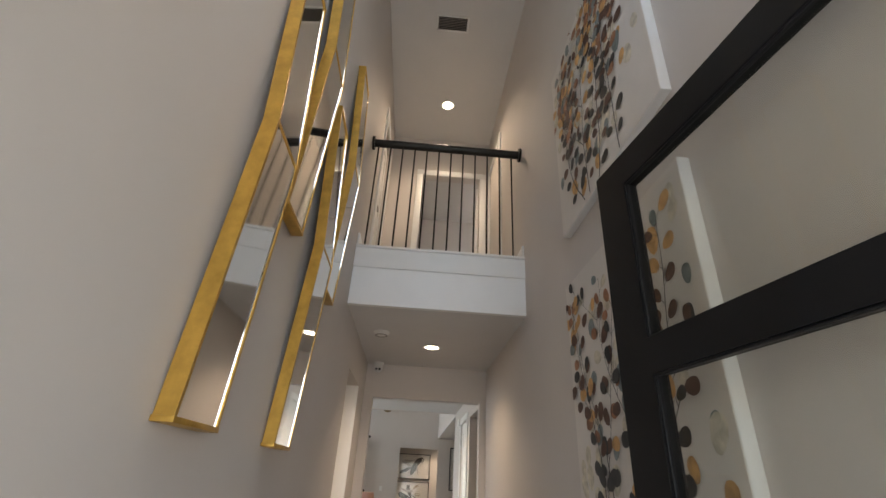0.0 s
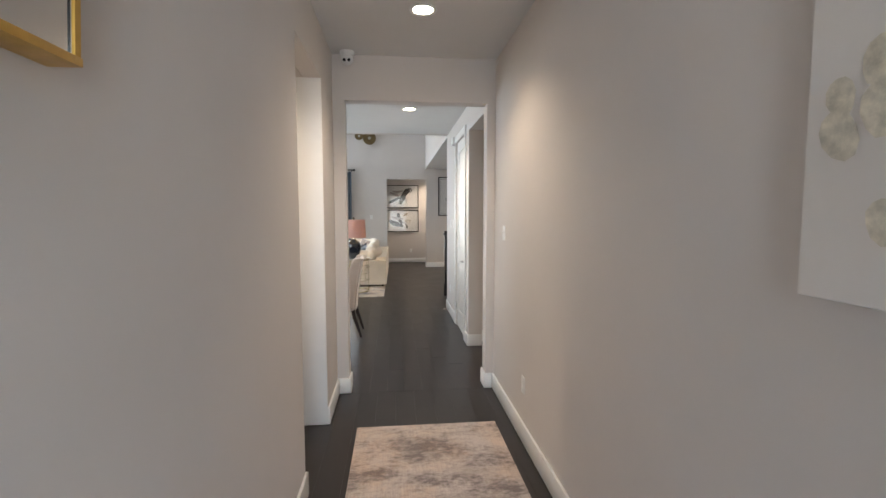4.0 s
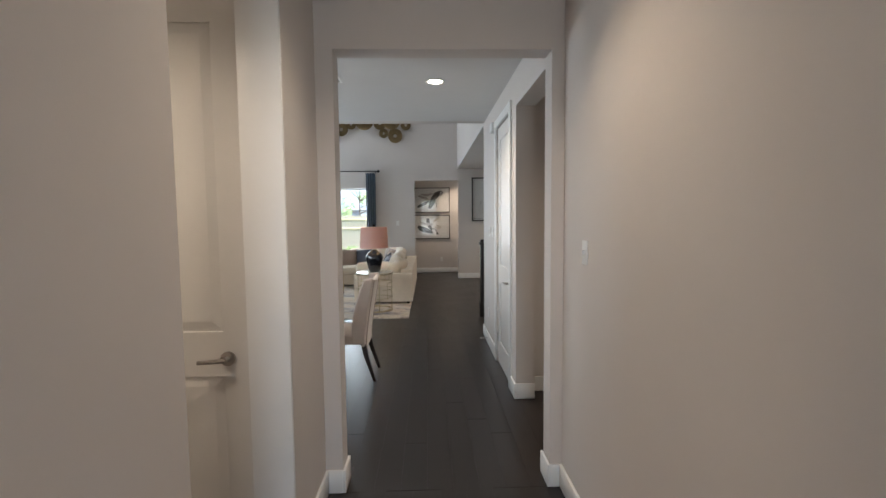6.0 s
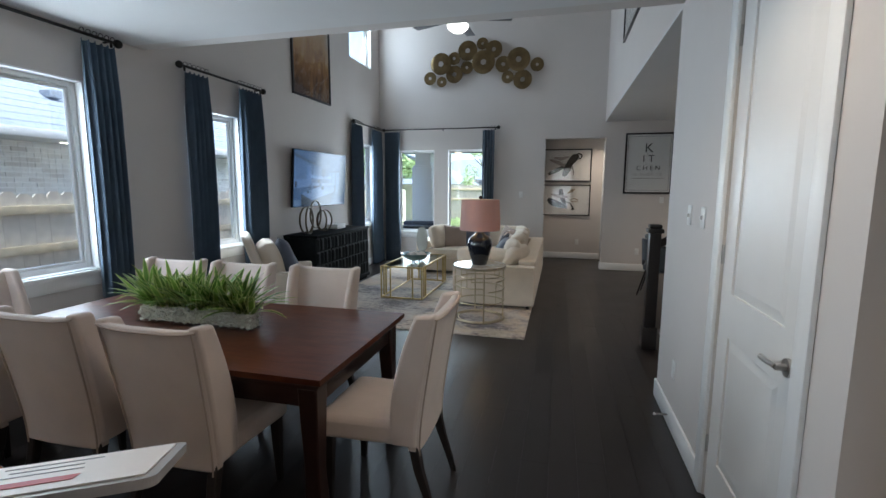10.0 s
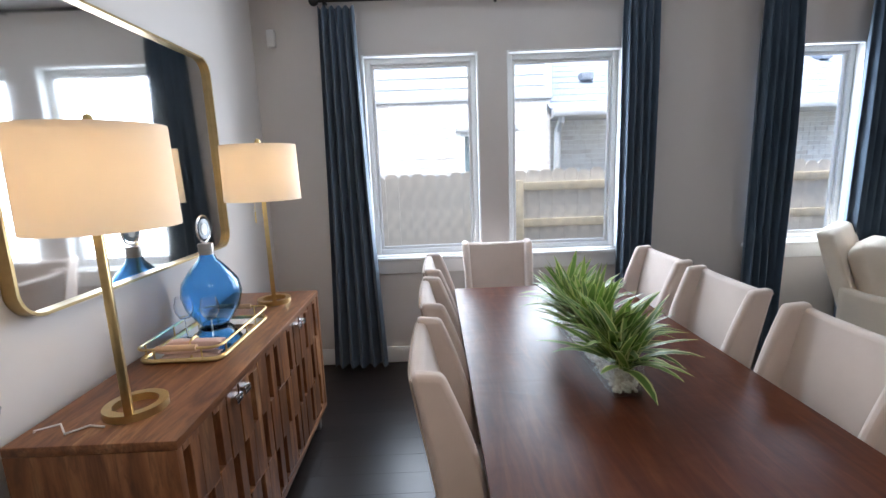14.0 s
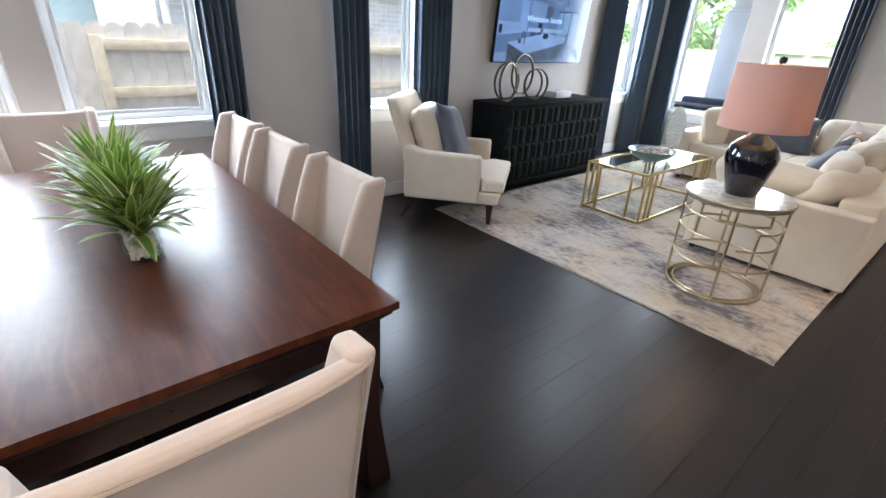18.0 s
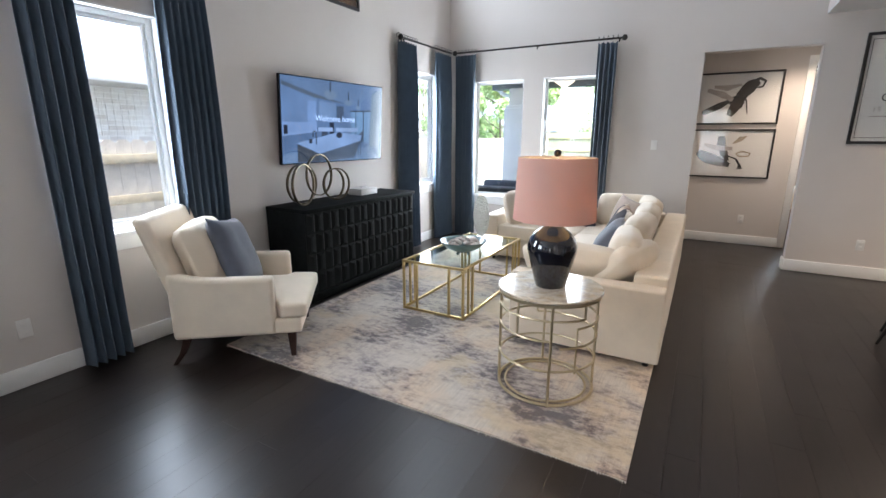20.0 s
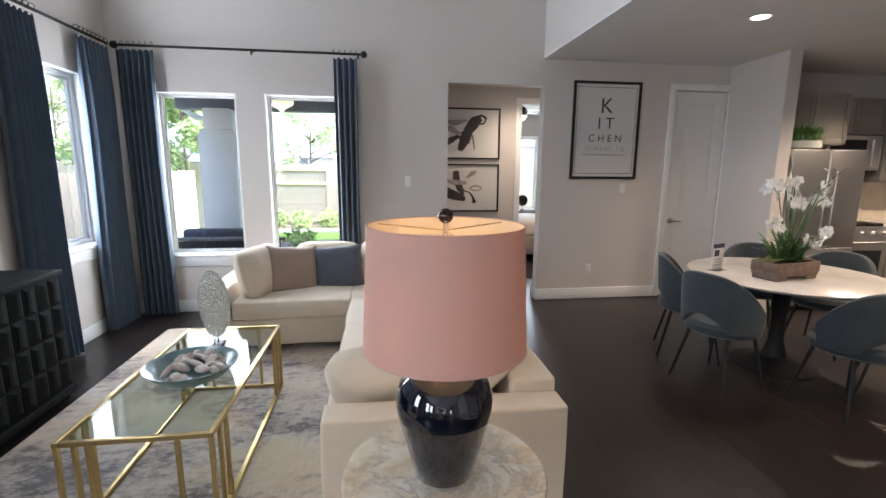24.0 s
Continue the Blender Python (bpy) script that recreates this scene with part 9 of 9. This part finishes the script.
def plank(L, w):
    key = (round(L, 3), round(w, 3))
    if key not in plank_mesh:
        bm = bmesh.new()
        c = 0.0004
        o = [bm.verts.new(p) for p in ((0, 0, -0.0012), (w, 0, -0.0012), (w, L, -0.0012), (0, L, -0.0012))]
        i = [bm.verts.new(p) for p in ((c, c, 0), (w - c, c, 0), (w - c, L - c, 0), (c, L - c, 0))]
        for k in range(4):
            bm.faces.new((o[k], o[(k + 1) % 4], i[(k + 1) % 4], i[k]))
        bm.faces.new(i)
        me = bpy.data.meshes.new("floorboard")
        bm.to_mesh(me)
        bm.free()
        me.materials.append(FLOOR)
        plank_mesh[key] = me
    return plank_mesh[key]


rr = random.Random(77)
AREAS = [(-0.54, 1.06, 0.40, 5.54), (-3.50, 1.06, 5.54, 14.475), (1.06, 3.6, 5.42, 6.97), (1.06, 8.3, 8.95, 14.62), (-0.42, 2.3, 14.475, 15.78), (-2.0, -0.54, 3.7, 4.98), (-0.2, 4.6, 15.78, 19.6)]
spots = []
for x0, x1, y0, y1 in AREAS:
    x = x0
    while x < x1 - 0.01:
        w = min(PW, x1 - x)
        y = y0 - rr.uniform(0, 1.0)
        while y < y1:
            L = rr.choice(lengths)
            a, b = max(y, y0), min(y + L, y1)
            if b - a > 0.02:
                spots.append((x, a, w - GAP, round(b - a - GAP, 2)))
            y += L
        x += PW
near = [s for s in spots if -3.2 < s[0] < 1.0 and (s[1] > 5.5 and s[1] < 10.6 or s[0] > -0.5 and 1.5 < s[1] <= 5.5)]
near.sort(key=lambda s: abs(s[0] + 0.6) + abs(s[1] - 7.8))
near = near[:290]
chosen = {(s[0], s[1]) for s in near}
for x, y, w, L in near:
    o = new("floorboard", plank(L, w))
    o.parent = floor
    o.matrix_basis = pose(x, y, rr.uniform(-0.0001, 0.0001))


def floor_rest_material():
    m = FLOOR.copy()
    m.name = "dark_oak_floor_rest"
    nt = m.node_tree
    old = [n for n in nt.nodes if n.bl_idname == "ShaderNodeObjectInfo"][0]
    geo = nt.nodes.new("ShaderNodeNewGeometry")
    for l in list(old.outputs["Random"].links):
        nt.links.new(geo.outputs["Random Per Island"], l.to_socket)
    return m


verts, faces = [], []
for x, y, w, L in spots:
    if (x, y) in chosen:
        continue
    n, c = len(verts), 0.0004
    verts += [(x, y, -0.0012), (x + w, y, -0.0012), (x + w, y + L, -0.0012), (x, y + L, -0.0012), (x + c, y + c, 0), (x + w - c, y + c, 0), (x + w - c, y + L - c, 0), (x + c, y + L - c, 0)]
    faces += [(n, n + 1, n + 5, n + 4), (n + 1, n + 2, n + 6, n + 5), (n + 2, n + 3, n + 7, n + 6), (n + 3, n, n + 4, n + 7), (n + 4, n + 5, n + 6, n + 7)]
me = bpy.data.meshes.new("far_floorboards")
me.from_pydata(verts, [], faces)
me.materials.append(floor_rest_material())
rest = new("far_floorboards", me)
rest.parent = floor
tagged(rest, kind="stuff")
